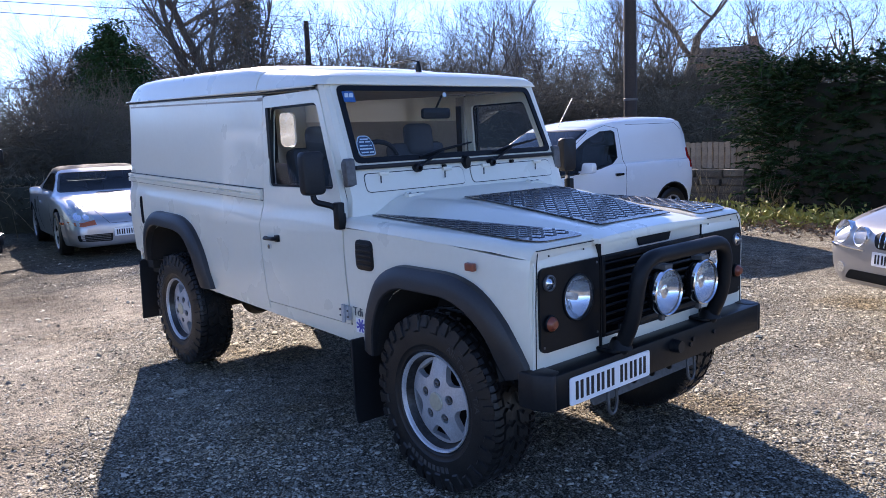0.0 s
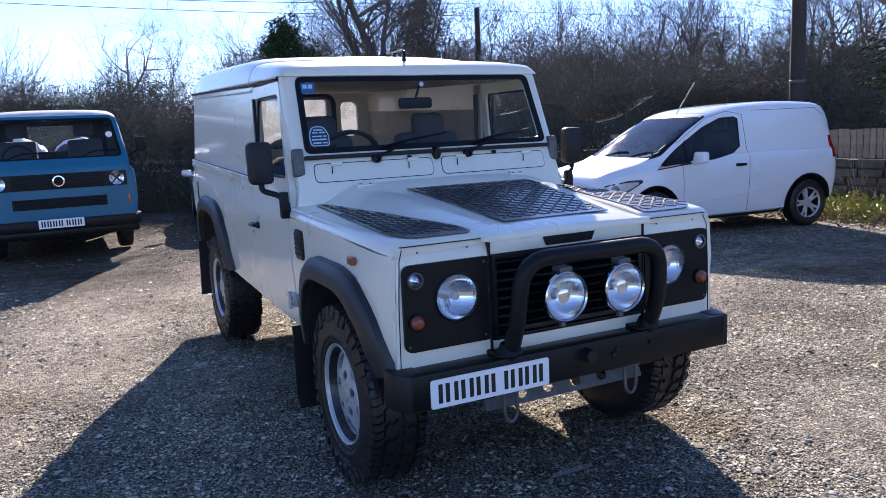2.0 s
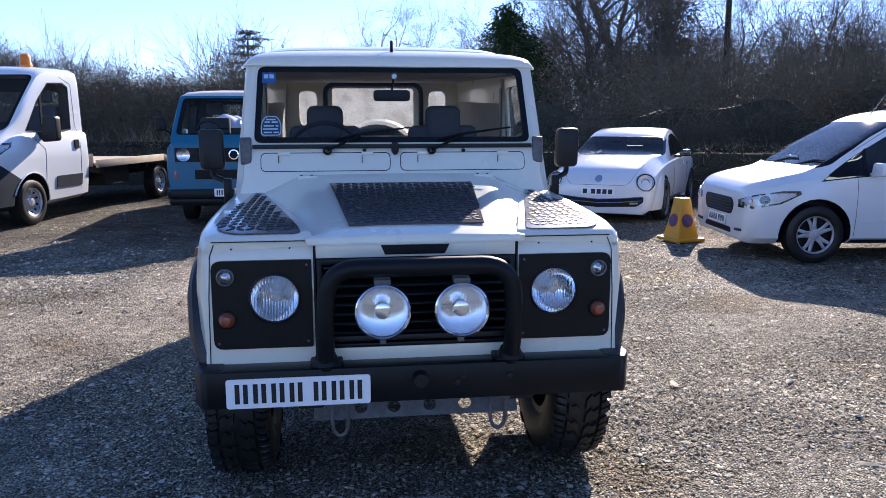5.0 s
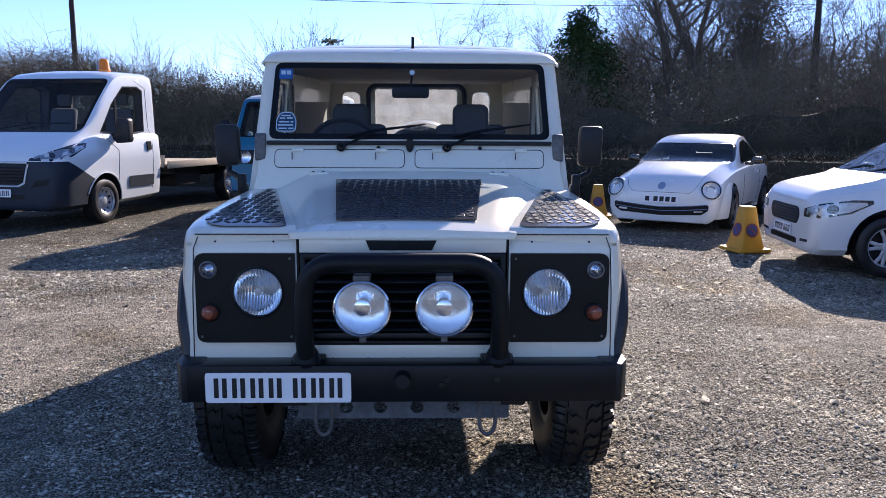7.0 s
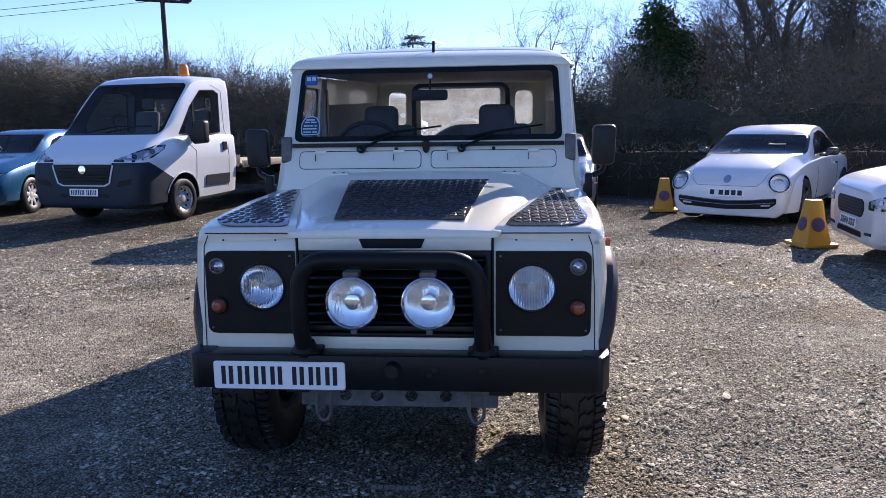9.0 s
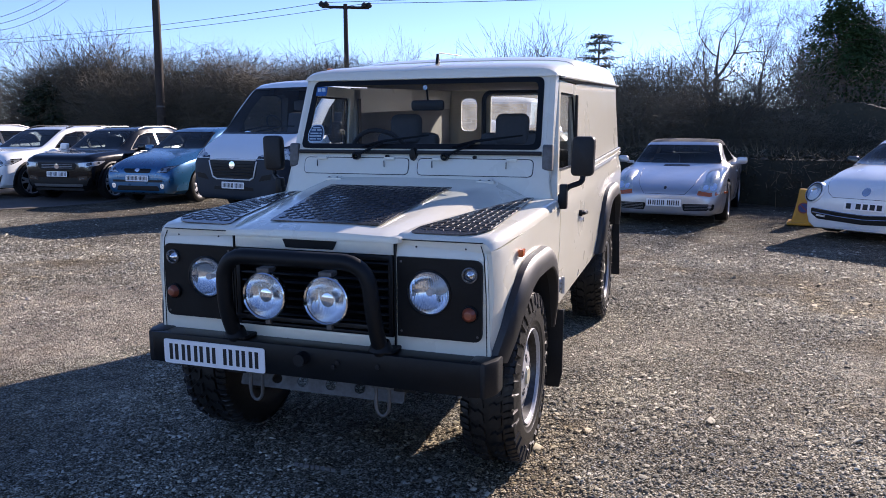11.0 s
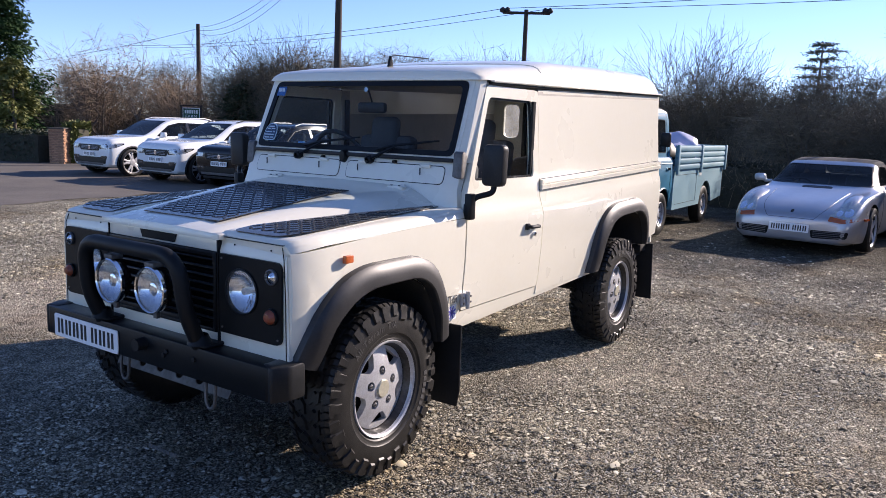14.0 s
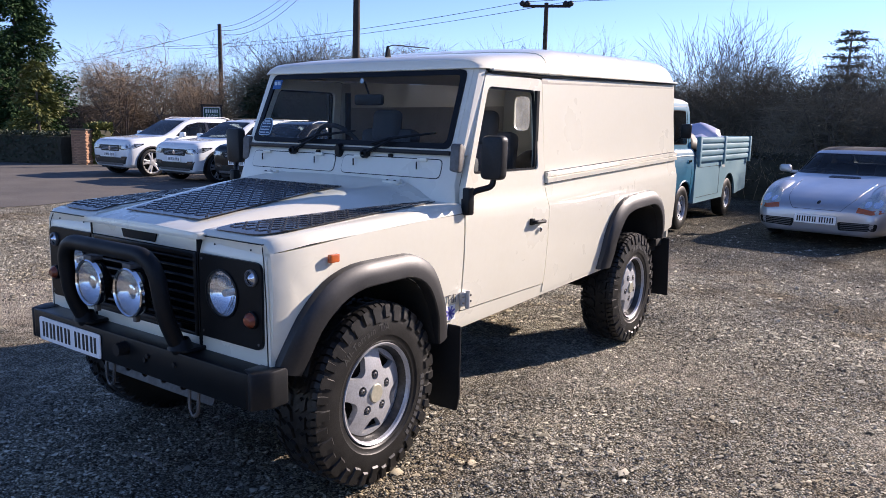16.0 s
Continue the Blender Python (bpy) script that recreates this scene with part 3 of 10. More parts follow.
def build_defender():
    root = thing("off_road_vehicle", pose(2.818, 2.58, 0, 0, 0, 0.8), "white boxy off-road van with a black bull bar on all-terrain tyres", "car")
    xs = lambda z: lerp(SIDE, z)
    plan = lambda y: lerp(((-0.62, 0.045), (-0.56, 0.02), (-0.45, 0.008), (-0.2, 0.0), (4, 0.0)), y)
    wing_z = lambda y: lerp(((-0.62, 1.125), (-0.5, 1.145), (0.0, 1.168), (0.55, 1.185)), y)

    def both(fn):
        for s in (1, -1):
            fn(s)

    def sided(bm, s):
        return bm if s > 0 else mirrored(bm)

    # --- side panels
    fo, fi = arch_outline(0.0)
    ro, ri = arch_outline(2.80)
    ri = [(2.28, 0.60), (2.33, 0.80), (2.44, 0.925), (2.58, 0.955), (2.98, 0.955), (3.10, 0.90), (3.18, 0.78), (3.20, 0.66)]
    ro = [(2.16, 0.60), (2.225, 0.85), (2.35, 1.0), (2.52, 1.055), (3.0, 1.055), (3.16, 0.98), (3.265, 0.83), (3.29, 0.66)]
    arch_f, arch_r = resample(fi, 15), resample(ri, 15)

    def wing(s):
        outline = [(-0.615, 0.635), (-0.51, 0.62)] + arch_f[1:] + [(0.553, 0.56), (0.553, 1.135), (0.3, wing_z(0.3) - 0.045), (-0.2, wing_z(-0.2) - 0.045), (-0.615, wing_z(-0.615) - 0.045)]
        place = lambda u, v: (xs(min(v, 1.1)) - plan(u) - (0.02 * max(0, (v - 0.95) / 0.17) * max(0, -u / 0.6)), u, v)
        w = part("front_wing", sided(sheet([outline], place, (-0.02, 0, 0), SIDE_CUTS[:6], (-0.56, -0.45, -0.2)), s), M_WHITE, root)
        ring = []
        for y in (-0.615, -0.60, -0.56, -0.45, -0.2, 0.1, 0.4, 0.553):
            zt = wing_z(y)
            x = place(y, zt - 0.045)[0]
            d = -0.012 if y == -0.615 else 0
            inn = lerp(((-0.62, 0.385), (0.55, 0.66)), y)
            ring.append([(x, y, zt - 0.045 + d), (x - 0.006, y, zt - 0.022 + d), (x - 0.022, y, zt - 0.006 + d), (x - 0.045, y, zt + d), (inn, y, zt + 0.004 + d), (inn, y, zt - 0.02 + d), (x - 0.05, y, zt - 0.04 + d)])
        part("wing_top", sided(loft(ring), s), M_WHITE, w)
        # tread plate on the wing top, pointed to the rear
        pl = rounded([(0.430, -0.575), (0.450, -0.592), (0.690, -0.588), (0.752, -0.50), (0.755, -0.40), (0.740, 0.0), (0.715, 0.49), (0.672, 0.49)], [0.01, 0.03, 0.08, 0.06, 0.05, 0.02, 0.01, 0.01])
        top = lambda u, v: (u, v, wing_z(v) + 0.005)
        tp = part("wing_tread_plate", sided(sheet([pl], top, (0, 0, 0.004), (-0.5, -0.3, 0, 0.3)), s), M_TREAD, w, "black tread plate on the wing")
        tread_bars(tp, lambda u, v: (s * u, v, wing_z(v) + 0.009), lambda u, v: 0.436 + (v + 0.57) * 0.225 + 0.015 < u < 0.732 - max(0, v) * 0.06 - max(0, -0.5 - v) * 0.6 and -0.572 < v < 0.47, (0.43, 0.76), (-0.59, 0.5))
        return w

    def tread_bars(par, place, inside, xr, yr):
        """Pairs of short raised bars laid crosswise, worn bright on top."""
        bm = bmesh.new()
        step = 0.036
        ny = int((yr[1] - yr[0]) / step) + 1
        nx = int((xr[1] - xr[0]) / step) + 2
        for j in range(ny):
            for i in range(nx):
                u, v = xr[0] + (i + 0.25) * step, yr[0] + (j + 0.5) * step
                if not inside(u, v):
                    continue
                d = 1 if (i + j) % 2 else -1
                ring = [(-0.0215, 0), (-0.013, 0.0072), (0.013, 0.0072), (0.0215, 0), (0.013, -0.0072), (-0.013, -0.0072)]
                spin = [((p * 0.76 - q * d * 0.65) + u, (p * 0.65 * d + q * 0.76) + v) for p, q in ring]
                lo = [bm.verts.new(place(*p)) for p in spin]
                hi = [bm.verts.new(Vector(place(u + (p[0] - u) * 0.84, v + (p[1] - v) * 0.84)) + Vector((0, 0, 0.0020))) for p in spin]
                bm.faces.new(hi)
                for k in range(6):
                    bm.faces.new((lo[k], lo[(k + 1) % 6], hi[(k + 1) % 6], hi[k]))
        o = part("tread_relief", bm, M_TREADBAR, par, "raised matt black lozenges", smooth=0)
        o["kind"] = "stuff"

    both(wing)

    def arch(s):
        for name, o, i, hw in (("front_wheel_arch", fo, fi, 0.0), ("rear_wheel_arch", ro, ri, 0.0)):
            a, b = resample(o, 28), resample(i, 28)
            rings = []
            for (ya, za), (yb, zb) in zip(a, b):
                mixp = lambda k: (ya + (yb - ya) * k, za + (zb - za) * k)
                base = xs(min(1.1, za)) - plan(ya) + 0.001
                pr = ((0.0, base), (0.04, base + 0.028), (0.2, base + 0.044), (0.6, base + 0.055), (0.94, base + 0.056), (1.0, base + 0.050), (1.0, base - 0.05), (0.5, base - 0.03))
                rings.append([(x, *mixp(k)) for k, x in pr])
            part(name, sided(loft(rings), s), M_FLARE, root, "black plastic wheel-arch flare")
        # wells
        for dy, pts in ((0, resample(fi, 14)), (0, resample(ri, 14))):
            cy, cz = sum(p[0] for p in pts) / 14, 0.45
            rings = [[(0.848, cy + (y - cy) * 0.985, cz + (z - cz) * 0.985), (0.42, y, z), (0.42, y, z + 0.015), (0.80, y, z + 0.015)] for y, z in pts]
            part("wheel_well", sided(loft(rings), s), M_UNDER, root)

    both(arch)

    def rear_side(s):
        outline = [(1.421, 0.60), (2.27, 0.60)] + arch_r[1:] + [(3.22, 0.655), (3.55, 0.70), (3.555, 1.236), (1.405, 1.236), (1.405, 1.15), (1.421, 1.10)]
        bm = sheet([outline], lambda u, v: (xs(v), u, v), (-0.02, 0, 0), SIDE_CUTS[:9])
        rp = part("rear_quarter_panel", sided(bm, s), M_WHITE, root)
        if s < 0:
            cut(rp, mirrored(prism(rounded([(3.275, 0.925), (3.335, 0.925), (3.335, 1.135), (3.275, 1.135)], 0.029), 0.7, 0.9, "x")))
            part("filler_recess", mirrored(prism(rect(3.26, 3.35, 0.91, 1.15), 0.77, 0.785, "x")), M_UNDER, root)
            part("filler_cap", mirrored(box(0.785, 0.81, 3.29, 3.325, 0.95, 0.995, 0.006)), M_BLACK, root)
        part("hardtop_side", sided(sheet([[(1.399, 1.302), (3.545, 1.302), (3.52, 1.822), (1.399, 1.822)]], lambda u, v: (xs(v), u, v), (-0.02, 0, 0), (1.5,)), s), M_WHITE, root)
        part("waist_moulding", sided(loft([[(x, y, z) for x, z in ((0.812, 1.236), (0.832, 1.238), (0.834, 1.262), (0.822, 1.268), (0.832, 1.275), (0.832, 1.296), (0.812, 1.298))] for y in (1.405, 3.555)]), s), M_WHITE, root)
        part("moulding_seam", sided(join(box(0.795, 0.8155, 1.405, 3.555, 1.297, 1.3025), box(0.795, 0.8175, 1.405, 3.555, 1.2325, 1.2375)), s), M_BLACK, root)
        for y0, y1, z0, z1 in ((0.548, 0.578, 0.655, 1.14), (1.398, 1.43, 0.62, 1.20), (0.57, 1.42, 0.638, 0.66)):
            part("door_gap", sided(sheet([rect(y0, y1, z0, z1)], lambda u, v: (xs(v) - 0.010, u, v), (-0.006, 0, 0), SIDE_CUTS), s), M_BLACK, root)
        part("door_gap", sided(box(0.755, 0.772, 1.38, 1.41, 1.20, 1.82), s), M_BLACK, root)
        part("sill", sided(sheet([[(0.44, 0.55), (2.27, 0.575), (2.27, 0.594), (1.412, 0.646), (0.56, 0.646), (0.56, 0.555)]], lambda u, v: (xs(v) - 0.004, u, v), (-0.03, 0, 0), (0.6,)), s), M_WHITE, root)
        part("inner_side", sided(box(0.765, 0.775, 1.42, 3.52, 0.99, 1.80), s), M_BEIGE, root, "cream inner lining")

    both(rear_side)

    def door(s):
        outline = rounded([(0.562, 0.652), (1.411, 0.652), (1.411, 1.10), (1.394, 1.155), (1.390, 1.815), (0.812, 1.815), (0.572, 1.20), (0.562, 1.12)], [0.01, 0.01, 0.03, 0.03, 0.03, 0.03, 0.02, 0.02])
        hole = rounded([(0.660, 1.318), (1.325, 1.318), (1.318, 1.752), (0.832, 1.752)], 0.035)
        d = part("door", sided(sheet([outline, hole], lambda u, v: (xs(v) + 0.002, u, v), (-0.035, 0, 0), SIDE_CUTS[1:]), s), M_WHITE, root, "white door with a flat window")
        x0 = 0.792
        g = lambda v: xs(v) - 0.018
        big = rounded([(0.650, 1.308), (1.335, 1.308), (1.328, 1.762), (0.825, 1.762)], 0.04)
        part("door_glass", sided(sheet([big], lambda u, v: (g(v), u, v), None, (1.5,)), s), M_GLASS, d, "flat clear pane")
        seal_in = rounded([(0.676, 1.330), (1.311, 1.330), (1.304, 1.740), (0.842, 1.740)], 0.03)
        part("window_seal", sided(sheet([rounded([(0.661, 1.319), (1.324, 1.319), (1.317, 1.751), (0.833, 1.751)], 0.035), seal_in], lambda u, v: (xs(v) - 0.008, u, v), (-0.01, 0, 0), (1.5,)), s), M_BLACK, d)
        part("window_channel", sided(box(0.785, 0.80, 1.30, 1.33, 1.32, 1.75), s), M_BLACK, d)
        # handle
        h = part("door_handle", sided(join(tube(arc_path([(0.85, 1.20, 1.036), (0.872, 1.215, 1.036), (0.872, 1.32, 1.032), (0.85, 1.335, 1.032)], 0.015), 0.011, 8), box(0.838, 0.862, 1.19, 1.225, 1.018, 1.056, 0.006)), s), M_BLACK, d, "black pull handle")
        part("lock_barrel", sided(lathe([(0.838, 0.014), (0.856, 0.014), (0.858, 0.0)], 14), s), M_CHROME, h).location = (0, 1.30, 0.985)
        for z in (0.715, 1.175):
            part("hinge", sided(join(box(0.83, 0.856, 0.535, 0.60, z - 0.035, z + 0.035, 0.006), tube([(0.862, 0.566, z - 0.045), (0.862, 0.566, z + 0.045)], 0.011, 8)), s), M_ALLOY if z < 1 else M_BLACK, d)
        for y, z in ((0.535, 0.70), (0.535, 0.73), (0.60, 0.70), (0.60, 0.73)):
            part("bolt", sided(lathe([(0.0, 0.006), (0.004, 0.006), (0.005, 0)], 6), s), M_STEEL, d).location = (s * 0.857, y, z)

    both(door)

    # --- roof
    def roof_ring(y, z_edge, z_top, xe):
        h, k = z_top - z_edge, xe / 0.79
        half = ((0, z_top), (0.35 * k, z_top - 0.02 * h), (0.56 * k, z_top - 0.06 * h), (0.65 * k, z_top - 0.105 * h), (0.70 * k, z_top - 0.16 * h), (0.732 * k, z_top - 0.25 * h), (0.756 * k, z_top - 0.42 * h), (0.774 * k, z_top - 0.70 * h), (0.784 * k, z_top - 0.92 * h), (xe, z_edge))
        right = [(x, y, z) for x, z in half[1:]]
        left = [(-x, y, z) for x, z in half[1:]][::-1]
        return left + [(0, y, half[0][1])] + right + [(xe - 0.03, y, z_edge), (-(xe - 0.03), y, z_edge)]

    cab = [(0.748, 1.836, 1.862, 0.768), (0.757, 1.836, 1.884, 0.778), (0.79, 1.838, 1.902, 0.786), (0.95, 1.838, 1.930, 0.79), (1.2, 1.838, 1.958, 0.79), (1.42, 1.838, 1.976, 0.79), (1.447, 1.838, 1.98, 0.79)]
    back = [(1.453, 1.838, 1.985, 0.791), (1.50, 1.838, 1.996, 0.791), (1.62, 1.838, 2.012, 0.791), (2.4, 1.838, 2.018, 0.791), (3.1, 1.838, 2.014, 0.791), (3.34, 1.838, 2.004, 0.79), (3.43, 1.838, 1.988, 0.788), (3.49, 1.838, 1.960, 0.784), (3.525, 1.838, 1.915, 0.778), (3.54, 1.838, 1.862, 0.772)]
    part("cab_roof", loft([roof_ring(*r) for r in cab]), M_WHITE, root)
    part("hardtop_roof", loft([roof_ring(*r) for r in back]), M_WHITE, root)
    both(lambda s: part("roof_gutter", sided(box(0.775, 0.800, 0.845, 3.55, 1.829, 1.840, 0.003), s), M_WHITE, root, "white roof gutter"))
    # Dark strip modelled in place of the thin shadow under the gutter.
    both(lambda s: part("gutter_seam", sided(box(0.766, 0.788, 0.845, 3.55, 1.820, 1.829), s), M_TRIM, root))
    part("headlining", box(-0.76, 0.76, 0.80, 3.5, 1.815, 1.83), M_BEIGE, root)

    # --- rear wall with window, slots and spare wheel
    win = rounded([(-0.365, 1.35), (0.365, 1.35), (0.365, 1.772), (-0.365, 1.772)], 0.03)
    slots = [rounded([(s * 0.575 - 0.08, 1.44), (s * 0.575 + 0.08, 1.44), (s * 0.575 + 0.08, 1.745), (s * 0.575 - 0.08, 1.745)], 0.06) for s in (1, -1)]
    rear = part("rear_wall", sheet([[(-0.80, 0.62), (0.80, 0.62), (0.80, 1.25), (0.772, 1.83), (-0.772, 1.83), (-0.80, 1.25)], win] + slots, lambda u, v: (u, 3.52, v), (0, 0.03, 0)), M_WHITE, root)
    part("rear_window", sheet([win], lambda u, v: (u, 3.535, v), None), M_FOG, rear, "misted rear window")
    for sl in slots:
        part("slot_window", sheet([sl], lambda u, v: (u, 3.535, v), None), M_FOG, rear)
    part("spare_wheel", moved(lathe([(-0.10, 0.2), (-0.12, 0.3), (-0.11, 0.375), (0, 0.395), (0.11, 0.375), (0.12, 0.3), (0.10, 0.2), (0.05, 0.12), (0.06, 0.0)], 36, "y"), Matrix.Translation((0.05, 3.70, 1.10))), M_TYRE, root, "spare wheel on the rear door")
    # --- bulkhead under the windscreen
    bulk = [(0.515, 1.05), (0.52, 1.16), (0.545, 1.27), (0.585, 1.395), (0.60, 1.42)]
    rings = []
    for y, z in bulk:
        e = 0.775 if z > 1.2 else 0.80
        rings.append([(-e - 0.004, y + 0.05, z), (-e, y + 0.012, z), (-e + 0.03, y, z), (e - 0.03, y, z), (e, y + 0.012, z), (e + 0.004, y + 0.05, z)])
    part("bulkhead", loft(rings, False, False), M_WHITE, root)
    ws_y = lambda z: 0.60 + (z - 1.42) * (0.775 - 0.60) / (1.835 - 1.42)
    for s in (1, -1):
        a, b = sorted((s * 0.025, s * 0.69))
        bl = lambda u, v: (u, lerp([(z, y) for y, z in bulk], v) - 0.004, v)
        part("vent_seam", sheet([rect(a, b, 1.292, 1.388, 0.03), rect(a + 0.004, b - 0.004, 1.296, 1.384, 0.027)], lambda u, v: (u, lerp([(z, y) for y, z in bulk], v) - 0.001, v), None, (1.3, 1.34, 1.38)), M_BLACK, root)
        vf = part("vent_flap", sheet([rect(a + 0.004, b - 0.004, 1.296, 1.384, 0.027)], bl, (0, 0.004, 0), (1.3, 1.34, 1.38)), M_WHITE, root, "white hinged air flap")
        for u in (a + 0.12, b - 0.12):
            part("flap_hinge", box(u - 0.03, u + 0.03, 0.560, 0.574, 1.374, 1.392, 0.003), M_WHITE, vf)
            part("flap_latch_line", box(u - 0.03, u - 0.026, 0.5525, 0.558, 1.335, 1.372), M_TRIM, vf)
    # --- windscreen
    wo = [(-0.748, 1.412), (0.748, 1.412), (0.735, 1.845), (-0.735, 1.845)]
    wi = rounded([(-0.712, 1.447), (0.712, 1.447), (0.694, 1.822), (-0.694, 1.822)], 0.035)
    wp = lambda d: (lambda u, v: (u, ws_y(v) + d, v))
    wf = part("windscreen_frame", sheet([rounded(wo, 0.02), wi], wp(-0.012), (0, 0.05, 0)), M_WHITE, root)
    gl = rounded([(-0.705, 1.452), (0.705, 1.452), (0.688, 1.816), (-0.688, 1.816)], 0.03)
    part("windscreen_seal", sheet([rounded([(-0.722, 1.438), (0.722, 1.438), (0.704, 1.832), (-0.704, 1.832)], 0.04), rounded([(-0.690, 1.466), (0.690, 1.466), (0.673, 1.804), (-0.673, 1.804)], 0.03)], wp(-0.019), (0, 0.012, 0)), M_BLACK, wf, "black rubber seal")
    part("windscreen", sheet([gl], wp(-0.006), None), M_GLASS, wf, "flat clear windscreen")
    both(lambda s: part("pillar_side", sided(loft([[(0.748, 0.588, 1.41), (0.782, 0.606, 1.41), (0.79, 0.66, 1.41), (0.75, 0.66, 1.41)], [(0.728, 0.765, 1.84), (0.762, 0.775, 1.84), (0.772, 0.815, 1.84), (0.735, 0.815, 1.84)]]), s), M_WHITE, wf))
    both(lambda s: part("hinge_bracket", sided(prism(rounded([(0.565, 1.33), (0.60, 1.325), (0.625, 1.44), (0.60, 1.47), (0.575, 1.46)], 0.012), 0.735, 0.79, "x", 0.006), s), M_STEEL, root, "grey windscreen hinge bracket"))
    part("lower_rail", box(-0.73, 0.73, 0.572, 0.592, 1.408, 1.430, 0.006), M_TRIM, wf)
    for x, d in ((-0.34, 1), (0.20, 1)):
        y0, z0 = 0.572, 1.40
        base = (x - 0.01, y0 - 0.012, z0)
        elbow = (x + 0.16, ws_y(1.475) - 0.05, 1.475)
        wv = part("wiper", tube([base, elbow], [0.009, 0.006], 6), M_BLACK, root, "black wiper lying on the glass")
        part("wiper_blade", tube([(x + 0.02, ws_y(1.45) - 0.03, 1.452), (elbow[0], elbow[1] + 0.005, 1.482), (x + 0.42, ws_y(1.515) - 0.028, 1.515)], [0.006, 0.009, 0.005], 6), M_BLACK, wv)
    for x in (-0.34, 0.20):
        part("wiper_spindle", moved(lathe([(-0.03, 0.012), (-0.025, 0.022), (0.0, 0.024), (0.02, 0.02)], 14, "y"), Matrix.Translation((x - 0.01, 0.575, 1.398))), M_BLACK, root)
    part("washer_jet", moved(lathe([(-0.02, 0.0), (-0.018, 0.018), (0.02, 0.022)], 12, "y"), Matrix.Translation((0, 0.572, 1.408)) @ Matrix.Scale(1.8, 4, (0, 0, 1))), M_BLACK, root)
    for x in (-0.16, 0.36):
        part("rubber_stop", moved(lathe([(-0.012, 0.0), (-0.012, 0.01), (0.01, 0.01)], 10, "y"), Matrix.Translation((x, 0.575, 1.395))), M_BLACK, root)
    # stickers on the glass
    M_STK = mat("pale_blue_sticker", (0.50, 0.62, 0.72), (0.42, 0.55, 0.66), scale=60, rough=0.5)
    M_STK3 = mat("navy_sticker", (0.012, 0.035, 0.08), (0.02, 0.06, 0.13), scale=60, rough=0.4)
    M_STK2 = mat("blue_sticker", (0.03, 0.13, 0.36), (0.02, 0.09, 0.27), scale=60, rough=0.5)
    st = part("round_topped_sticker", sheet([rounded([(-0.685, 1.475), (-0.585, 1.475), (-0.582, 1.535), (-0.605, 1.575), (-0.665, 1.575), (-0.688, 1.535)], 0.018)], wp(-0.022), (0, 0.001, 0)), M_STK, wf, "pale-edged navy sticker with pale bars")
    part("sticker_field", sheet([rounded([(-0.680, 1.480), (-0.590, 1.480), (-0.587, 1.533), (-0.608, 1.570), (-0.662, 1.570), (-0.683, 1.533)], 0.016)], wp(-0.0235), (0, 0.001, 0)), M_STK3, st)
    for a, b, c in ((-0.660, -0.612, 1.556), (-0.668, -0.640, 1.543), (-0.632, -0.602, 1.543), (-0.672, -0.620, 1.524), (-0.612, -0.598, 1.524), (-0.676, -0.600, 1.508), (-0.672, -0.630, 1.491), (-0.622, -0.596, 1.491)):
        part("sticker_bar", box(a, b, ws_y(c) - 0.0262, ws_y(c) - 0.0248, c - 0.003, c + 0.004), M_STK, st, smooth=0)
    s2 = part("square_sticker", sheet([rect(-0.682, -0.612, 1.745, 1.80, 0.006)], wp(-0.022), (0, 0.001, 0)), M_STK2, wf, "small blue sticker with pale bars")
    for a, b in ((-0.672, -0.650), (-0.644, -0.622)):
        part("sticker_bar", box(a, b, ws_y(1.78) - 0.0265, ws_y(1.78) - 0.0245, 1.757, 1.79), M_STK, s2, smooth=0)
    part("mirror_mount", moved(lathe([(0, 0.014), (0.004, 0.014), (0.004, 0)], 14, "y"), Matrix.Translation((0.01, ws_y(1.78) - 0.01, 1.785))), M_STK, wf)
    # --- bonnet
    rows = ((-0.648, 1.122, 1.112, 0.300, 0.408), (-0.644, 1.122, 1.126, 0.300, 0.411), (-0.60, 1.122, 1.138, 0.300, 0.416), (-0.5, 1.126, 1.152, 0.305, 0.440), (-0.2, 1.138, 1.196, 0.345, 0.520), (0.1, 1.150, 1.236, 0.385, 0.600), (0.35, 1.165, 1.258, 0.415, 0.665), (0.50, 1.172, 1.270, 0.43, 0.700), (0.535, 1.172, 1.274, 0.43, 0.70))
    rings = []
    for y, ze, zc, w1, w3 in rows:
        f = lambda k: w1 + (w3 - w1) * k
        g = lambda k: ze + (zc - ze) * k
        half = ((0, zc + 0.006), (w1 * 0.5, zc + 0.005), (w1, zc), (f(0.12), g(0.985)), (f(0.26), g(0.92)), (f(0.5), g(0.66)), (f(0.72), g(0.36)), (f(0.9), g(0.15)), (f(0.98), g(0.06)), (w3, ze - 0.004), (w3 - 0.004, ze - 0.022), (w3 - 0.02, ze - 0.024))
        rings.append([(-x, y, z) for x, z in half[:0:-1]] + [(x, y, z) for x, z in half])
    bon = part("bonnet", loft(rings, True, True), M_WHITE, root, "white bonnet with tread plate", smooth=50)
    zb = lambda v: lerp([(r[0], r[2]) for r in rows], v) + 0.007
    cp = part("bonnet_tread_plate", sheet([[(-0.252, -0.535), (0.272, -0.535), (0.345, 0.225), (-0.338, 0.225)]], lambda u, v: (u, v, zb(v)), (0, 0, 0.004), (-0.5, -0.35, -0.2, 0.1)), M_TREAD, bon, "black tread plate on the bonnet")
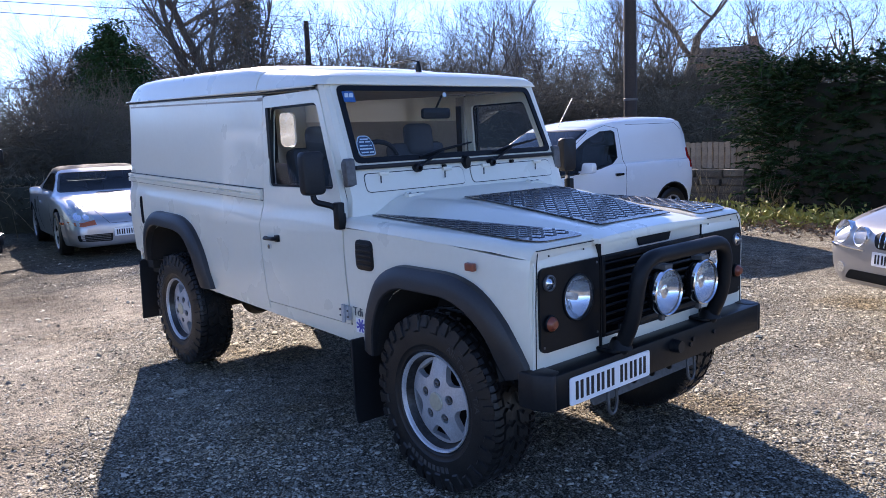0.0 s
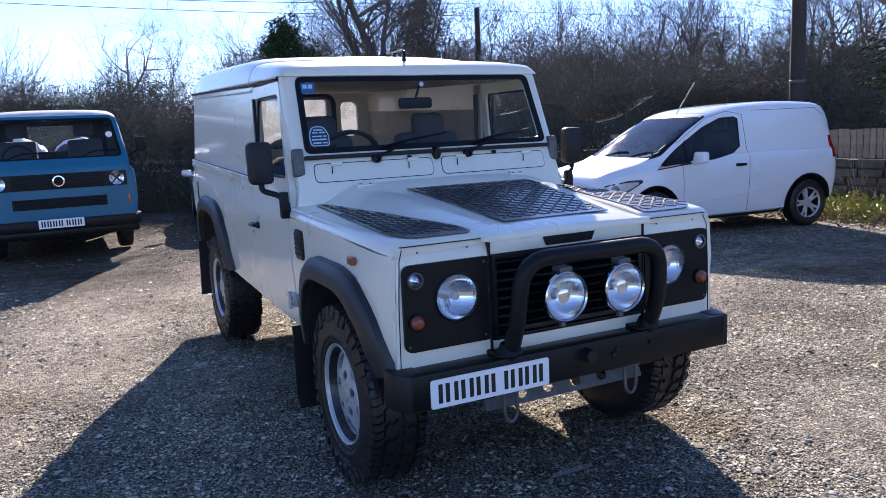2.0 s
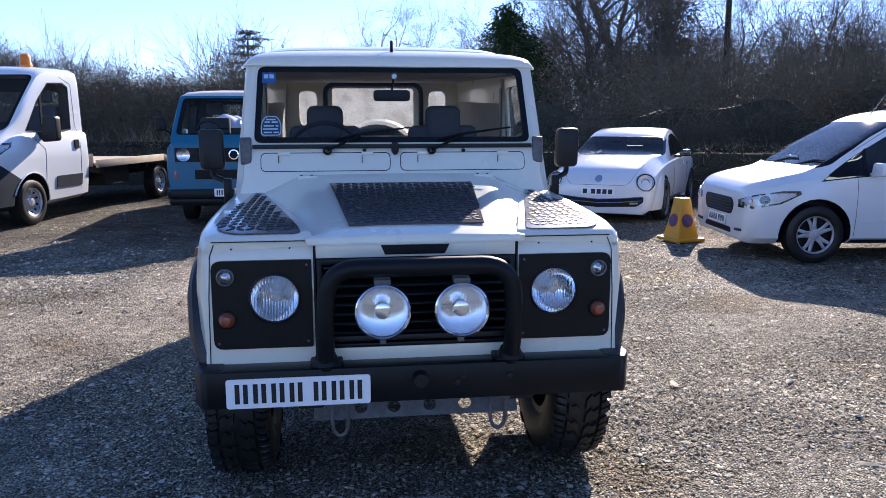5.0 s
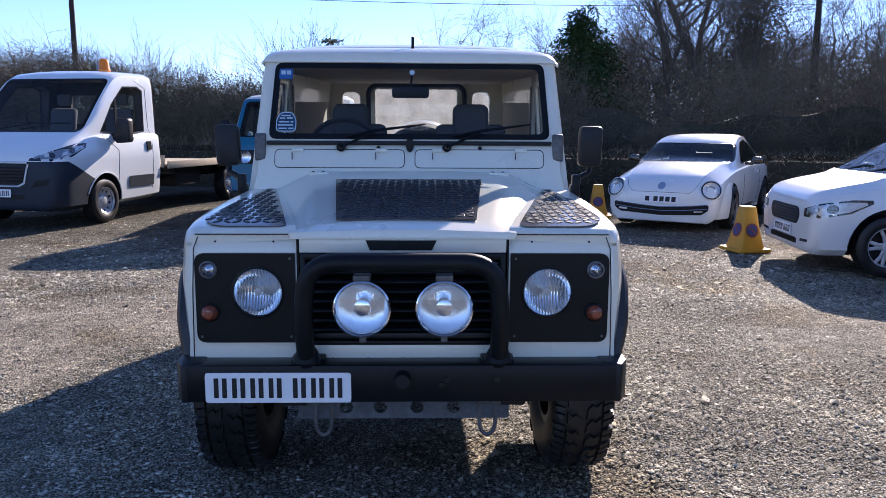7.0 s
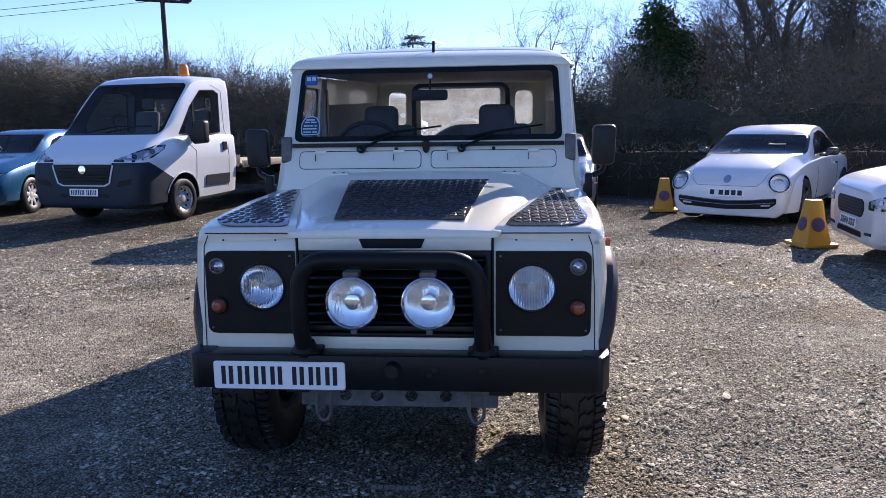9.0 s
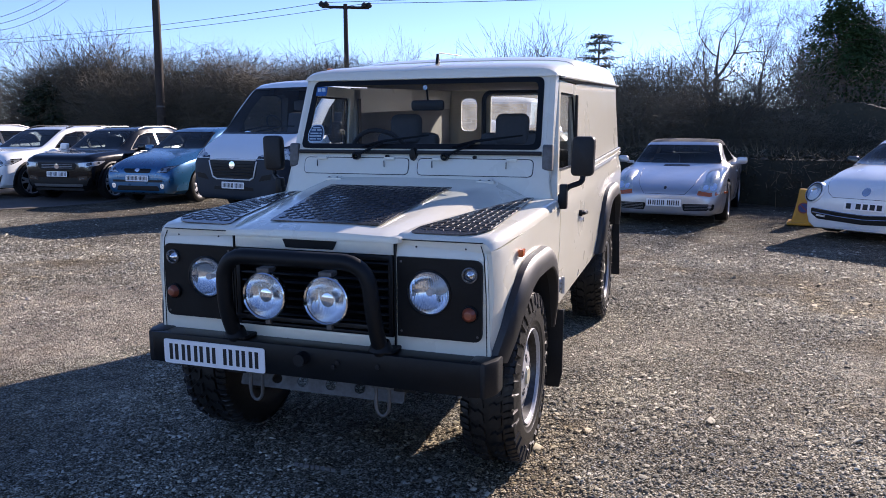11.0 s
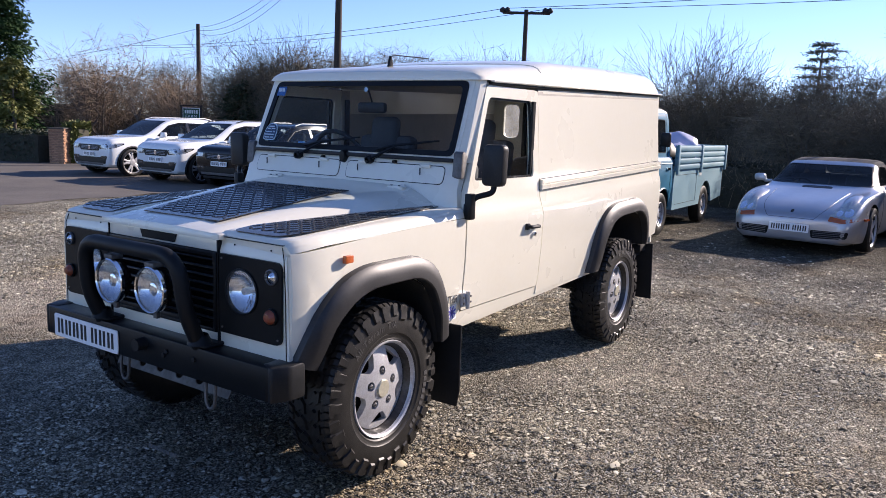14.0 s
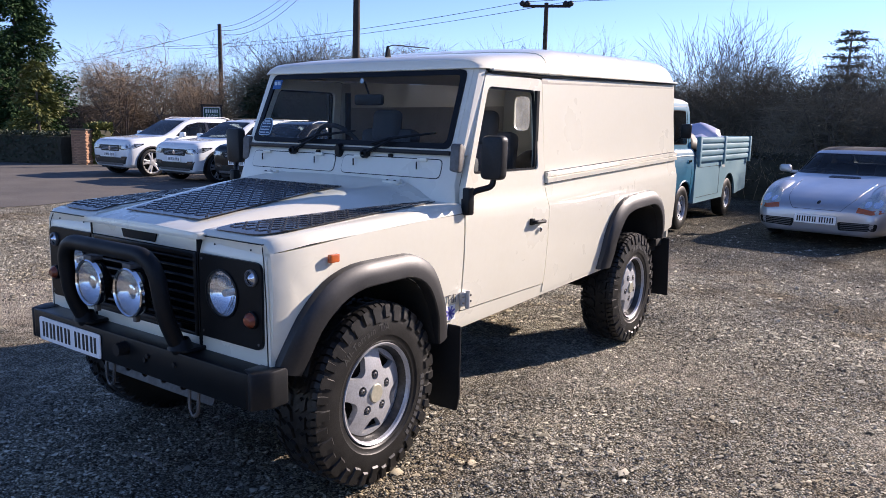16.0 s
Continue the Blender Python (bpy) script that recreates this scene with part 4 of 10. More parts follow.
    tread_bars(cp, lambda u, v: (u, v, zb(v) + 0.004), lambda u, v: -0.250 - (v + 0.535) * 0.11 < u - 0.012 and u + 0.012 < 0.275 + (v + 0.535) * 0.096 and -0.52 < v < 0.215, (-0.37, 0.36), (-0.54, 0.24))
    for s in (1, -1):
        hz = lerp([(r[0], r[2]) for r in rows], 0.50)
        bh = part("bonnet_hinge", join(box(s * 0.45 - 0.05, s * 0.45 + 0.05, 0.46, 0.50, hz - 0.012, hz + 0.006, 0.004), tube([(s * 0.45 - 0.03, 0.51, hz + 0.004), (s * 0.45 + 0.03, 0.51, hz + 0.004)], 0.011, 8)), M_WHITE, root, "white bonnet hinge")
        for dx in (-0.03, 0.02):
            part("bolt", moved(lathe([(0, 0.007), (0.005, 0.007), (0.005, 0)], 6, "z"), Matrix.Translation((s * 0.45 + dx, 0.475, hz + 0.006))), M_STEEL, bh)

    # --- front
    def face(s):
        hole = rounded([(0.394, 0.714), (0.752, 0.714), (0.752, 1.042), (0.394, 1.042)], [0.006, 0.035, 0.035, 0.006])
        out = rounded([(0.378, 0.638), (0.788, 0.638), (0.768, 1.078), (0.742, 1.112), (0.378, 1.112)], [0.002, 0.012, 0.04, 0.03, 0.002])
        fp = part("wing_front", sided(sheet([out, hole], lambda u, v: (u, -0.622 + 0.02 * max(0, (v - 1.05) / 0.06), v), (0, 0.02, 0), (1.05, 1.08)), s), M_WHITE, root)
        lamp_holes = [circle(0.529, 0.90, 0.094, 32)]
        sur = part("lamp_surround", sided(sheet([rounded([(0.392, 0.712), (0.754, 0.712), (0.754, 1.044), (0.392, 1.044)], [0.006, 0.036, 0.036, 0.006])] + lamp_holes, lambda u, v: (u, -0.634, v), (0, 0.02, 0)), s), M_BLACK, fp, "black lamp surround")
        for dx, dz in ((0.41, 1.025), (0.735, 0.735), (0.41, 0.735)):
            part("bolt", moved(lathe([(0, 0.005), (-0.003, 0.005), (-0.003, 0)], 8, "y"), Matrix.Translation((s * dx, -0.634, dz))), M_STEEL, sur)
        at = lambda x, z: Matrix.Translation((s * x, -0.634, z))
        hl = part("headlamp", moved(lathe([(-0.002, 0.093), (0.018, 0.082), (0.036, 0.064), (0.050, 0.042), (0.058, 0.02), (0.060, 0.0)], 32, "y"), at(0.529, 0.90)), M_BOWL, fp, "round headlamp with a bright reflector")
        part("headlamp_rim", moved(lathe([(0.01, 0.097), (-0.006, 0.096), (-0.008, 0.090), (0.004, 0.086), (0.02, 0.09)], 40, "y"), at(0.529, 0.90)), M_BLACK, hl)
        part("lens", moved(lathe([(-0.004, 0.089), (-0.016, 0.065), (-0.022, 0.03), (-0.024, 0.0)], 32, "y"), at(0.529, 0.90)), M_RIBBED, hl, "clear domed lens")
        part("bulb_shield", moved(lathe([(0.008, 0.0), (0.010, 0.014), (0.03, 0.016), (0.06, 0.012)], 20, "y"), at(0.529, 0.90)), M_ALLOY, hl)
        sl = part("side_lamp", moved(lathe([(0.002, 0.032), (-0.010, 0.032), (-0.012, 0.028), (-0.004, 0.026)], 24, "y"), at(0.703, 0.985)), M_ALLOYDARK, fp, "small round clear side lamp")
        part("lens", moved(lathe([(-0.006, 0.027), (-0.018, 0.022), (-0.026, 0.012), (-0.028, 0)], 24, "y"), at(0.703, 0.985)), M_CLEAR, sl)
        part("bulb", moved(lathe([(0.0, 0.026), (-0.004, 0.018), (-0.014, 0.008), (-0.02, 0)], 16, "y"), at(0.703, 0.985)), M_REFLECTOR, sl)
        ind = part("indicator", moved(lathe([(0.0, 0.034), (-0.012, 0.034), (-0.014, 0.03)], 24, "y"), at(0.703, 0.826)), M_BLACK, fp, "small round faded amber indicator")
        part("lens", moved(lathe([(-0.006, 0.030), (-0.02, 0.027), (-0.032, 0.016), (-0.035, 0)], 24, "y"), at(0.703, 0.826)), M_AMBERDULL, ind)

    both(face)
    for s in (1, -1):
        part("panel_seam", join(box(s * 0.3815 - 0.0035, s * 0.3815 + 0.0035, -0.6335, -0.60, 0.64, 1.112), box(min(s * 0.41, s * 0.75), max(s * 0.41, s * 0.75), -0.6245, -0.60, 1.1105, 1.1135)), M_BLACK, root)
        part("corner_seam", tube([(s * 0.7715, -0.6235, 0.645), (s * 0.7665, -0.6235, 0.90), (s * 0.757, -0.6235, 1.06), (s * 0.742, -0.616, 1.102)], 0.002, 5), M_BLACK, root)
        for x in (0.47, 0.68):
            part("rivet", moved(lathe([(0, 0.004), (-0.003, 0.003), (-0.003, 0)], 8, "y"), Matrix.Translation((s * x, -0.616, 1.085))), M_BLACK, root)
    part("bonnet_gap", box(-0.40, 0.40, -0.636, -0.60, 1.0995, 1.106), M_BLACK, root)
    gp = part("grille_panel", join(box(-0.376, 0.376, -0.63, -0.60, 1.046, 1.100, 0.003), box(-0.374, 0.374, -0.628, -0.60, 0.635, 0.700, 0.003)), M_WHITE, root, "white slam panel strips")
    for x in (-0.26, -0.13, 0.0, 0.13, 0.26):
        part("rivet", moved(lathe([(0, 0.004), (-0.003, 0.003), (-0.003, 0)], 8, "y"), Matrix.Translation((x, -0.628, 0.65))), M_STEEL, gp)
    gr = part("grille", join(box(-0.374, 0.374, -0.565, -0.555, 0.70, 1.046), box(-0.374, -0.352, -0.636, -0.57, 0.702, 1.044, 0.004), box(0.352, 0.374, -0.636, -0.57, 0.702, 1.044, 0.004), box(-0.36, 0.36, -0.636, -0.57, 1.02, 1.044, 0.004), box(-0.36, 0.36, -0.636, -0.57, 0.702, 0.718, 0.004)), M_BLACK, root, "black slatted grille")
    for i in range(8):
        z = 0.745 + i * 0.036
        part("slat", moved(box(-0.352, 0.352, -0.03, 0.03, -0.006, 0.006, 0.004), pose(0, -0.602, z, -28)), M_BLACK, gr)
    bdg = part("badge", prism([(-0.120, 1.056), (0.105, 1.056), (0.122, 1.092), (-0.135, 1.092)], -0.632, -0.637, "y", 0.001, 1), M_BLACK, gp, "black badge with grey bars")
    bars(bdg, lambda u, v, d: (u - 0.012, -0.6372 - d, v + 0.0735), 0.205, 0.019, (5, -1.3, 5, -1.3, 5, -1.3, 5, -1.3, 5, -1.3, 5, -1.3, 5, -1.3, 5), M_ALLOYDARK, "badge_bar", 0.001)
    # --- bumper, bull bar, spot lamps
    bpo = rounded([(-0.82, -0.655), (-0.785, -0.725), (0.785, -0.725), (0.82, -0.655), (0.82, -0.575), (-0.82, -0.575)], [0.02, 0.03, 0.03, 0.02, 0.005, 0.005])
    bp = part("front_bumper", prism(bpo, 0.515, 0.652, "z", 0.012, 2), M_BLACK, root, "black steel front bumper")
    both(lambda s: part("end_cap", sided(prism(rounded([(0.72, -0.70), (0.79, -0.729), (0.827, -0.655), (0.827, -0.57), (0.72, -0.57)], 0.015), 0.511, 0.656, "z", 0.01, 2), s), M_TRIM, bp, "black plastic bumper end"))
    for x in (0.14, 0.16, 0.34, -0.02):
        part("bolt", moved(lathe([(0, 0.011), (-0.008, 0.011), (-0.009, 0)], 6, "y"), Matrix.Translation((x, -0.725, 0.56 + (x * 7 % 0.06)))), M_TRIM, bp)
    part("tow_socket", moved(lathe([(-0.045, 0.0), (-0.045, 0.026), (0.0, 0.03), (0.02, 0.03)], 16, "y"), Matrix.Translation((0.0, -0.725, 0.605))), M_TRIM, bp)
    number_plate(bp, pose(-0.445, -0.727, 0.572))
    bb = part("bull_bar", tube(arc_path([(-0.345, -0.70, 0.655), (-0.345, -0.765, 0.80), (-0.33, -0.79, 1.038), (0.33, -0.79, 1.038), (0.345, -0.765, 0.80), (0.345, -0.70, 0.655)], 0.14, 8), 0.033, 14), M_BAR, root, "black tubular bull bar")
    for s in (1, -1):
        part("foot", prism(rounded([(s * 0.345 - 0.06, -0.72), (s * 0.345 + 0.06, -0.72), (s * 0.345 + 0.06, -0.60), (s * 0.345 - 0.06, -0.60)], 0.03), 0.652, 0.668, "z", 0.004, 1), M_BAR, bb)
        part("foot_gusset", moved(lathe([(0, 0.052), (0.02, 0.044), (0.04, 0.035)], 18, "z"), Matrix.Translation((s * 0.345, -0.70, 0.665))), M_BAR, bb)
    part("lamp_bar", box(-0.34, 0.34, -0.70, -0.685, 0.745, 0.765, 0.004), M_TRIM, bb)
    for x in (-0.138, 0.147):
        at = Matrix.Translation((x, -0.79, 0.875))
        sp = part("spot_lamp", moved(lathe([(-0.004, 0.099), (0.02, 0.098), (0.05, 0.085), (0.075, 0.05), (0.085, 0.0)], 36, "y"), at), M_BLACKGLOSS, bb, "round spot lamp with a chrome rim")
        part("lamp_rim", moved(lathe([(0.008, 0.100), (-0.006, 0.100), (-0.010, 0.095), (-0.004, 0.090)], 36, "y"), at), M_CHROME, sp)
        part("reflector", moved(lathe([(0.004, 0.090), (0.020, 0.082), (0.036, 0.068), (0.052, 0.048), (0.063, 0.024), (0.067, 0.0)], 36, "y"), at), M_BOWL, sp)
        part("bulb_shield", moved(lathe([(0.010, 0.0), (0.011, 0.020), (0.014, 0.029), (0.020, 0.031), (0.055, 0.018)], 28, "y"), at), M_BOWL, sp)
        part("lens", moved(lathe([(-0.004, 0.091), (-0.012, 0.06), (-0.016, 0.03), (-0.017, 0.0)], 36, "y"), at), M_RIBBED, sp)
        part("bracket", moved(box(-0.03, 0.03, -0.005, 0.05, 0.097, 0.118, 0.004), at), M_STEEL, sp)
        part("stem", moved(box(-0.012, 0.012, 0.02, 0.04, -0.125, -0.085, 0.003), at), M_STEEL, sp)
    # steering guard and shackles under the bumper
    guard = [rect(-0.40, 0.40, 0.405, 0.475, 0.01)] + [circle(x, 0.442, 0.020, 14, 1.3) for x in (-0.22, -0.09, 0.05, 0.19)]
    sg = part("steering_guard", sheet(guard, lambda u, v: (u, -0.60 + (v - 0.405) * 0.5, v), (0, 0.006, 0)), M_STEEL, root, "grey steel guard with round holes")
    for x in (-0.30, 0.315):
        part("tow_eye", join(box(x - 0.05, x + 0.05, -0.63, -0.59, 0.47, 0.53, 0.004), tube([(x + 0.03 * math.cos(a), -0.625, 0.40 + 0.05 * math.sin(a)) for a in np.linspace(math.pi, 2 * math.pi, 9)], 0.008, 6), tube([(x - 0.03, -0.625, 0.40), (x - 0.03, -0.62, 0.49)], 0.008, 6), tube([(x + 0.03, -0.625, 0.40), (x + 0.03, -0.62, 0.49)], 0.008, 6)), M_STEEL, root, "steel tow shackle")
    # --- lamps and fittings on the sides
    both(lambda s: part("side_repeater", sided(prism(rounded([(-0.375, 1.022), (-0.325, 1.022), (-0.325, 1.055), (-0.375, 1.055)], 0.006), 0.835, 0.856, "x", 0.005), s), M_AMBER if s > 0 else M_AMBERDULL, root, "amber side repeater"))
    vent = part("air_intake", mirrored(prism(rounded([(0.315, 0.945), (0.455, 0.945), (0.455, 1.09), (0.315, 1.09)], 0.035), 0.838, 0.848, "x", 0.003)), M_BLACK, root, "black louvred air intake")
    for i in range(5):
        part("louvre", mirrored(box(0.846, 0.853, 0.325, 0.445, 0.965 + i * 0.024, 0.975 + i * 0.024, 0.002)), M_TRIM, vent)
    M_FLAG = mat("blue_sticker_marks", (0.10, 0.10, 0.42), (0.16, 0.14, 0.5), rough=0.5)

    def side_stickers(s):
        x = xs(0.68) + 0.0015
        fl = part("flag_sticker", sided(box(x, x + 0.001, 0.43, 0.515, 0.622, 0.695), s), M_PLATE, root, "small square flag sticker")
        c = Vector((0, 0.4725, 0.6585))
        for k in range(4):
            a = k * math.pi / 4
            dy, dz = math.cos(a + 0.39), math.sin(a + 0.39)
            part("flag_bar", sided(prism([(c.y + dy * r - dz * w, c.z + dz * r * 0.85 + dy * w) for r, w in ((-0.04, -0.005), (0.04, -0.005), (0.04, 0.005), (-0.04, 0.005))], x + 0.001, x + 0.002, "x"), s), M_FLAG, fl, smooth=0)
        word = join(*[moved(glyph(c, 0.062), Matrix.Translation((u, 0, 0))) for c, u in (("T", -0.030), ("d", 0.004), ("i", 0.027))])
        turn = Matrix(((0, 0, s, s * (xs(0.765) + 0.002)), (s, 0, 0, 0.475), (0, 1, 0, 0.708), (0, 0, 0, 1)))
        part("model_lettering", moved(word, turn), M_ALLOYDARK, root, "small grey model lettering", smooth=0)

    both(side_stickers)

    def mirror(s):
        m_ = part("door_mirror", sided(prism(rounded([(0.878, 1.300), (1.0, 1.300), (1.006, 1.510), (0.884, 1.510)], 0.03), 0.615, 0.675, "y", 0.014), s), M_TRIM, root, "tall black door mirror on an arm")
        part("mirror_glass", sided(prism(rounded([(0.889, 1.313), (0.989, 1.313), (0.995, 1.498), (0.895, 1.498)], 0.025), 0.6755, 0.678, "y"), s), M_CHROME, m_)
        part("mirror_arm", sided(tube(arc_path([(0.942, 0.645, 1.32), (0.942, 0.640, 1.268), (0.862, 0.58, 1.240), (0.852, 0.565, 1.18)], 0.03), 0.015, 8), s), M_BLACK, m_)
        part("arm_bracket", sided(box(0.836, 0.876, 0.535, 0.585, 1.13, 1.262, 0.008), s), M_BLACK, m_)

    both(mirror)
    # aerial
    ae = part("aerial", join(prism(rounded([(0.94, 1.92), (0.985, 1.925), (0.975, 1.965), (0.962, 1.995)], 0.005), 0.002, 0.018, "x", 0.005), tube(arc_path([(0.01, 0.965, 1.985), (0.012, 1.0, 2.0), (0.05, 1.30, 2.006)], 0.02), 0.0035, 5)), M_BLACK, root, "black roof aerial folded back")
    # mud flaps
    for s in (1, -1):
        part("front_mud_flap", sided(prism([(0.60, 0.60), (0.885, 0.60), (0.885, 0.25), (0.87, 0.17), (0.60, 0.17)], 0.475, 0.487, "y", 0.003, 1), s), M_TRIM, root, "black rubber mud flap").data.transform(pose(0, 0, 0))
        part("rear_mud_flap", sided(prism([(0.56, 0.70), (0.86, 0.70), (0.875, 0.24), (0.56, 0.24)], 3.42, 3.432, "y", 0.003, 1), s), M_TRIM, root, "black rubber mud flap")
        part("flap_bracket", sided(box(0.62, 0.80, 3.30, 3.425, 0.64, 0.70, 0.005), s), M_UNDER, root)
    # underbody
    # The tall front box is an added black block that stops light passing through.
    part("chassis", join(box(-0.46, -0.36, -0.62, 3.5, 0.46, 0.60, 0.01), box(0.36, 0.46, -0.62, 3.5, 0.46, 0.60, 0.01), box(-0.36, 0.36, 1.0, 1.8, 0.42, 0.58, 0.03), box(-0.36, 0.36, 3.42, 3.52, 0.46, 0.60, 0.01), box(-0.76, 0.76, 0.50, 3.5, 0.60, 0.64), box(-0.50, 0.50, -0.55, 0.5, 0.62, 1.04, 0.05), box(-0.36, 0.36, 0.2, 1.0, 0.44, 0.64, 0.04)), M_UNDER, root)
    for y in (0.0, 2.794):
        part("axle", join(tube([(-0.66, y, 0.40), (0.66, y, 0.40)], 0.045, 12), moved(lathe([(-0.14, 0.05), (-0.09, 0.12), (0.0, 0.15), (0.09, 0.12), (0.14, 0.05)], 20, "y"), Matrix.Translation((-0.2, y, 0.40)))), M_UNDER, root)
    part("track_rod", tube([(-0.62, -0.19, 0.36), (0.62, -0.19, 0.36)], 0.016, 8), M_UNDER, root)
    part("rear_crossmember", box(-0.74, 0.74, 3.42, 3.52, 0.50, 0.64, 0.01), M_UNDER, root)
    for s in (1, -1):
        for y in (0.0, 2.794):
            off_road_wheel(root, Matrix.Translation((s * 0.715, y - (0.06 if y == 0 else 0.0), 0.401)) @ pose(0, 0, 0, 37 * (y + 1) * s, 0, 0.9 if s > 0 else 180))
    # --- cabin
    part("dashboard", join(box(-0.74, 0.74, 0.64, 0.84, 1.12, 1.40, 0.03), box(-0.62, -0.16, 0.80, 0.90, 1.28, 1.44, 0.03)), M_DASH, root)
    part("floor_pan", box(-0.76, 0.76, 0.55, 3.5, 0.64, 0.68), M_DASH, root)
    part("toe_board", box(-0.76, 0.76, 0.625, 0.64, 0.64, 1.40), M_DASH, root)
    sw = part("steering_wheel", tube([(-0.37 + 0.2 * math.cos(a), 0.98 - 0.09 * math.sin(a), 1.36 + 0.18 * math.sin(a)) for a in np.linspace(0, 2 * math.pi, 29)], 0.014, 8), M_DASH, root, "black steering wheel")
    part("hub", join(moved(lathe([(-0.05, 0.06), (0.02, 0.06), (0.025, 0)], 16, "y"), Matrix.Translation((-0.37, 0.99, 1.36))), box(-0.55, -0.19, 0.97, 0.99, 1.345, 1.375, 0.005), tube([(-0.37, 0.99, 1.36), (-0.37, 0.80, 1.28)], 0.03, 8)), M_DASH, sw)
    for x in (-0.38, 0.36):
        se = part("seat", join(box(x - 0.24, x + 0.24, 0.98, 1.42, 0.98, 1.10, 0.04), moved(box(-0.22, 0.22, -0.06, 0.06, 0, 0.50, 0.04), pose(x, 1.40, 1.02, -8))), M_SEAT, root, "grey cloth seat")
        part("headrest", moved(box(-0.112, 0.112, -0.045, 0.045, 0.44, 0.645, 0.045, 3), pose(x, 1.37, 1.0, -6)), M_SEAT, se)
    part("seat_box", box(-0.70, 0.70, 0.95, 1.45, 0.66, 0.98, 0.02), M_DASH, root)
    part("rear_door_seal", tube(arc_path([(-0.425, 3.50, 0.7), (-0.425, 3.50, 1.80), (0.425, 3.50, 1.80), (0.425, 3.50, 0.7)], 0.09), 0.022, 10), M_BLACK, root, "black rubber seal of the rear door")
    part("rear_view_mirror", join(prism(rect(-0.10, 0.10, 1.655, 1.715, 0.02), 0.80, 0.83, "y", 0.006), tube([(0.0, 0.82, 1.70), (0.01, 0.765, 1.785)], 0.006, 6)), M_BLACK, root, "black rear-view mirror")
    for s in (1, -1):
        part("belt_pillar", box(s * 0.755 - 0.02, s * 0.755 + 0.02, 1.38, 1.46, 0.7, 1.81), M_BEIGE, root)
        part("seat_belt", moved(box(-0.002, 0.002, -0.025, 0.025, 0, 0.9), pose(s * 0.73, 1.43, 0.85)), M_BLACK, root)
    part("cargo_tarp", moved(lathe([(0.0, 0.36), (0.12, 0.35), (0.20, 0.26), (0.25, 0.0)], 20, "z"), pose(0.1, 3.05, 1.1) @ Matrix.Diagonal((1.3, 0.8, 1, 1))), M_DASH, root)
    # the body sits nose-down on its springs: it rises towards the rear
    level = ("wheel", "chassis", "axle", "track_rod", "rear_mud_flap", "flap_bracket", "front_mud_flap")
    for ob in root.children_recursive:
        top = ob if ob.parent == root else (ob.parent if ob.parent.parent == root else ob.parent.parent)
        if ob.type == "MESH" and top.name.split(".")[0] not in level:
            for v in ob.data.vertices:
                v.co.z += 0.034 * max(0.0, v.co.y - 1.35)
    return root


build_defender()

# ---- parked vehicles ----
from mathutils.bvhtree import BVHTree


def smooth_rows(rows, n=3):
    """Rows of numbers with n steps laid smoothly between each two."""
    out = []
    for i in range(len(rows) - 1):
        p0, p1, p2, p3 = rows[max(i - 1, 0)], rows[i], rows[i + 1], rows[min(i + 2, len(rows) - 1)]
        for k in range(n):
            t = k / n
            vals = []
            for a, b, c, d in zip(p0, p1, p2, p3):
                v = 0.5 * (2 * b + (c - a) * t + (2 * a - 5 * b + 4 * c - d) * t * t + (3 * b - a - 3 * c + d) * t ** 3)
                vals.append(min(max(v, min(b, c) - 0.015), max(b, c) + 0.015))
            out.append(vals)
    return out + [list(rows[-1])]


def car_ring(y, w, zl, zb, wt, zt):
    """Cross-section of a car body: sill, flank, shoulder, glasshouse and roof."""
    h = zt - zb
    half = [(w * 0.84, zl), (w * 0.95, zl + 0.07), (w * 0.99, zl + 0.40 * (zb - zl)), (w, zl + 0.66 * (zb - zl)), (w * 0.985, zb - 0.06), (w * 0.955, zb - 0.012), (w * 0.925, zb)]
    a, b = half[-1], (wt, zb + 0.86 * h)
    half += [(a[0] + (b[0] - a[0]) * k, a[1] + (b[1] - a[1]) * k) for k in (0.33, 0.66, 0.9)]
    half += [(wt * 0.97, zb + 0.915 * h), (wt * 0.88, zb + 0.965 * h), (wt * 0.6, zb + 0.99 * h), (wt * 0.3, zt)]
    return [(0, y, zl)] + [(x, y, z) for x, z in half] + [(0, y, zt)] + [(-x, y, z) for x, z in half[::-1]]


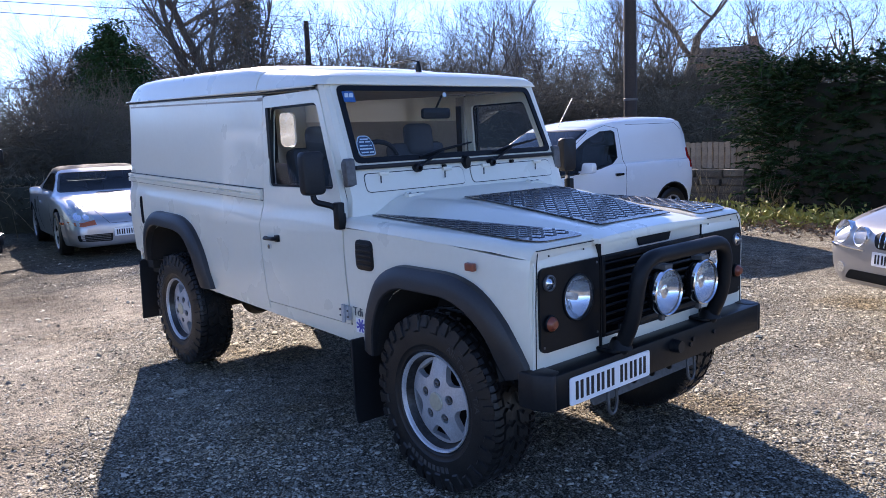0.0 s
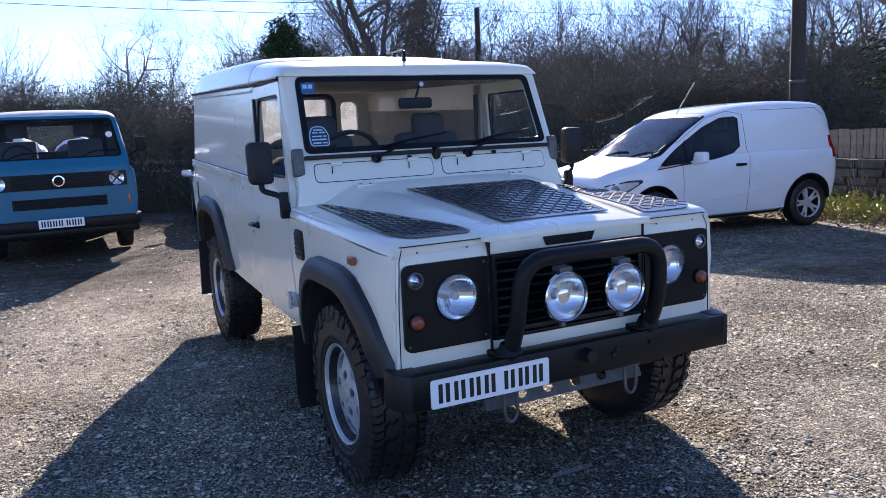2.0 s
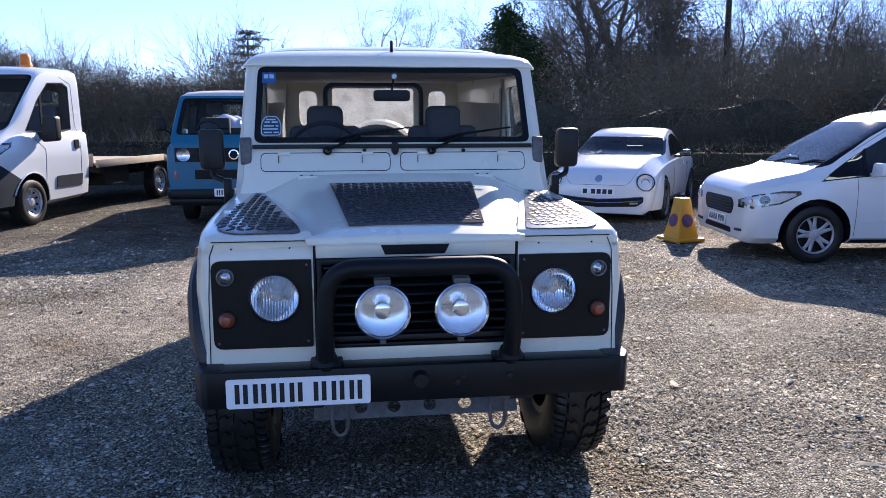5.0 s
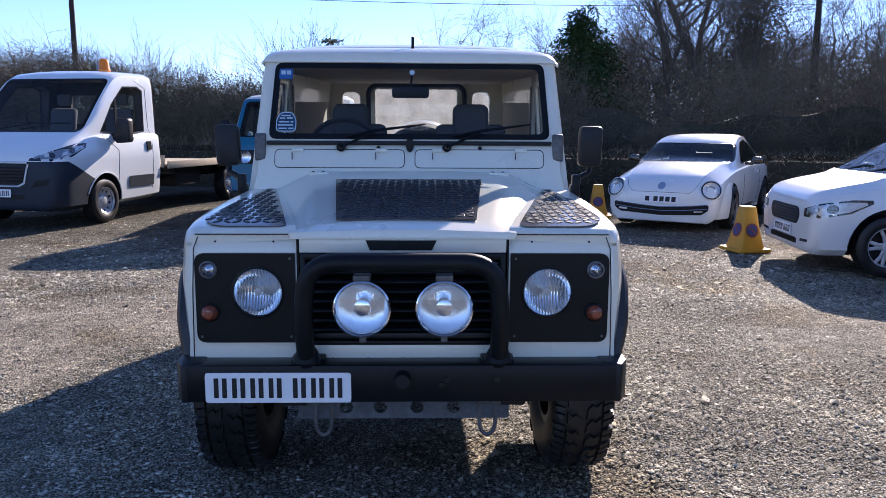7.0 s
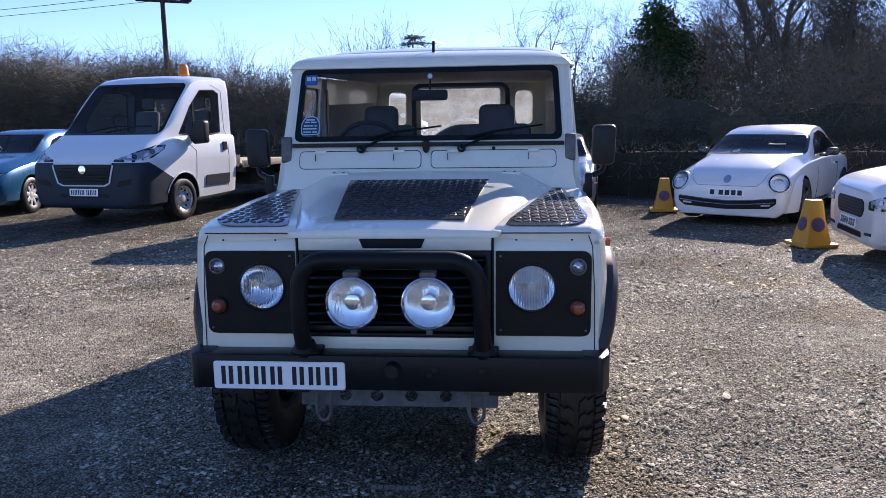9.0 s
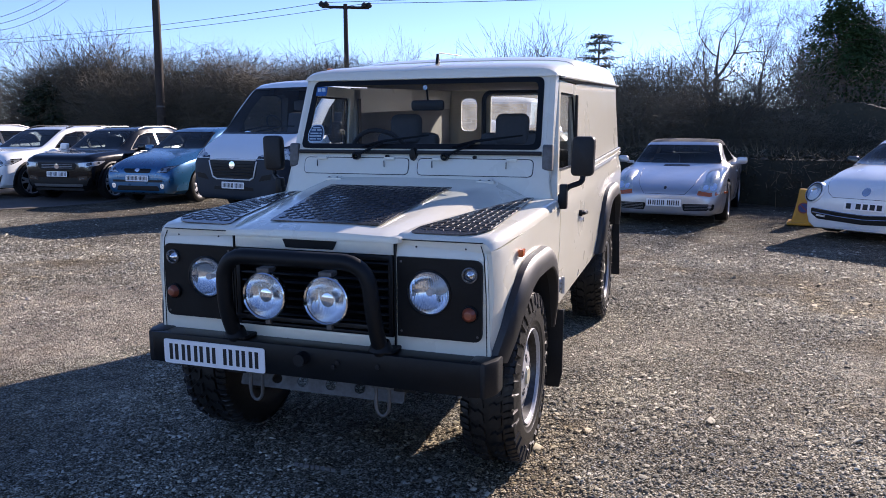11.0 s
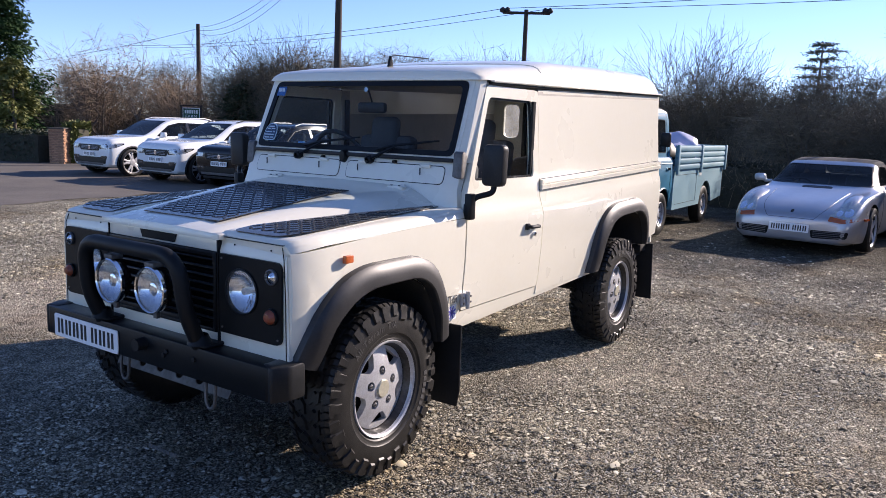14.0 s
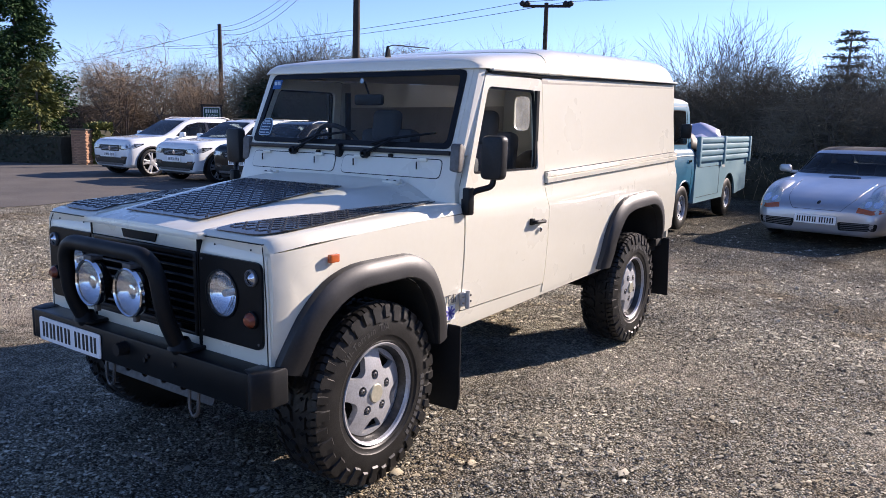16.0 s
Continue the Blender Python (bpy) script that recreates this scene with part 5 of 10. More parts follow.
class Shell:
    """A car's outer skin, on which lamps, panes and trim are laid."""

    def __init__(self, root, rows, material, name="body", label=""):
        bm = loft([car_ring(*r) for r in smooth_rows(rows)])
        bmesh.ops.recalc_face_normals(bm, faces=bm.faces[:])
        self.tree = BVHTree.FromBMesh(bm)
        self.skin = bm.copy()
        self.root, self.y0, self.y1 = root, rows[0][0], rows[-1][0]
        self.body = part(name, bm, material, root, label, smooth=40)

    def add_skin(self, bm):
        """Counts a wing or fender as part of the skin."""
        self.skin = join(self.skin, bm)
        self.tree = BVHTree.FromBMesh(self.skin)

    def on(self, u, v, view, off):
        """The point of the skin seen from the front, the rear or a side."""
        if view == "front":
            o, d = Vector((u, self.y0 - 2, v)), Vector((0, 1, 0))
        elif view == "rear":
            o, d = Vector((u, self.y1 + 2, v)), Vector((0, -1, 0))
        elif view == "top":
            o, d = Vector((u, v, 4)), Vector((0, 0, -1))
        elif view in ("corner_left", "corner_right"):
            s = 1 if view == "corner_left" else -1
            o, d = Vector((s * (u + 3) * 0.7071, self.y0 + (u - 3) * 0.7071, v)), Vector((-s * 0.7071, 0.7071, 0))
        else:
            s = 1 if view == "left" else -1
            o, d = Vector((s * 3, u, v)), Vector((-s, 0, 0))
        hit = self.tree.ray_cast(o, d)[0]
        if hit is None:
            hit = self.tree.find_nearest(o + d * (2.2 if view in ("front", "rear", "top") else 2.1))[0]
        return hit - d * off

    def lay(self, name, outline, view, material, parent=None, off=0.006, thick=0.02, label="", cuts=3, holes=()):
        us, vs = [p[0] for p in outline], [p[1] for p in outline]
        cu = [min(us) + (max(us) - min(us)) * k / (cuts + 1) for k in range(1, cuts + 1)]
        cv = [min(vs) + (max(vs) - min(vs)) * k / (cuts + 1) for k in range(1, cuts + 1)]
        back = {"front": (0, 1, 0), "rear": (0, -1, 0), "top": (0, 0, -1), "left": (-1, 0, 0), "right": (1, 0, 0), "corner_left": (-0.7, 0.7, 0), "corner_right": (0.7, 0.7, 0)}[view]
        bm = sheet([outline, *holes], lambda u, v: self.on(u, v, view, off), tuple(thick * b for b in back) if thick else None, cv, cu)
        return part(name, bm, material, parent or self.root, label)

    def line(self, name, pts, view, material=None, r=0.0028, off=0.001, parent=None):
        """A thin seam or strip along a line on the skin."""
        fine = []
        for a, b in zip(pts, pts[1:]):
            for k in range(6):
                fine.append((a[0] + (b[0] - a[0]) * k / 6, a[1] + (b[1] - a[1]) * k / 6))
        fine.append(pts[-1])
        return part(name, tube([self.on(u, v, view, off) for u, v in fine], r, 5), material or M_BLACK, parent or self.body)


def road_wheel(parent, m, R=0.31, W=0.2, rim=0.2, spokes=5, material=None, split=False, steel=False):
    """A car wheel; its outer face looks along +x of m."""
    h = W / 2
    w = part("wheel", moved(lathe([(-h * 0.8, rim), (-h, rim + 0.03), (-h * 0.98, R - 0.04), (-h * 0.8, R - 0.006), (-h * 0.3, R), (h * 0.3, R), (h * 0.8, R - 0.006), (h * 0.98, R - 0.04), (h, rim + 0.03), (h * 0.85, rim)], 32), m), M_TYRE, parent, "black tyre on a silver wheel")
    mt = material or M_ALLOY
    r = part("rim", moved(lathe([(h * 0.82, rim + 0.004), (h * 0.92, rim), (h * 0.8, rim - 0.012), (h * 0.7, rim - 0.016)], 32), m), mt, w)
    part("barrel", moved(lathe([(h * 0.7, rim - 0.016), (h * 0.2, rim - 0.02), (-h, rim - 0.02)], 24), m), M_BARREL, r)
    x0, x1 = h * 0.42, h * 0.74
    if steel:
        holes = [circle(rim * 0.74 * math.cos(2 * math.pi * k / spokes), rim * 0.74 * math.sin(2 * math.pi * k / spokes), rim * 0.10, 10) for k in range(spokes)]
        face = lambda u, v: m @ Vector((x1 - 1.6 * (rim * rim - u * u - v * v) * (1 if u * u + v * v > (rim * 0.45) ** 2 else 0.35), u, v))
        part("wheel_disc", sheet([circle(0, 0, rim * 0.95, 30)] + holes, face, m.to_3x3() @ Vector((-0.006, 0, 0)), [rim * k for k in (-0.6, -0.3, 0, 0.3, 0.6)], [rim * k for k in (-0.6, -0.3, 0, 0.3, 0.6)]), mt, r)
    else:
        arms = []
        for k in range(spokes):
            for d in ((-0.20, 0.20) if split else (0.0,)):
                ca = 2 * math.pi * k / spokes
                wa, wb = (0.16, 0.085) if split else (0.22, 0.15)
                ring = []
                for rr, ang, wd, xx in ((rim * 0.18, ca + d * 0.5, wa * rim, x1 - 0.012), (rim * 0.55, ca + d * 0.8, wb * 1.15 * rim, x1), (rim * 0.96, ca + d, wb * rim, x1 - 0.004)):
                    cu, su = math.cos(ang), math.sin(ang)
                    ring.append([m @ Vector((px, rr * cu - q * su, rr * su + q * cu)) for px, q in ((xx - 0.03, -wd * 0.6), (xx - 0.006, -wd), (xx, -wd * 0.6), (xx, wd * 0.6), (xx - 0.006, wd), (xx - 0.03, wd * 0.6))])
                arms.append(loft(ring))
        part("spokes", join(*arms), mt, r)
    part("centre_cap", moved(lathe([(x0, rim * 0.30), (x1 - 0.006, rim * 0.28), (x1, rim * 0.16), (x1, 0)], 18), m), mt, r)
    part("brake_disc", moved(lathe([(0, rim * 0.9), (0.0, 0)], 20), m), M_UNDER, r)
    return w


def cabin(sh, x, y, z, lhd=False, wide=0.46, scale=1.0, n=2):
    """Two front seats and a steering wheel behind the glass."""
    for s in ((-1, 1) if n == 2 else (-1, 0.3, 1)):
        se = part("seat", moved(join(box(-wide / 2, wide / 2, -0.45, 0.05, 0, 0.14, 0.04), moved(box(-wide / 2, wide / 2, -0.06, 0.06, 0.05, 0.60, 0.05), pose(0, 0.05, 0.05, -12))), pose(s * x, y, z)), M_SEAT, sh.root, "dark cloth seat")
        part("headrest", moved(box(-0.13, 0.13, -0.04, 0.04, 0.0, 0.19, 0.04), pose(s * x, y + 0.19, z + 0.68)), M_SEAT, se)
    part("steering_wheel", tube([(-x + 0.18 * math.cos(a), y - 0.52 - 0.08 * math.sin(a), z + 0.42 + 0.16 * math.sin(a)) for a in np.linspace(0, 2 * math.pi, 21)], 0.014, 6), M_DASH, sh.root)


def car_mirror(sh, x, y, z, material, w=0.2, h=0.13):
    for s in (1, -1):
        bm = join(prism(rounded([(x, z), (x + w, z + 0.01), (x + w, z + h), (x + 0.03, z + h)], 0.045), y, y + 0.09, "y", 0.03), box(x - 0.08, x + 0.04, y + 0.03, y + 0.08, z - 0.015, z + 0.035, 0.012))
        mi = part("door_mirror", bm if s > 0 else mirrored(bm), material, sh.root)
        g = prism(rounded([(x + 0.02, z + 0.02), (x + w - 0.02, z + 0.02), (x + w - 0.02, z + h - 0.02), (x + 0.04, z + h - 0.02)], 0.03), y + 0.0905, y + 0.093, "y")
        part("mirror_glass", g if s > 0 else mirrored(g), M_CHROME, mi)


def finish_car(sh, arches, side_windows, front, rear=None, cav=None, glass=None):
    """Wheel arches, hollow cabin, window openings and their panes."""
    glass = glass or M_TINT
    for y, z, r, x in arches:
        cut(sh.body, prism(circle(y, z, r, 28), x, 1.4, "x"), prism(circle(y, z, r, 28), -1.4, -x, "x"))
    # panes lie on the whole skin, before it is opened
    for sw in side_windows:
        for v in ("left", "right"):
            sh.lay("side_window", sw, v, glass, off=-0.004, thick=None)
            sh.lay("window_seal", [(p[0], p[1]) for p in sw], v, M_BLACK, off=0.002, thick=0.012, cuts=2, holes=[[(a + (sum(q[0] for q in sw) / len(sw) - a) * 0.035, b + (sum(q[1] for q in sw) / len(sw) - b) * 0.05) for a, b in sw]])
    sh.lay("windscreen", front, "front", glass, off=-0.004, thick=None, cuts=5)
    c = (sum(p[0] for p in front) / len(front), sum(p[1] for p in front) / len(front))
    sh.lay("windscreen_seal", front, "front", M_BLACK, off=0.002, thick=0.012, cuts=5, holes=[[(c[0] + (a - c[0]) * 0.955, c[1] + (b - c[1]) * 0.93) for a, b in front]])
    if rear:
        sh.lay("rear_window", rear, "rear", glass, off=-0.004, thick=None, cuts=4)
    if cav:
        x, y0, y1, z0, z1, xt = cav
        cut(sh.body, prism([(-x, z0), (x, z0), (x, (z0 + z1) / 2), (xt, z1), (-xt, z1), (-x, (z0 + z1) / 2)], y0, y1, "y"))
        for sw in side_windows:
            cut(sh.body, prism(sw, -1.5, 1.5, "x"))
        cut(sh.body, prism(front, sh.y0 - 0.5, (y0 + y1) / 2, "y"))
        if rear:
            cut(sh.body, prism(rear, (y0 + y1) / 2, sh.y1 + 0.5, "y"))


def slice_part(ob, point, normal):
    """Cuts an edge line into a part's mesh along a plane."""
    bm = bmesh.new()
    bm.from_mesh(ob.data)
    bmesh.ops.bisect_plane(bm, geom=bm.verts[:] + bm.edges[:] + bm.faces[:], dist=1e-4, plane_co=point, plane_no=normal)
    bm.to_mesh(ob.data)
    bm.free()


def split_part(ob, test, name, material, label=""):
    """Moves the faces for which test(centre) holds into a part of their own."""
    a, b = bmesh.new(), bmesh.new()
    a.from_mesh(ob.data)
    b.from_mesh(ob.data)
    bmesh.ops.delete(a, geom=[f for f in a.faces if f.material_index == 0 and test(f.calc_center_median())], context="FACES")
    bmesh.ops.delete(b, geom=[f for f in b.faces if not (f.material_index == 0 and test(f.calc_center_median()))], context="FACES")
    mats = list(ob.data.materials)
    me = bpy.data.meshes.new(ob.data.name)
    a.to_mesh(me)
    a.free()
    for m in mats:
        me.materials.append(m)
    me.polygons.foreach_set("use_smooth", [True] * len(me.polygons))
    me.set_sharp_from_angle(angle=radians(40))
    ob.data = me
    bmesh.ops.recalc_face_normals(b, faces=b.faces[:])
    me = bpy.data.meshes.new(name)
    b.to_mesh(me)
    b.free()
    me.materials.append(material)
    me.polygons.foreach_set("use_smooth", [True] * len(me.polygons))
    me.set_sharp_from_angle(angle=radians(40))
    o = new(name, me)
    o.parent = ob.parent
    if label:
        o["label"] = label
    return o


def four_wheels(root, x, wb, R, **kw):
    for y in (0, wb):
        for s in (1, -1):
            road_wheel(root, Matrix.Translation((s * x, y, R)) @ pose(0, 0, 0, 31 * (y + s), 0, 0 if s > 0 else 180), R=R, **kw)


def lamp(sh, name, outline, view="front", label="clear headlamp", off=0.008, bowls=2):
    """A lamp let into the skin: dark housing, bright reflector and bowls behind a clear cover."""
    l = sh.lay(name, outline, view, M_BLACKGLOSS, off=off - 0.005, thick=0.02, label=label, cuts=5)
    us, vs = [p[0] for p in outline], [p[1] for p in outline]
    c = (sum(us) / len(us), sum(vs) / len(vs))
    sh.lay("reflector", [(c[0] + (a - c[0]) * 0.86, c[1] + (b - c[1]) * 0.74) for a, b in outline], view, M_LAMPRING, l, off=off - 0.002, thick=0.006, cuts=5)
    for k in range(bowls):
        u = c[0] + (k - (bowls - 1) / 2) * (max(us) - min(us)) * 0.34
        near = sorted(outline, key=lambda p: abs(p[0] - u))[:4]
        v = (max(p[1] for p in near) + min(p[1] for p in near)) / 2
        r = (max(p[1] for p in near) - min(p[1] for p in near)) * 0.24
        sh.lay("lamp_bowl", circle(u, v, r, 14), view, M_LAMPBASE, l, off=off, thick=0.004, cuts=1)
    sh.lay("lens", outline, view, M_CLEAR, l, off=off + 0.006, thick=None, cuts=5)
    return l


M_LAMPBASE = mat("smoked_lamp_housing", (0.16, 0.17, 0.185), (0.05, 0.055, 0.06), scale=12, fine=40, rough=0.2, metal=0.7)
M_LAMPRING = mat("grey_lamp_housing", (0.50, 0.52, 0.55), (0.36, 0.38, 0.40), scale=20, rough=0.3, metal=0.8)
M_LAMPPALE = mat("pale_lamp_housing", (0.62, 0.64, 0.60), (0.42, 0.44, 0.42), scale=14, rough=0.4, metal=0.1)
M_SILVER = mat("silver_car_paint", (0.46, 0.47, 0.50), (0.42, 0.43, 0.46), rough=0.3, metal=0.55, coat=0.7, fine=300)
M_CHAMPAGNE = mat("warm_silver_paint", (0.42, 0.41, 0.40), (0.37, 0.36, 0.35), rough=0.3, metal=0.55, coat=0.7, fine=300)
M_BLACKCAR = mat("black_car_paint", (0.003, 0.0033, 0.0042), (0.0045, 0.005, 0.006), rough=0.16, coat=0.3, spec=0.2)
M_BLUECAR = mat("metallic_blue_paint", (0.020, 0.125, 0.27), (0.018, 0.105, 0.23), rough=0.28, metal=0.45, coat=0.8)
M_VANBLUE = mat("faded_sky_blue_paint", (0.003, 0.120, 0.215), (0.006, 0.135, 0.232), scale=2, fine=30, rough=0.42, coat=0.08, contrast=0.9)
# Faded bed paint, paler than the cab: sunlight on the side is in the colour.
M_BEDBLUE = mat("faded_sunlit_blue_paint", (0.15, 0.29, 0.35), (0.21, 0.34, 0.38), scale=3, fine=40, rough=0.5, contrast=0.9)
M_CREAM = mat("cream_paint", (0.70, 0.68, 0.62), (0.62, 0.60, 0.54), rough=0.4)
M_GREYPLASTIC = mat("navy_grey_bumper_plastic", (0.014, 0.022, 0.034), (0.020, 0.029, 0.043), rough=0.5, bump=0.05, spec=0.3)
M_SOFTTOP = mat("black_canvas", (0.04, 0.038, 0.036), (0.055, 0.052, 0.05), fine=300, rough=0.9, bump=0.1)
M_TIMBER = mat("pale_deck_timber", (0.50, 0.42, 0.30), (0.40, 0.33, 0.23), scale=6, rough=0.8, bump=0.1)
M_BAG = mat("pale_blue_plastic_sacking", (0.42, 0.44, 0.62), (0.52, 0.54, 0.70), scale=6, rough=0.4)
M_BEACON = mat("amber_beacon", (0.75, 0.22, 0.01), (0.65, 0.16, 0.01), rough=0.15, coat=0.5)


def small_van():
    root = thing("panel_van", pose(7.64, 7.68, 0, 0, 0, -95.6), "white small panel van with silver alloys on gravel", "van")
    rows = ((-0.75, 0.66, 0.28, 0.60, 0.50, 0.68), (-0.73, 0.77, 0.23, 0.71, 0.60, 0.80), (-0.62, 0.84, 0.21, 0.81, 0.68, 0.885), (-0.40, 0.86, 0.21, 0.88, 0.71, 0.945), (-0.10, 0.87, 0.21, 0.93, 0.73, 1.01), (0.16, 0.87, 0.21, 0.98, 0.73, 1.14), (0.55, 0.87, 0.21, 1.02, 0.72, 1.38), (0.92, 0.87, 0.21, 1.05, 0.71, 1.58), (1.22, 0.87, 0.21, 1.06, 0.715, 1.665), (1.6, 0.87, 0.21, 1.06, 0.72, 1.70), (2.2, 0.87, 0.22, 1.06, 0.73, 1.72), (2.72, 0.865, 0.25, 1.06, 0.72, 1.69), (2.86, 0.86, 0.30, 1.06, 0.70, 1.62), (2.96, 0.84, 0.36, 1.06, 0.68, 1.45), (3.02, 0.80, 0.45, 0.9, 0.6, 1.0))
    sh = Shell(root, rows, M_WHITE2, label="white van body")
    win = [(0.02, 0.90), (0.45, 0.945), (0.95, 1.0), (1.25, 1.06), (1.36, 1.14), (1.36, 1.50), (1.30, 1.53), (1.08, 1.52), (0.80, 1.41), (0.40, 1.17)]
    front = rounded([(-0.76, 1.035), (0.76, 1.035), (0.66, 1.56), (-0.66, 1.56)], 0.06)
    finish_car(sh, [(0, 0.32, 0.395, 0.58), (2.489, 0.32, 0.395, 0.58)], [win], front, None, (0.66, 0.30, 1.55, 0.7, 1.53, 0.58))
    sh.lay("quarter_pillar", [(0.50, 0.95), (0.53, 0.95), (0.53, 1.26), (0.50, 1.24)], "left", M_BLACK, off=0.004)
    sh.lay("grille", rounded([(-0.38, 0.50), (0.38, 0.50), (0.45, 0.60), (0.40, 0.69), (-0.40, 0.69), (-0.45, 0.60)], 0.05), "front", M_BLACK, label="dark mesh grille", cuts=5)
    for i in range(5):
        sh.line("grille_bar", [(-0.39, 0.53 + i * 0.033), (0.39, 0.53 + i * 0.033)], "front", M_TRIM, 0.006, 0.008)
    for s in (1, -1):
        lamp(sh, "headlamp", [(0.40, 0.60), (0.62, 0.605), (0.86, 0.66), (1.01, 0.765), (1.0, 0.80), (0.86, 0.80), (0.62, 0.755), (0.40, 0.685)], "corner_left" if s > 0 else "corner_right", "swept clear headlamp in a dark surround", bowls=1)
        sh.lay("fog_lamp_bezel", [(s * a, b) for a, b in ((0.50, 0.33), (0.68, 0.34), (0.69, 0.37), (0.51, 0.36))], "front", M_GREYPLASTIC)
    sh.lay("lower_intake", rounded([(-0.40, 0.29), (0.40, 0.29), (0.38, 0.35), (-0.38, 0.35)], 0.02), "front", M_BLACK)
    for v, s in (("left", 1), ("right", -1)):
        sh.line("door_seam", [(0.43, 0.30), (0.42, 0.93)], v)
        sh.line("door_seam", [(1.45, 0.28), (1.47, 1.0), (1.43, 1.55), (1.2, 1.60), (0.9, 1.53), (0.40, 1.22)], v)
        sh.line("roof_seam", [(1.6, 1.60), (2.68, 1.60), (2.80, 1.5)], v)
        sh.line("body_crease", [(0.5, 0.45), (1.45, 0.53), (2.05, 0.60)], v, M_WHITE2, 0.006)
        sh.lay("door_handle", rounded([(1.24, 0.885), (1.40, 0.89), (1.40, 0.92), (1.24, 0.925)], 0.014), v, M_BLACKGLOSS, off=0.025, thick=0.03, cuts=1)
        sh.lay("sill_strip", [(0.42, 0.215), (2.05, 0.215), (2.05, 0.26), (0.42, 0.26)], v, M_TRIM, off=0.01, cuts=4)
        sh.lay("tail_lamp", rounded([(2.90, 0.92), (2.98, 0.92), (2.94, 1.22), (2.88, 1.22)], 0.015), v, M_RED, off=0.008, cuts=2)
        sh.line("arch_lip", [(2.489 + 0.40 * math.cos(a), 0.32 + 0.40 * math.sin(a)) for a in np.linspace(-0.1, math.pi + 0.1, 14)], v, M_TRIM, 0.010)
    sh.lay("fuel_flap", circle(2.66, 0.98, 0.055, 16), "left", M_WHITE2, off=0.002, thick=0.01, cuts=1)
    car_mirror(sh, 0.90, 0.52, 0.96, M_WHITE2, 0.22, 0.15)
    part("aerial", tube([(0, 0.93, 1.56), (0, 1.26, 2.02)], 0.006, 5), M_ALLOYDARK, root)
    for x in (-0.45, 0.15):
        part("wiper", tube([(x, -0.02, 1.03), (x + 0.35, 0.10, 1.115), (x + 0.55, 0.11, 1.12)], 0.010, 5), M_BLACK, root)
    number_plate(root, pose(0, -0.765, 0.425, -4))
    part("plate_mount", box(-0.24, 0.24, -0.76, -0.60, 0.375, 0.475), M_WHITE2, root)
    four_wheels(root, 0.765, 2.489, 0.32, W=0.2, rim=0.205, spokes=5, split=True)
    part("floor_pan", box(-0.6, 0.6, -0.5, 2.8, 0.2, 0.3), M_UNDER, root)
    cabin(sh, 0.37, 1.2, 0.68)
    return root


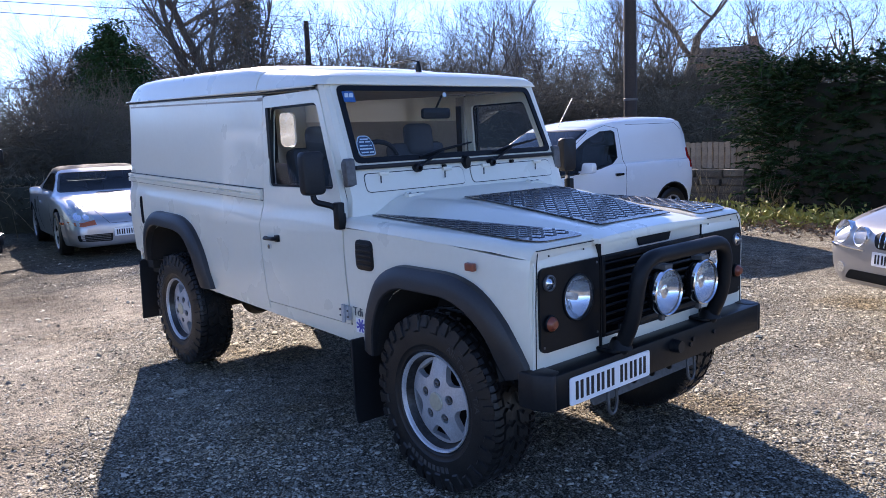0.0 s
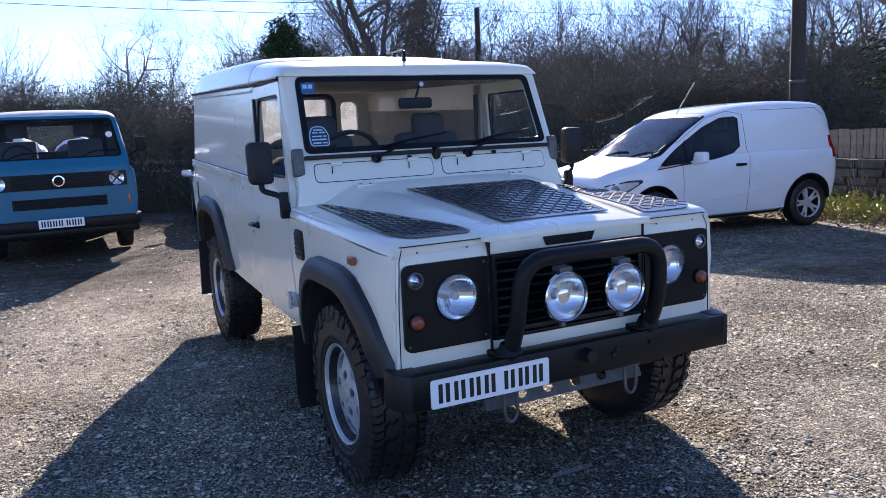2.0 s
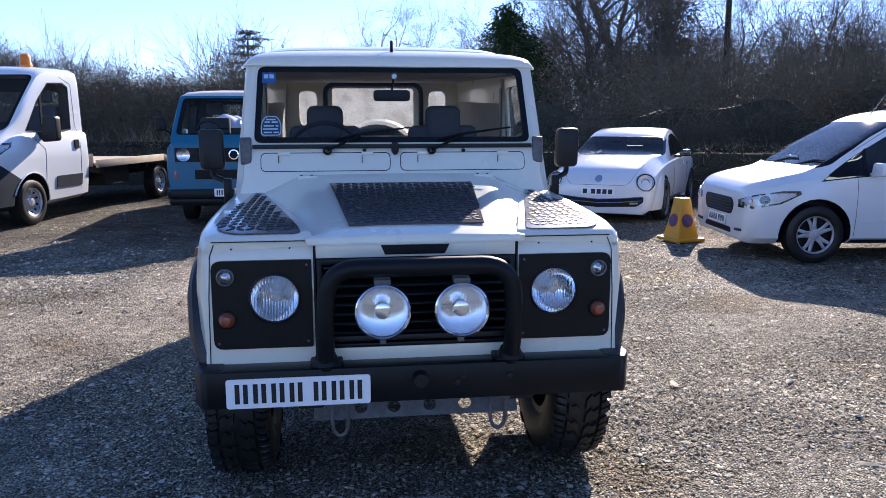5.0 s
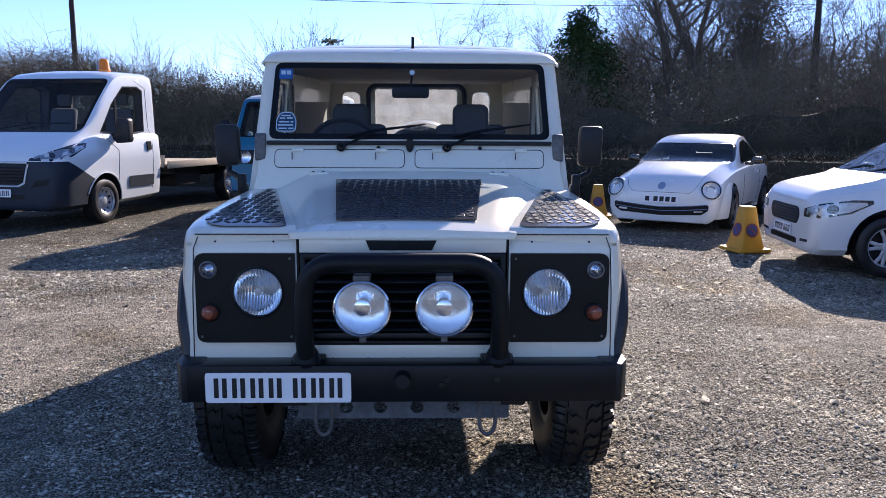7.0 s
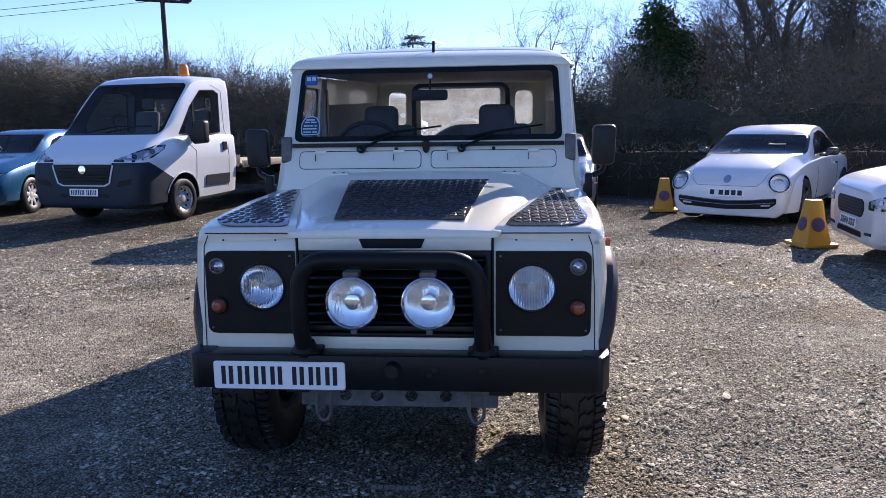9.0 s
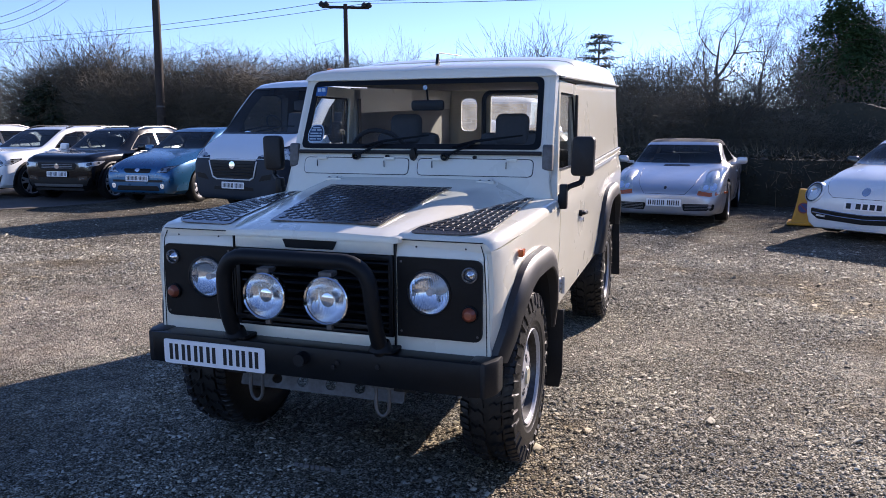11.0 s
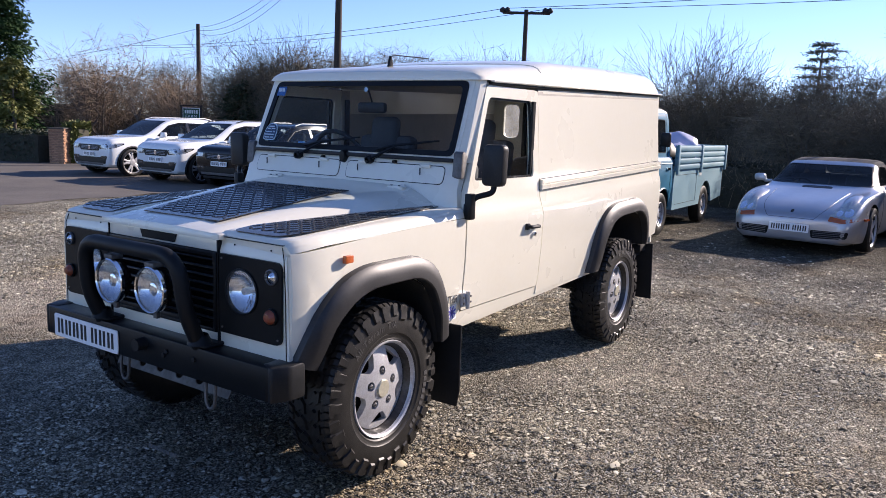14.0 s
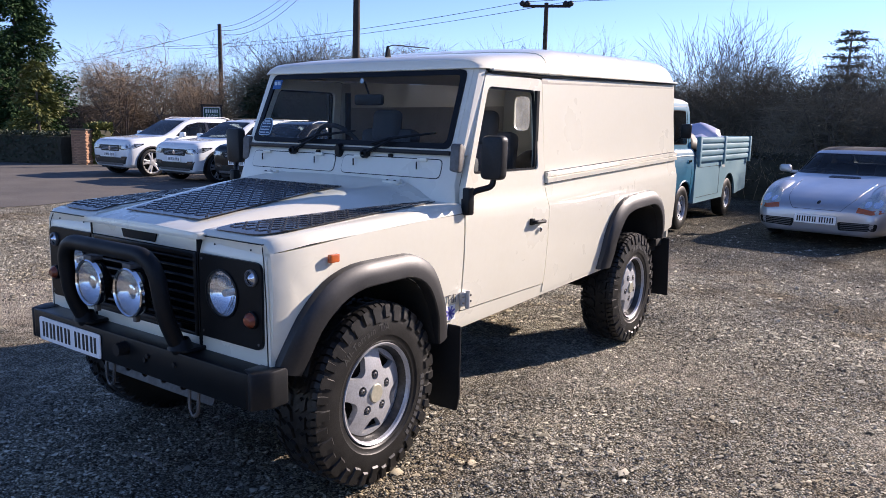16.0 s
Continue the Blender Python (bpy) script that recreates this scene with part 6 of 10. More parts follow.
def round_car():
    root = thing("rounded_hatchback", pose(6.76, 11.24, 0, 0, 0, -32.5), "white rounded retro hatchback with chrome-trimmed bumper on gravel", "car")
    rows = ((-0.88, 0.66, 0.19, 0.52, 0.44, 0.57), (-0.845, 0.78, 0.145, 0.60, 0.53, 0.67), (-0.68, 0.83, 0.15, 0.70, 0.56, 0.81), (-0.3, 0.85, 0.19, 0.79, 0.60, 0.93), (0.15, 0.86, 0.19, 0.86, 0.62, 1.0), (0.45, 0.87, 0.19, 0.89, 0.74, 1.03), (0.80, 0.88, 0.19, 0.91, 0.70, 1.21), (1.15, 0.89, 0.19, 0.93, 0.65, 1.37), (1.55, 0.89, 0.19, 0.93, 0.63, 1.435), (2.05, 0.89, 0.19, 0.93, 0.61, 1.41), (2.6, 0.89, 0.20, 0.92, 0.54, 1.29), (3.0, 0.86, 0.22, 0.86, 0.50, 1.06), (3.3, 0.76, 0.28, 0.74, 0.42, 0.82), (3.40, 0.60, 0.36, 0.62, 0.35, 0.66))
    sh = Shell(root, rows, M_WHITE2, label="white rounded body")
    win = [(0.78, 0.965), (1.9, 0.985), (2.45, 1.02), (2.35, 1.16), (2.0, 1.29), (1.6, 1.35), (1.25, 1.31), (1.0, 1.18)]
    front = rounded([(-0.76, 0.995), (0.76, 0.995), (0.655, 1.29), (-0.655, 1.29)], 0.07)
    rear = rounded([(-0.45, 1.08), (0.45, 1.08), (0.42, 1.30), (-0.42, 1.30)], 0.06)
    arch = [(0, 0.33, 0.375, 0.60), (2.537, 0.33, 0.375, 0.60)]
    for y in (0, 2.537):
        for s in (1, -1):
            bm = bmesh.new()
            bmesh.ops.create_uvsphere(bm, u_segments=32, v_segments=18, radius=1.0)
            moved(bm, Matrix.Translation((s * 0.68, y - (0.08 if y == 0 else -0.04), 0.40)) @ Matrix.Diagonal((0.245, 0.72 if y == 0 else 0.62, 0.44 if y == 0 else 0.48, 1)))
            f = part("fender", bm, M_WHITE2, root, "bulging white fender")
            cut(f, prism(circle(y, 0.33, 0.375, 28), 0.5, 1.4, "x") if s > 0 else prism(circle(y, 0.33, 0.375, 28), -1.4, -0.5, "x"), box(-1.4, 1.4, y - 1, y + 1, -0.2, 0.2))
    finish_car(sh, arch, [win], front, rear, (0.66, 0.75, 2.5, 0.55, 1.27, 0.55))
    for s in (1, -1):
        at = Matrix.Translation((s * 0.695, -0.775, 0.618)) @ pose(0, 0, 0, -24, 0, s * 22) @ Matrix.Diagonal((1.12, 1.0, 1.12, 1))
        hl = part("headlamp", moved(lathe([(0.0, 0.0), (-0.02, 0.08), (-0.040, 0.112), (-0.052, 0.126), (-0.048, 0.133)], 32, "y"), at), M_LAMPRING, root, "round headlamp with a dark ring")
        part("lamp_ring", moved(lathe([(-0.040, 0.112), (-0.050, 0.108), (-0.053, 0.120), (-0.050, 0.126)], 32, "y"), at), M_BLACKGLOSS, hl)
        part("lamp_sleeve", moved(lathe([(-0.048, 0.131), (-0.040, 0.140), (0.0, 0.148), (0.14, 0.152)], 32, "y"), at), M_WHITE2, root)
        part("lens", moved(lathe([(-0.050, 0.128), (-0.068, 0.085), (-0.074, 0.0)], 28, "y"), at), M_CLEAR, hl)
        part("lamp_bowl", moved(lathe([(-0.046, 0.060), (-0.050, 0.054), (-0.02, 0.03), (-0.015, 0.0)], 20, "y"), at), M_REFLECTOR, hl)
        sh.lay("fog_lamp", [(s * a, b) for a, b in ((0.50, 0.305), (0.62, 0.315), (0.62, 0.340), (0.50, 0.330))], "front", M_LAMPRING, off=0.02)
    sh.lay("bumper_grille", rounded([(-0.70, 0.345), (-0.60, 0.275), (0, 0.245), (0.60, 0.275), (0.70, 0.345), (0.70, 0.425), (0, 0.365), (-0.70, 0.425)], 0.02), "front", M_BLACK, off=0.010, cuts=6, label="wide black bumper grille")
    for z in (0.312, 0.370):
        sh.line("chrome_strip", [(-0.68, z + 0.055), (-0.34, z + 0.018), (0, z), (0.34, z + 0.018), (0.68, z + 0.055)], "front", M_CHROME, 0.006, 0.014)
    sh.lay("round_badge", circle(0, 0.68, 0.055, 20), "front", M_CHROME, off=0.008, thick=0.01, label="plain chrome badge", cuts=1)
    sh.line("bonnet_seam", [(-0.60, 0.88), (-0.50, 0.66), (-0.42, 0.585), (0.42, 0.585), (0.50, 0.66), (0.60, 0.88)], "front")
    for v, s in (("left", 1), ("right", -1)):
        sh.line("door_seam", [(0.75, 0.30), (0.70, 0.9)], v)
        sh.line("door_seam", [(2.0, 0.9), (1.98, 0.5), (1.85, 0.30)], v)
        for i in range(3):
            sh.lay("side_stripe", [(0.65 + i * 0.32, 0.27), (0.93 + i * 0.32, 0.27), (0.95 + i * 0.32, 0.315), (0.67 + i * 0.32, 0.315)], v, M_BLACK, off=0.003, thick=0.004, cuts=1)
        sh.lay("door_handle", rounded([(1.75, 0.80), (1.92, 0.80), (1.92, 0.83), (1.75, 0.83)], 0.01), v, M_CHROME, off=0.02, cuts=1)
    car_mirror(sh, 0.90, 0.92, 0.96, M_BLACKGLOSS, 0.2, 0.12)
    number_plate(root, pose(0, -0.885, 0.485, -10), (5, -5, 5, -2, 5, -2, 5, -2, 5))
    part("plate_mount", box(-0.2, 0.2, -0.88, -0.75, 0.44, 0.53), M_WHITE2, root)
    four_wheels(root, 0.79, 2.537, 0.33, W=0.22, rim=0.24, spokes=5, material=M_ALLOYDARK)
    part("floor_pan", box(-0.6, 0.6, -0.5, 3.1, 0.18, 0.28), M_UNDER, root)
    cabin(sh, 0.37, 1.5, 0.52)
    return root


def roadster():
    root = thing("roadster", pose(3.74, 12.55, 0, 0, 0, -5) @ Matrix.Diagonal((1.03, 1.0, 1.04, 1)), "silver two-seat roadster with a black canvas hood up", "car")
    rows = ((-0.95, 0.58, 0.22, 0.40, 0.40, 0.44), (-0.90, 0.74, 0.16, 0.50, 0.52, 0.54), (-0.65, 0.82, 0.14, 0.63, 0.54, 0.65), (-0.3, 0.84, 0.14, 0.75, 0.52, 0.73), (0.1, 0.86, 0.14, 0.80, 0.55, 0.80), (0.50, 0.86, 0.14, 0.82, 0.68, 0.89), (0.85, 0.86, 0.14, 0.84, 0.65, 1.09), (1.15, 0.86, 0.14, 0.85, 0.62, 1.22), (1.6, 0.87, 0.14, 0.86, 0.61, 1.27), (2.0, 0.88, 0.14, 0.88, 0.60, 1.20), (2.4, 0.89, 0.15, 0.89, 0.58, 1.01), (2.9, 0.86, 0.20, 0.84, 0.55, 0.88), (3.25, 0.74, 0.28, 0.74, 0.45, 0.76), (3.37, 0.58, 0.34, 0.62, 0.35, 0.65))
    sh = Shell(root, rows, M_SILVER, label="silver body with round wings")
    win = [(0.78, 0.89), (1.72, 0.91), (1.80, 0.98), (1.60, 1.16), (1.25, 1.17), (1.0, 1.06)]
    front = rounded([(-0.73, 0.88), (0.73, 0.88), (0.61, 1.168), (-0.61, 1.168)], 0.05)
    rear = rounded([(-0.34, 0.99), (0.34, 0.99), (0.32, 1.15), (-0.32, 1.15)], 0.05)
    for s in (1, -1):
        bm = bmesh.new()
        bmesh.ops.create_uvsphere(bm, u_segments=28, v_segments=16, radius=1.0)
        moved(bm, Matrix.Translation((s * 0.64, -0.05, 0.40)) @ Matrix.Diagonal((0.235, 0.78, 0.40, 1)))
        sh.add_skin(bm.copy())
        f = part("front_wing", bm, M_SILVER, root, "rounded silver front wing")
        cut(f, prism(circle(0, 0.32, 0.36, 28), 0.5, 1.4, "x") if s > 0 else prism(circle(0, 0.32, 0.36, 28), -1.4, -0.5, "x"), box(-1.4, 1.4, -2, 2, -0.2, 0.16))
    finish_car(sh, [(0, 0.32, 0.36, 0.60), (2.415, 0.32, 0.36, 0.60)], [win], front, rear, (0.66, 0.72, 2.2, 0.5, 1.15, 0.50))
    split_part(sh.body, lambda c: c.z > 0.93 and c.y > 1.13 and (abs(c.x) < 0.70), "canvas_hood", M_SOFTTOP, "black canvas hood")
    for s in (1, -1):
        shape = [(s * x, z) for x, z in rounded([(0.47, 0.465), (0.66, 0.445), (0.81, 0.475), (0.845, 0.57), (0.80, 0.68), (0.69, 0.735), (0.575, 0.70), (0.50, 0.58)], 0.03)]
        hl = sh.lay("headlamp", shape, "front", M_LAMPPALE, off=0.004, thick=0.03, label="teardrop headlamp with an amber edge", cuts=5)
        sh.lay("amber_segment", [(s * x, z) for x, z in ((0.478, 0.470), (0.66, 0.450), (0.80, 0.478), (0.815, 0.52), (0.66, 0.505), (0.495, 0.535))], "front", M_AMBER, hl, off=0.007, thick=0.006, cuts=4)
        for dx, dz, r in ((0.03, 0.0, 0.052), (-0.075, -0.01, 0.038)):
            sh.lay("lamp_bowl", circle(s * (0.665 + dx), 0.585 + dz, r, 16), "front", M_REFLECTOR, hl, off=0.007, thick=0.006, cuts=2)
        sh.lay("lens", shape, "front", M_CLEAR, hl, off=0.012, thick=None, cuts=5)
        sh.lay("bumper_intake", rounded([(s * 0.29, 0.225), (s * 0.72, 0.245), (s * 0.74, 0.34), (s * 0.27, 0.335)] if s > 0 else [(s * 0.27, 0.335), (s * 0.74, 0.34), (s * 0.72, 0.245), (s * 0.29, 0.225)], 0.03), "front", M_BLACK, off=0.004, label="slatted bumper intake")
        for z in (0.248, 0.272, 0.296, 0.318):
            sh.line("intake_slat", [(s * 0.31, z), (s * 0.69, z + 0.01)], "front", M_ALLOYDARK, 0.004, 0.008)
    for v, s in (("left", 1), ("right", -1)):
        sh.lay("side_marker", rounded([(-0.52, 0.475), (-0.38, 0.475), (-0.38, 0.505), (-0.52, 0.505)], 0.01), v, M_AMBER, off=0.03, thick=0.035, cuts=1)
        sh.line("door_seam", [(0.62, 0.25), (0.60, 0.82)], v)
        sh.line("door_seam", [(1.75, 0.84), (1.74, 0.5), (1.55, 0.26)], v)
        sh.lay("side_scoop", rounded([(1.92, 0.52), (2.05, 0.52), (2.08, 0.74), (1.98, 0.74)], 0.02), v, M_BLACK, off=0.004, cuts=1)
        sh.lay("door_handle", rounded([(1.45, 0.70), (1.62, 0.70), (1.62, 0.735), (1.45, 0.735)], 0.014), v, M_SILVER, off=0.022, cuts=1)
    sh.line("bonnet_seam", [(-0.50, 0.80), (-0.42, 0.62), (-0.30, 0.475), (0.30, 0.475), (0.42, 0.62), (0.50, 0.80)], "front")
    sh.lay("cowl_vent", rounded([(-0.22, 0.30), (0.22, 0.30), (0.20, 0.40), (-0.20, 0.40)], 0.04), "top", M_BLACK, off=0.004)
    sh.lay("small_badge", circle(0, 0.565, 0.022, 12), "front", M_DASH, off=0.006, cuts=0)
    car_mirror(sh, 0.88, 0.80, 0.86, M_SILVER, 0.19, 0.12)
    number_plate(root, pose(0, -0.975, 0.345, -4))
    part("plate_mount", box(-0.24, 0.24, -0.97, -0.80, 0.285, 0.385), M_SILVER, root)
    four_wheels(root, 0.775, 2.415, 0.315, W=0.21, rim=0.225, spokes=5)
    part("floor_pan", box(-0.6, 0.6, -0.6, 3.1, 0.13, 0.22), M_UNDER, root)
    cabin(sh, 0.35, 1.45, 0.36)
    return root


def saloon():
    root = thing("saloon_car", pose(7.15, 1.75, 0, 0, 0, -115), "warm silver saloon with four round headlamps on gravel", "car")
    rows = ((-0.94, 0.62, 0.26, 0.50, 0.42, 0.55), (-0.88, 0.76, 0.20, 0.62, 0.58, 0.69), (-0.55, 0.84, 0.18, 0.74, 0.54, 0.82), (-0.1, 0.87, 0.18, 0.83, 0.58, 0.90), (0.4, 0.88, 0.18, 0.88, 0.62, 0.96), (0.75, 0.89, 0.18, 0.91, 0.62, 1.07), (1.3, 0.89, 0.18, 0.92, 0.58, 1.34), (1.8, 0.89, 0.18, 0.93, 0.57, 1.39), (2.4, 0.89, 0.18, 0.94, 0.56, 1.35), (2.9, 0.88, 0.18, 0.94, 0.58, 1.15), (3.2, 0.87, 0.20, 0.93, 0.60, 1.0), (3.6, 0.82, 0.25, 0.90, 0.55, 0.95), (3.77, 0.70, 0.35, 0.80, 0.45, 0.85))
    sh = Shell(root, rows, M_CHAMPAGNE, label="silver saloon body")
    win = [(0.95, 0.97), (2.9, 1.0), (2.6, 1.20), (2.2, 1.28), (1.6, 1.28), (1.3, 1.20)]
    front = rounded([(-0.66, 0.99), (0.66, 0.99), (0.56, 1.29), (-0.56, 1.29)], 0.05)
    finish_car(sh, [(0, 0.32, 0.365, 0.60), (2.71, 0.32, 0.365, 0.60)], [win], front, None, (0.66, 0.9, 2.7, 0.5, 1.27, 0.5))
    for s in (1, -1):
        for x, z, r in ((0.40, 0.61, 0.075), (0.615, 0.63, 0.09)):
            at = Matrix.Translation(sh.on(s * x, z, "front", 0.0)) @ pose(0, 0, 0, -14, 0, s * 10)
            hl = part("headlamp", moved(lathe([(0.05, 0.0), (0.02, r * 0.85), (-0.012, r), (-0.014, r * 1.06), (0.05, r * 1.1)], 24, "y"), at), M_REFLECTOR, root, "round headlamp")
            part("lens", moved(lathe([(-0.010, r), (-0.03, r * 0.6), (-0.036, 0.0)], 24, "y"), at), M_CLEAR, hl)
            sh.lay("bonnet_ridge", [(s * x - 0.03, -0.62), (s * x + 0.03, -0.62), (s * x + 0.02, 0.35), (s * x - 0.02, 0.35)], "top", M_CHAMPAGNE, off=0.012, thick=0.02, cuts=4)
        sh.lay("fog_lamp", circle(s * 0.60, 0.335, 0.045, 16), "front", M_REFLECTOR, off=0.006, cuts=1)
        sh.line("bumper_strip", [(s * 0.35, 0.50), (s * 0.72, 0.52)], "front", M_CHROME, 0.010, 0.008)
    g = sh.lay("grille", rounded([(-0.24, 0.53), (0.24, 0.53), (0.27, 0.64), (0.18, 0.68), (-0.18, 0.68), (-0.27, 0.64)], 0.05), "front", M_BLACK, off=0.008, label="oval chrome-edged grille")
    for i in range(9):
        u = -0.20 + i * 0.05
        sh.line("grille_bar", [(u, 0.545), (u, 0.665)], "front", M_CHROME, 0.005, 0.012, g)
    sh.lay("lower_intake", rounded([(-0.55, 0.25), (0.55, 0.25), (0.50, 0.33), (-0.50, 0.33)], 0.03), "front", M_BLACK, off=0.004)
    number_plate(root, pose(0, -0.955, 0.45, -4))
    part("plate_mount", box(-0.24, 0.24, -0.95, -0.80, 0.40, 0.50), M_CHAMPAGNE, root)
    car_mirror(sh, 0.90, 0.98, 0.95, M_CHAMPAGNE)
    four_wheels(root, 0.775, 2.71, 0.31, W=0.2, rim=0.2, spokes=7)
    part("floor_pan", box(-0.6, 0.6, -0.6, 3.4, 0.16, 0.26), M_UNDER, root)
    return root


def suv(m, paint, label, scale=(1, 1, 1), trim=True, spokes=5, rail=None, tint=None):
    """A parked family SUV, seen at its nose and flank."""
    root = thing("suv", m, label, "car", "parked SUVs")
    rows = ((-0.69, 0.74, 0.36, 0.74, 0.55, 0.82), (-0.66, 0.84, 0.28, 0.87, 0.67, 0.94), (-0.52, 0.895, 0.24, 0.965, 0.73, 1.02), (-0.1, 0.91, 0.24, 1.01, 0.76, 1.07), (0.4, 0.92, 0.24, 1.03, 0.76, 1.10), (0.65, 0.91, 0.24, 1.03, 0.70, 1.20), (1.15, 0.91, 0.24, 1.05, 0.67, 1.50), (1.5, 0.92, 0.24, 1.06, 0.67, 1.60), (2.2, 0.92, 0.24, 1.07, 0.67, 1.64), (2.9, 0.91, 0.26, 1.09, 0.64, 1.58), (3.3, 0.88, 0.30, 1.08, 0.56, 1.38), (3.55, 0.80, 0.40, 1.0, 0.50, 1.10), (3.6, 0.70, 0.50, 0.85, 0.45, 0.95))
    rows = tuple((y * scale[1], w * scale[0], zl, zb * scale[2], wt * scale[0], zt * scale[2]) for y, w, zl, zb, wt, zt in rows)
    k, q, wb = scale[2], scale[1], 2.65 * scale[1]
    sh = Shell(root, rows, paint)
    win = [(0.80 * q, 1.10 * k), (1.95 * q, 1.12 * k), (3.05 * q, 1.17 * k), (3.0 * q, 1.36 * k), (2.6 * q, 1.49 * k), (1.6 * q, 1.50 * k), (1.25 * q, 1.42 * k)]
    front = rounded([(-0.66, 1.13 * k), (0.66, 1.13 * k), (0.58, 1.545 * k), (-0.58, 1.545 * k)], 0.05)
    finish_car(sh, [(0, 0.36, 0.42, 0.60), (wb, 0.36, 0.42, 0.60)], [win], front, None, (0.64, 0.9 * q, 2.9 * q, 0.7, 1.54 * k, 0.52))
    sh.lay("window_pillar", [(1.83 * q, 1.10 * k), (1.93 * q, 1.10 * k), (1.90 * q, 1.50 * k), (1.82 * q, 1.50 * k)], "left", M_BLACKGLOSS, off=0.004)
    g = sh.lay("grille", rounded([(-0.42, 0.69 * k), (0.42, 0.69 * k), (0.50, 0.80 * k), (0.46, 0.855 * k), (-0.46, 0.855 * k), (-0.50, 0.80 * k)], 0.02), "front", M_BLACK, off=0.006, cuts=5, label="dark grille")
    for i in range(3):
        sh.line("grille_bar", [(-0.39, (0.735 + i * 0.035) * k), (0.39, (0.735 + i * 0.035) * k)], "front", M_ALLOY, 0.005, 0.01, g)
    sh.lay("round_badge", circle(0, 0.77 * k, 0.055, 18), "front", M_CHROME, off=0.016, thick=0.012, cuts=1)
    for s in (1, -1):
        lamp(sh, "headlamp", [(0.34, 0.735 * k), (0.54, 0.735 * k), (0.78, 0.785 * k), (0.95, 0.875 * k), (0.95, 0.905 * k), (0.78, 0.90 * k), (0.34, 0.855 * k)], "corner_left" if s > 0 else "corner_right", "slim dark swept headlamp")
        sh.lay("fog_lamp_bezel", [(s * a, b * k) for a, b in ((0.50, 0.46), (0.72, 0.48), (0.74, 0.56), (0.52, 0.55))], "front", M_BLACKGLOSS, off=0.006)
        sh.lay("fog_lamp", [(s * a, b * k) for a, b in ((0.54, 0.485), (0.66, 0.495), (0.67, 0.525), (0.55, 0.52))], "front", M_LAMPBASE, off=0.010)
    sh.lay("lower_intake", rounded([(-0.70, 0.345 * k), (0.70, 0.345 * k), (0.80, 0.56 * k), (0.62, 0.52 * k), (-0.62, 0.52 * k), (-0.80, 0.56 * k)], 0.02), "front", M_BLACK, off=0.005, cuts=4)
    sh.lay("skid_plate", rounded([(-0.60, 0.30), (0.60, 0.30), (0.62, 0.36), (-0.62, 0.36)], 0.02), "front", M_ALLOYDARK if trim else M_GREYPLASTIC, off=0.008, cuts=5)
    for v in ("left", "right"):
        sh.line("door_seam", [(0.72 * q, 0.35), (0.70 * q, 1.0 * k)], v)
        sh.line("door_seam", [(1.9 * q, 0.35), (1.92 * q, 1.05 * k)], v)
        sh.lay("sill_trim", [(0.45, 0.26), (wb - 0.45, 0.26), (wb - 0.45, 0.36), (0.45, 0.36)], v, M_TRIM, off=0.008, cuts=4)
        for y in (0, wb):
            sh.line("arch_trim", [(y + 0.435 * math.cos(a), 0.36 + 0.435 * math.sin(a)) for a in np.linspace(-0.15, math.pi + 0.15, 16)], v, M_TRIM, 0.026, 0.0)
        for y in (1.55, 2.6):
            sh.lay("door_handle", rounded([(y * q, 0.93 * k), ((y + 0.18) * q, 0.935 * k), ((y + 0.18) * q, 0.965 * k), (y * q, 0.965 * k)], 0.012), v, paint, off=0.025, thick=0.03, cuts=1)
    for s in (1, -1):
        part("roof_rail", tube([(s * 0.585, 1.40 * q, 1.575 * k), (s * 0.59, 1.65 * q, 1.635 * k), (s * 0.59, 2.6 * q, 1.640 * k), (s * 0.56, 3.0 * q, 1.56 * k)], 0.014, 6), rail or M_ALLOY, root)
    car_mirror(sh, 0.92, 0.82 * q, 1.07 * k, paint, 0.21, 0.15)
    number_plate(root, pose(0, -0.715 * q, 0.60 * k, -4))
    part("plate_mount", box(-0.24, 0.24, -0.71 * q, -0.55, 0.55 * k, 0.65 * k), paint, root)
    four_wheels(root, 0.80, wb, 0.375, W=0.23, rim=0.285, spokes=spokes, split=True)
    part("floor_pan", box(-0.6, 0.6, -0.6, 3.3 * q, 0.22, 0.32), M_UNDER, root)
    cabin(sh, 0.37, 1.6 * q, 0.68)
    return root


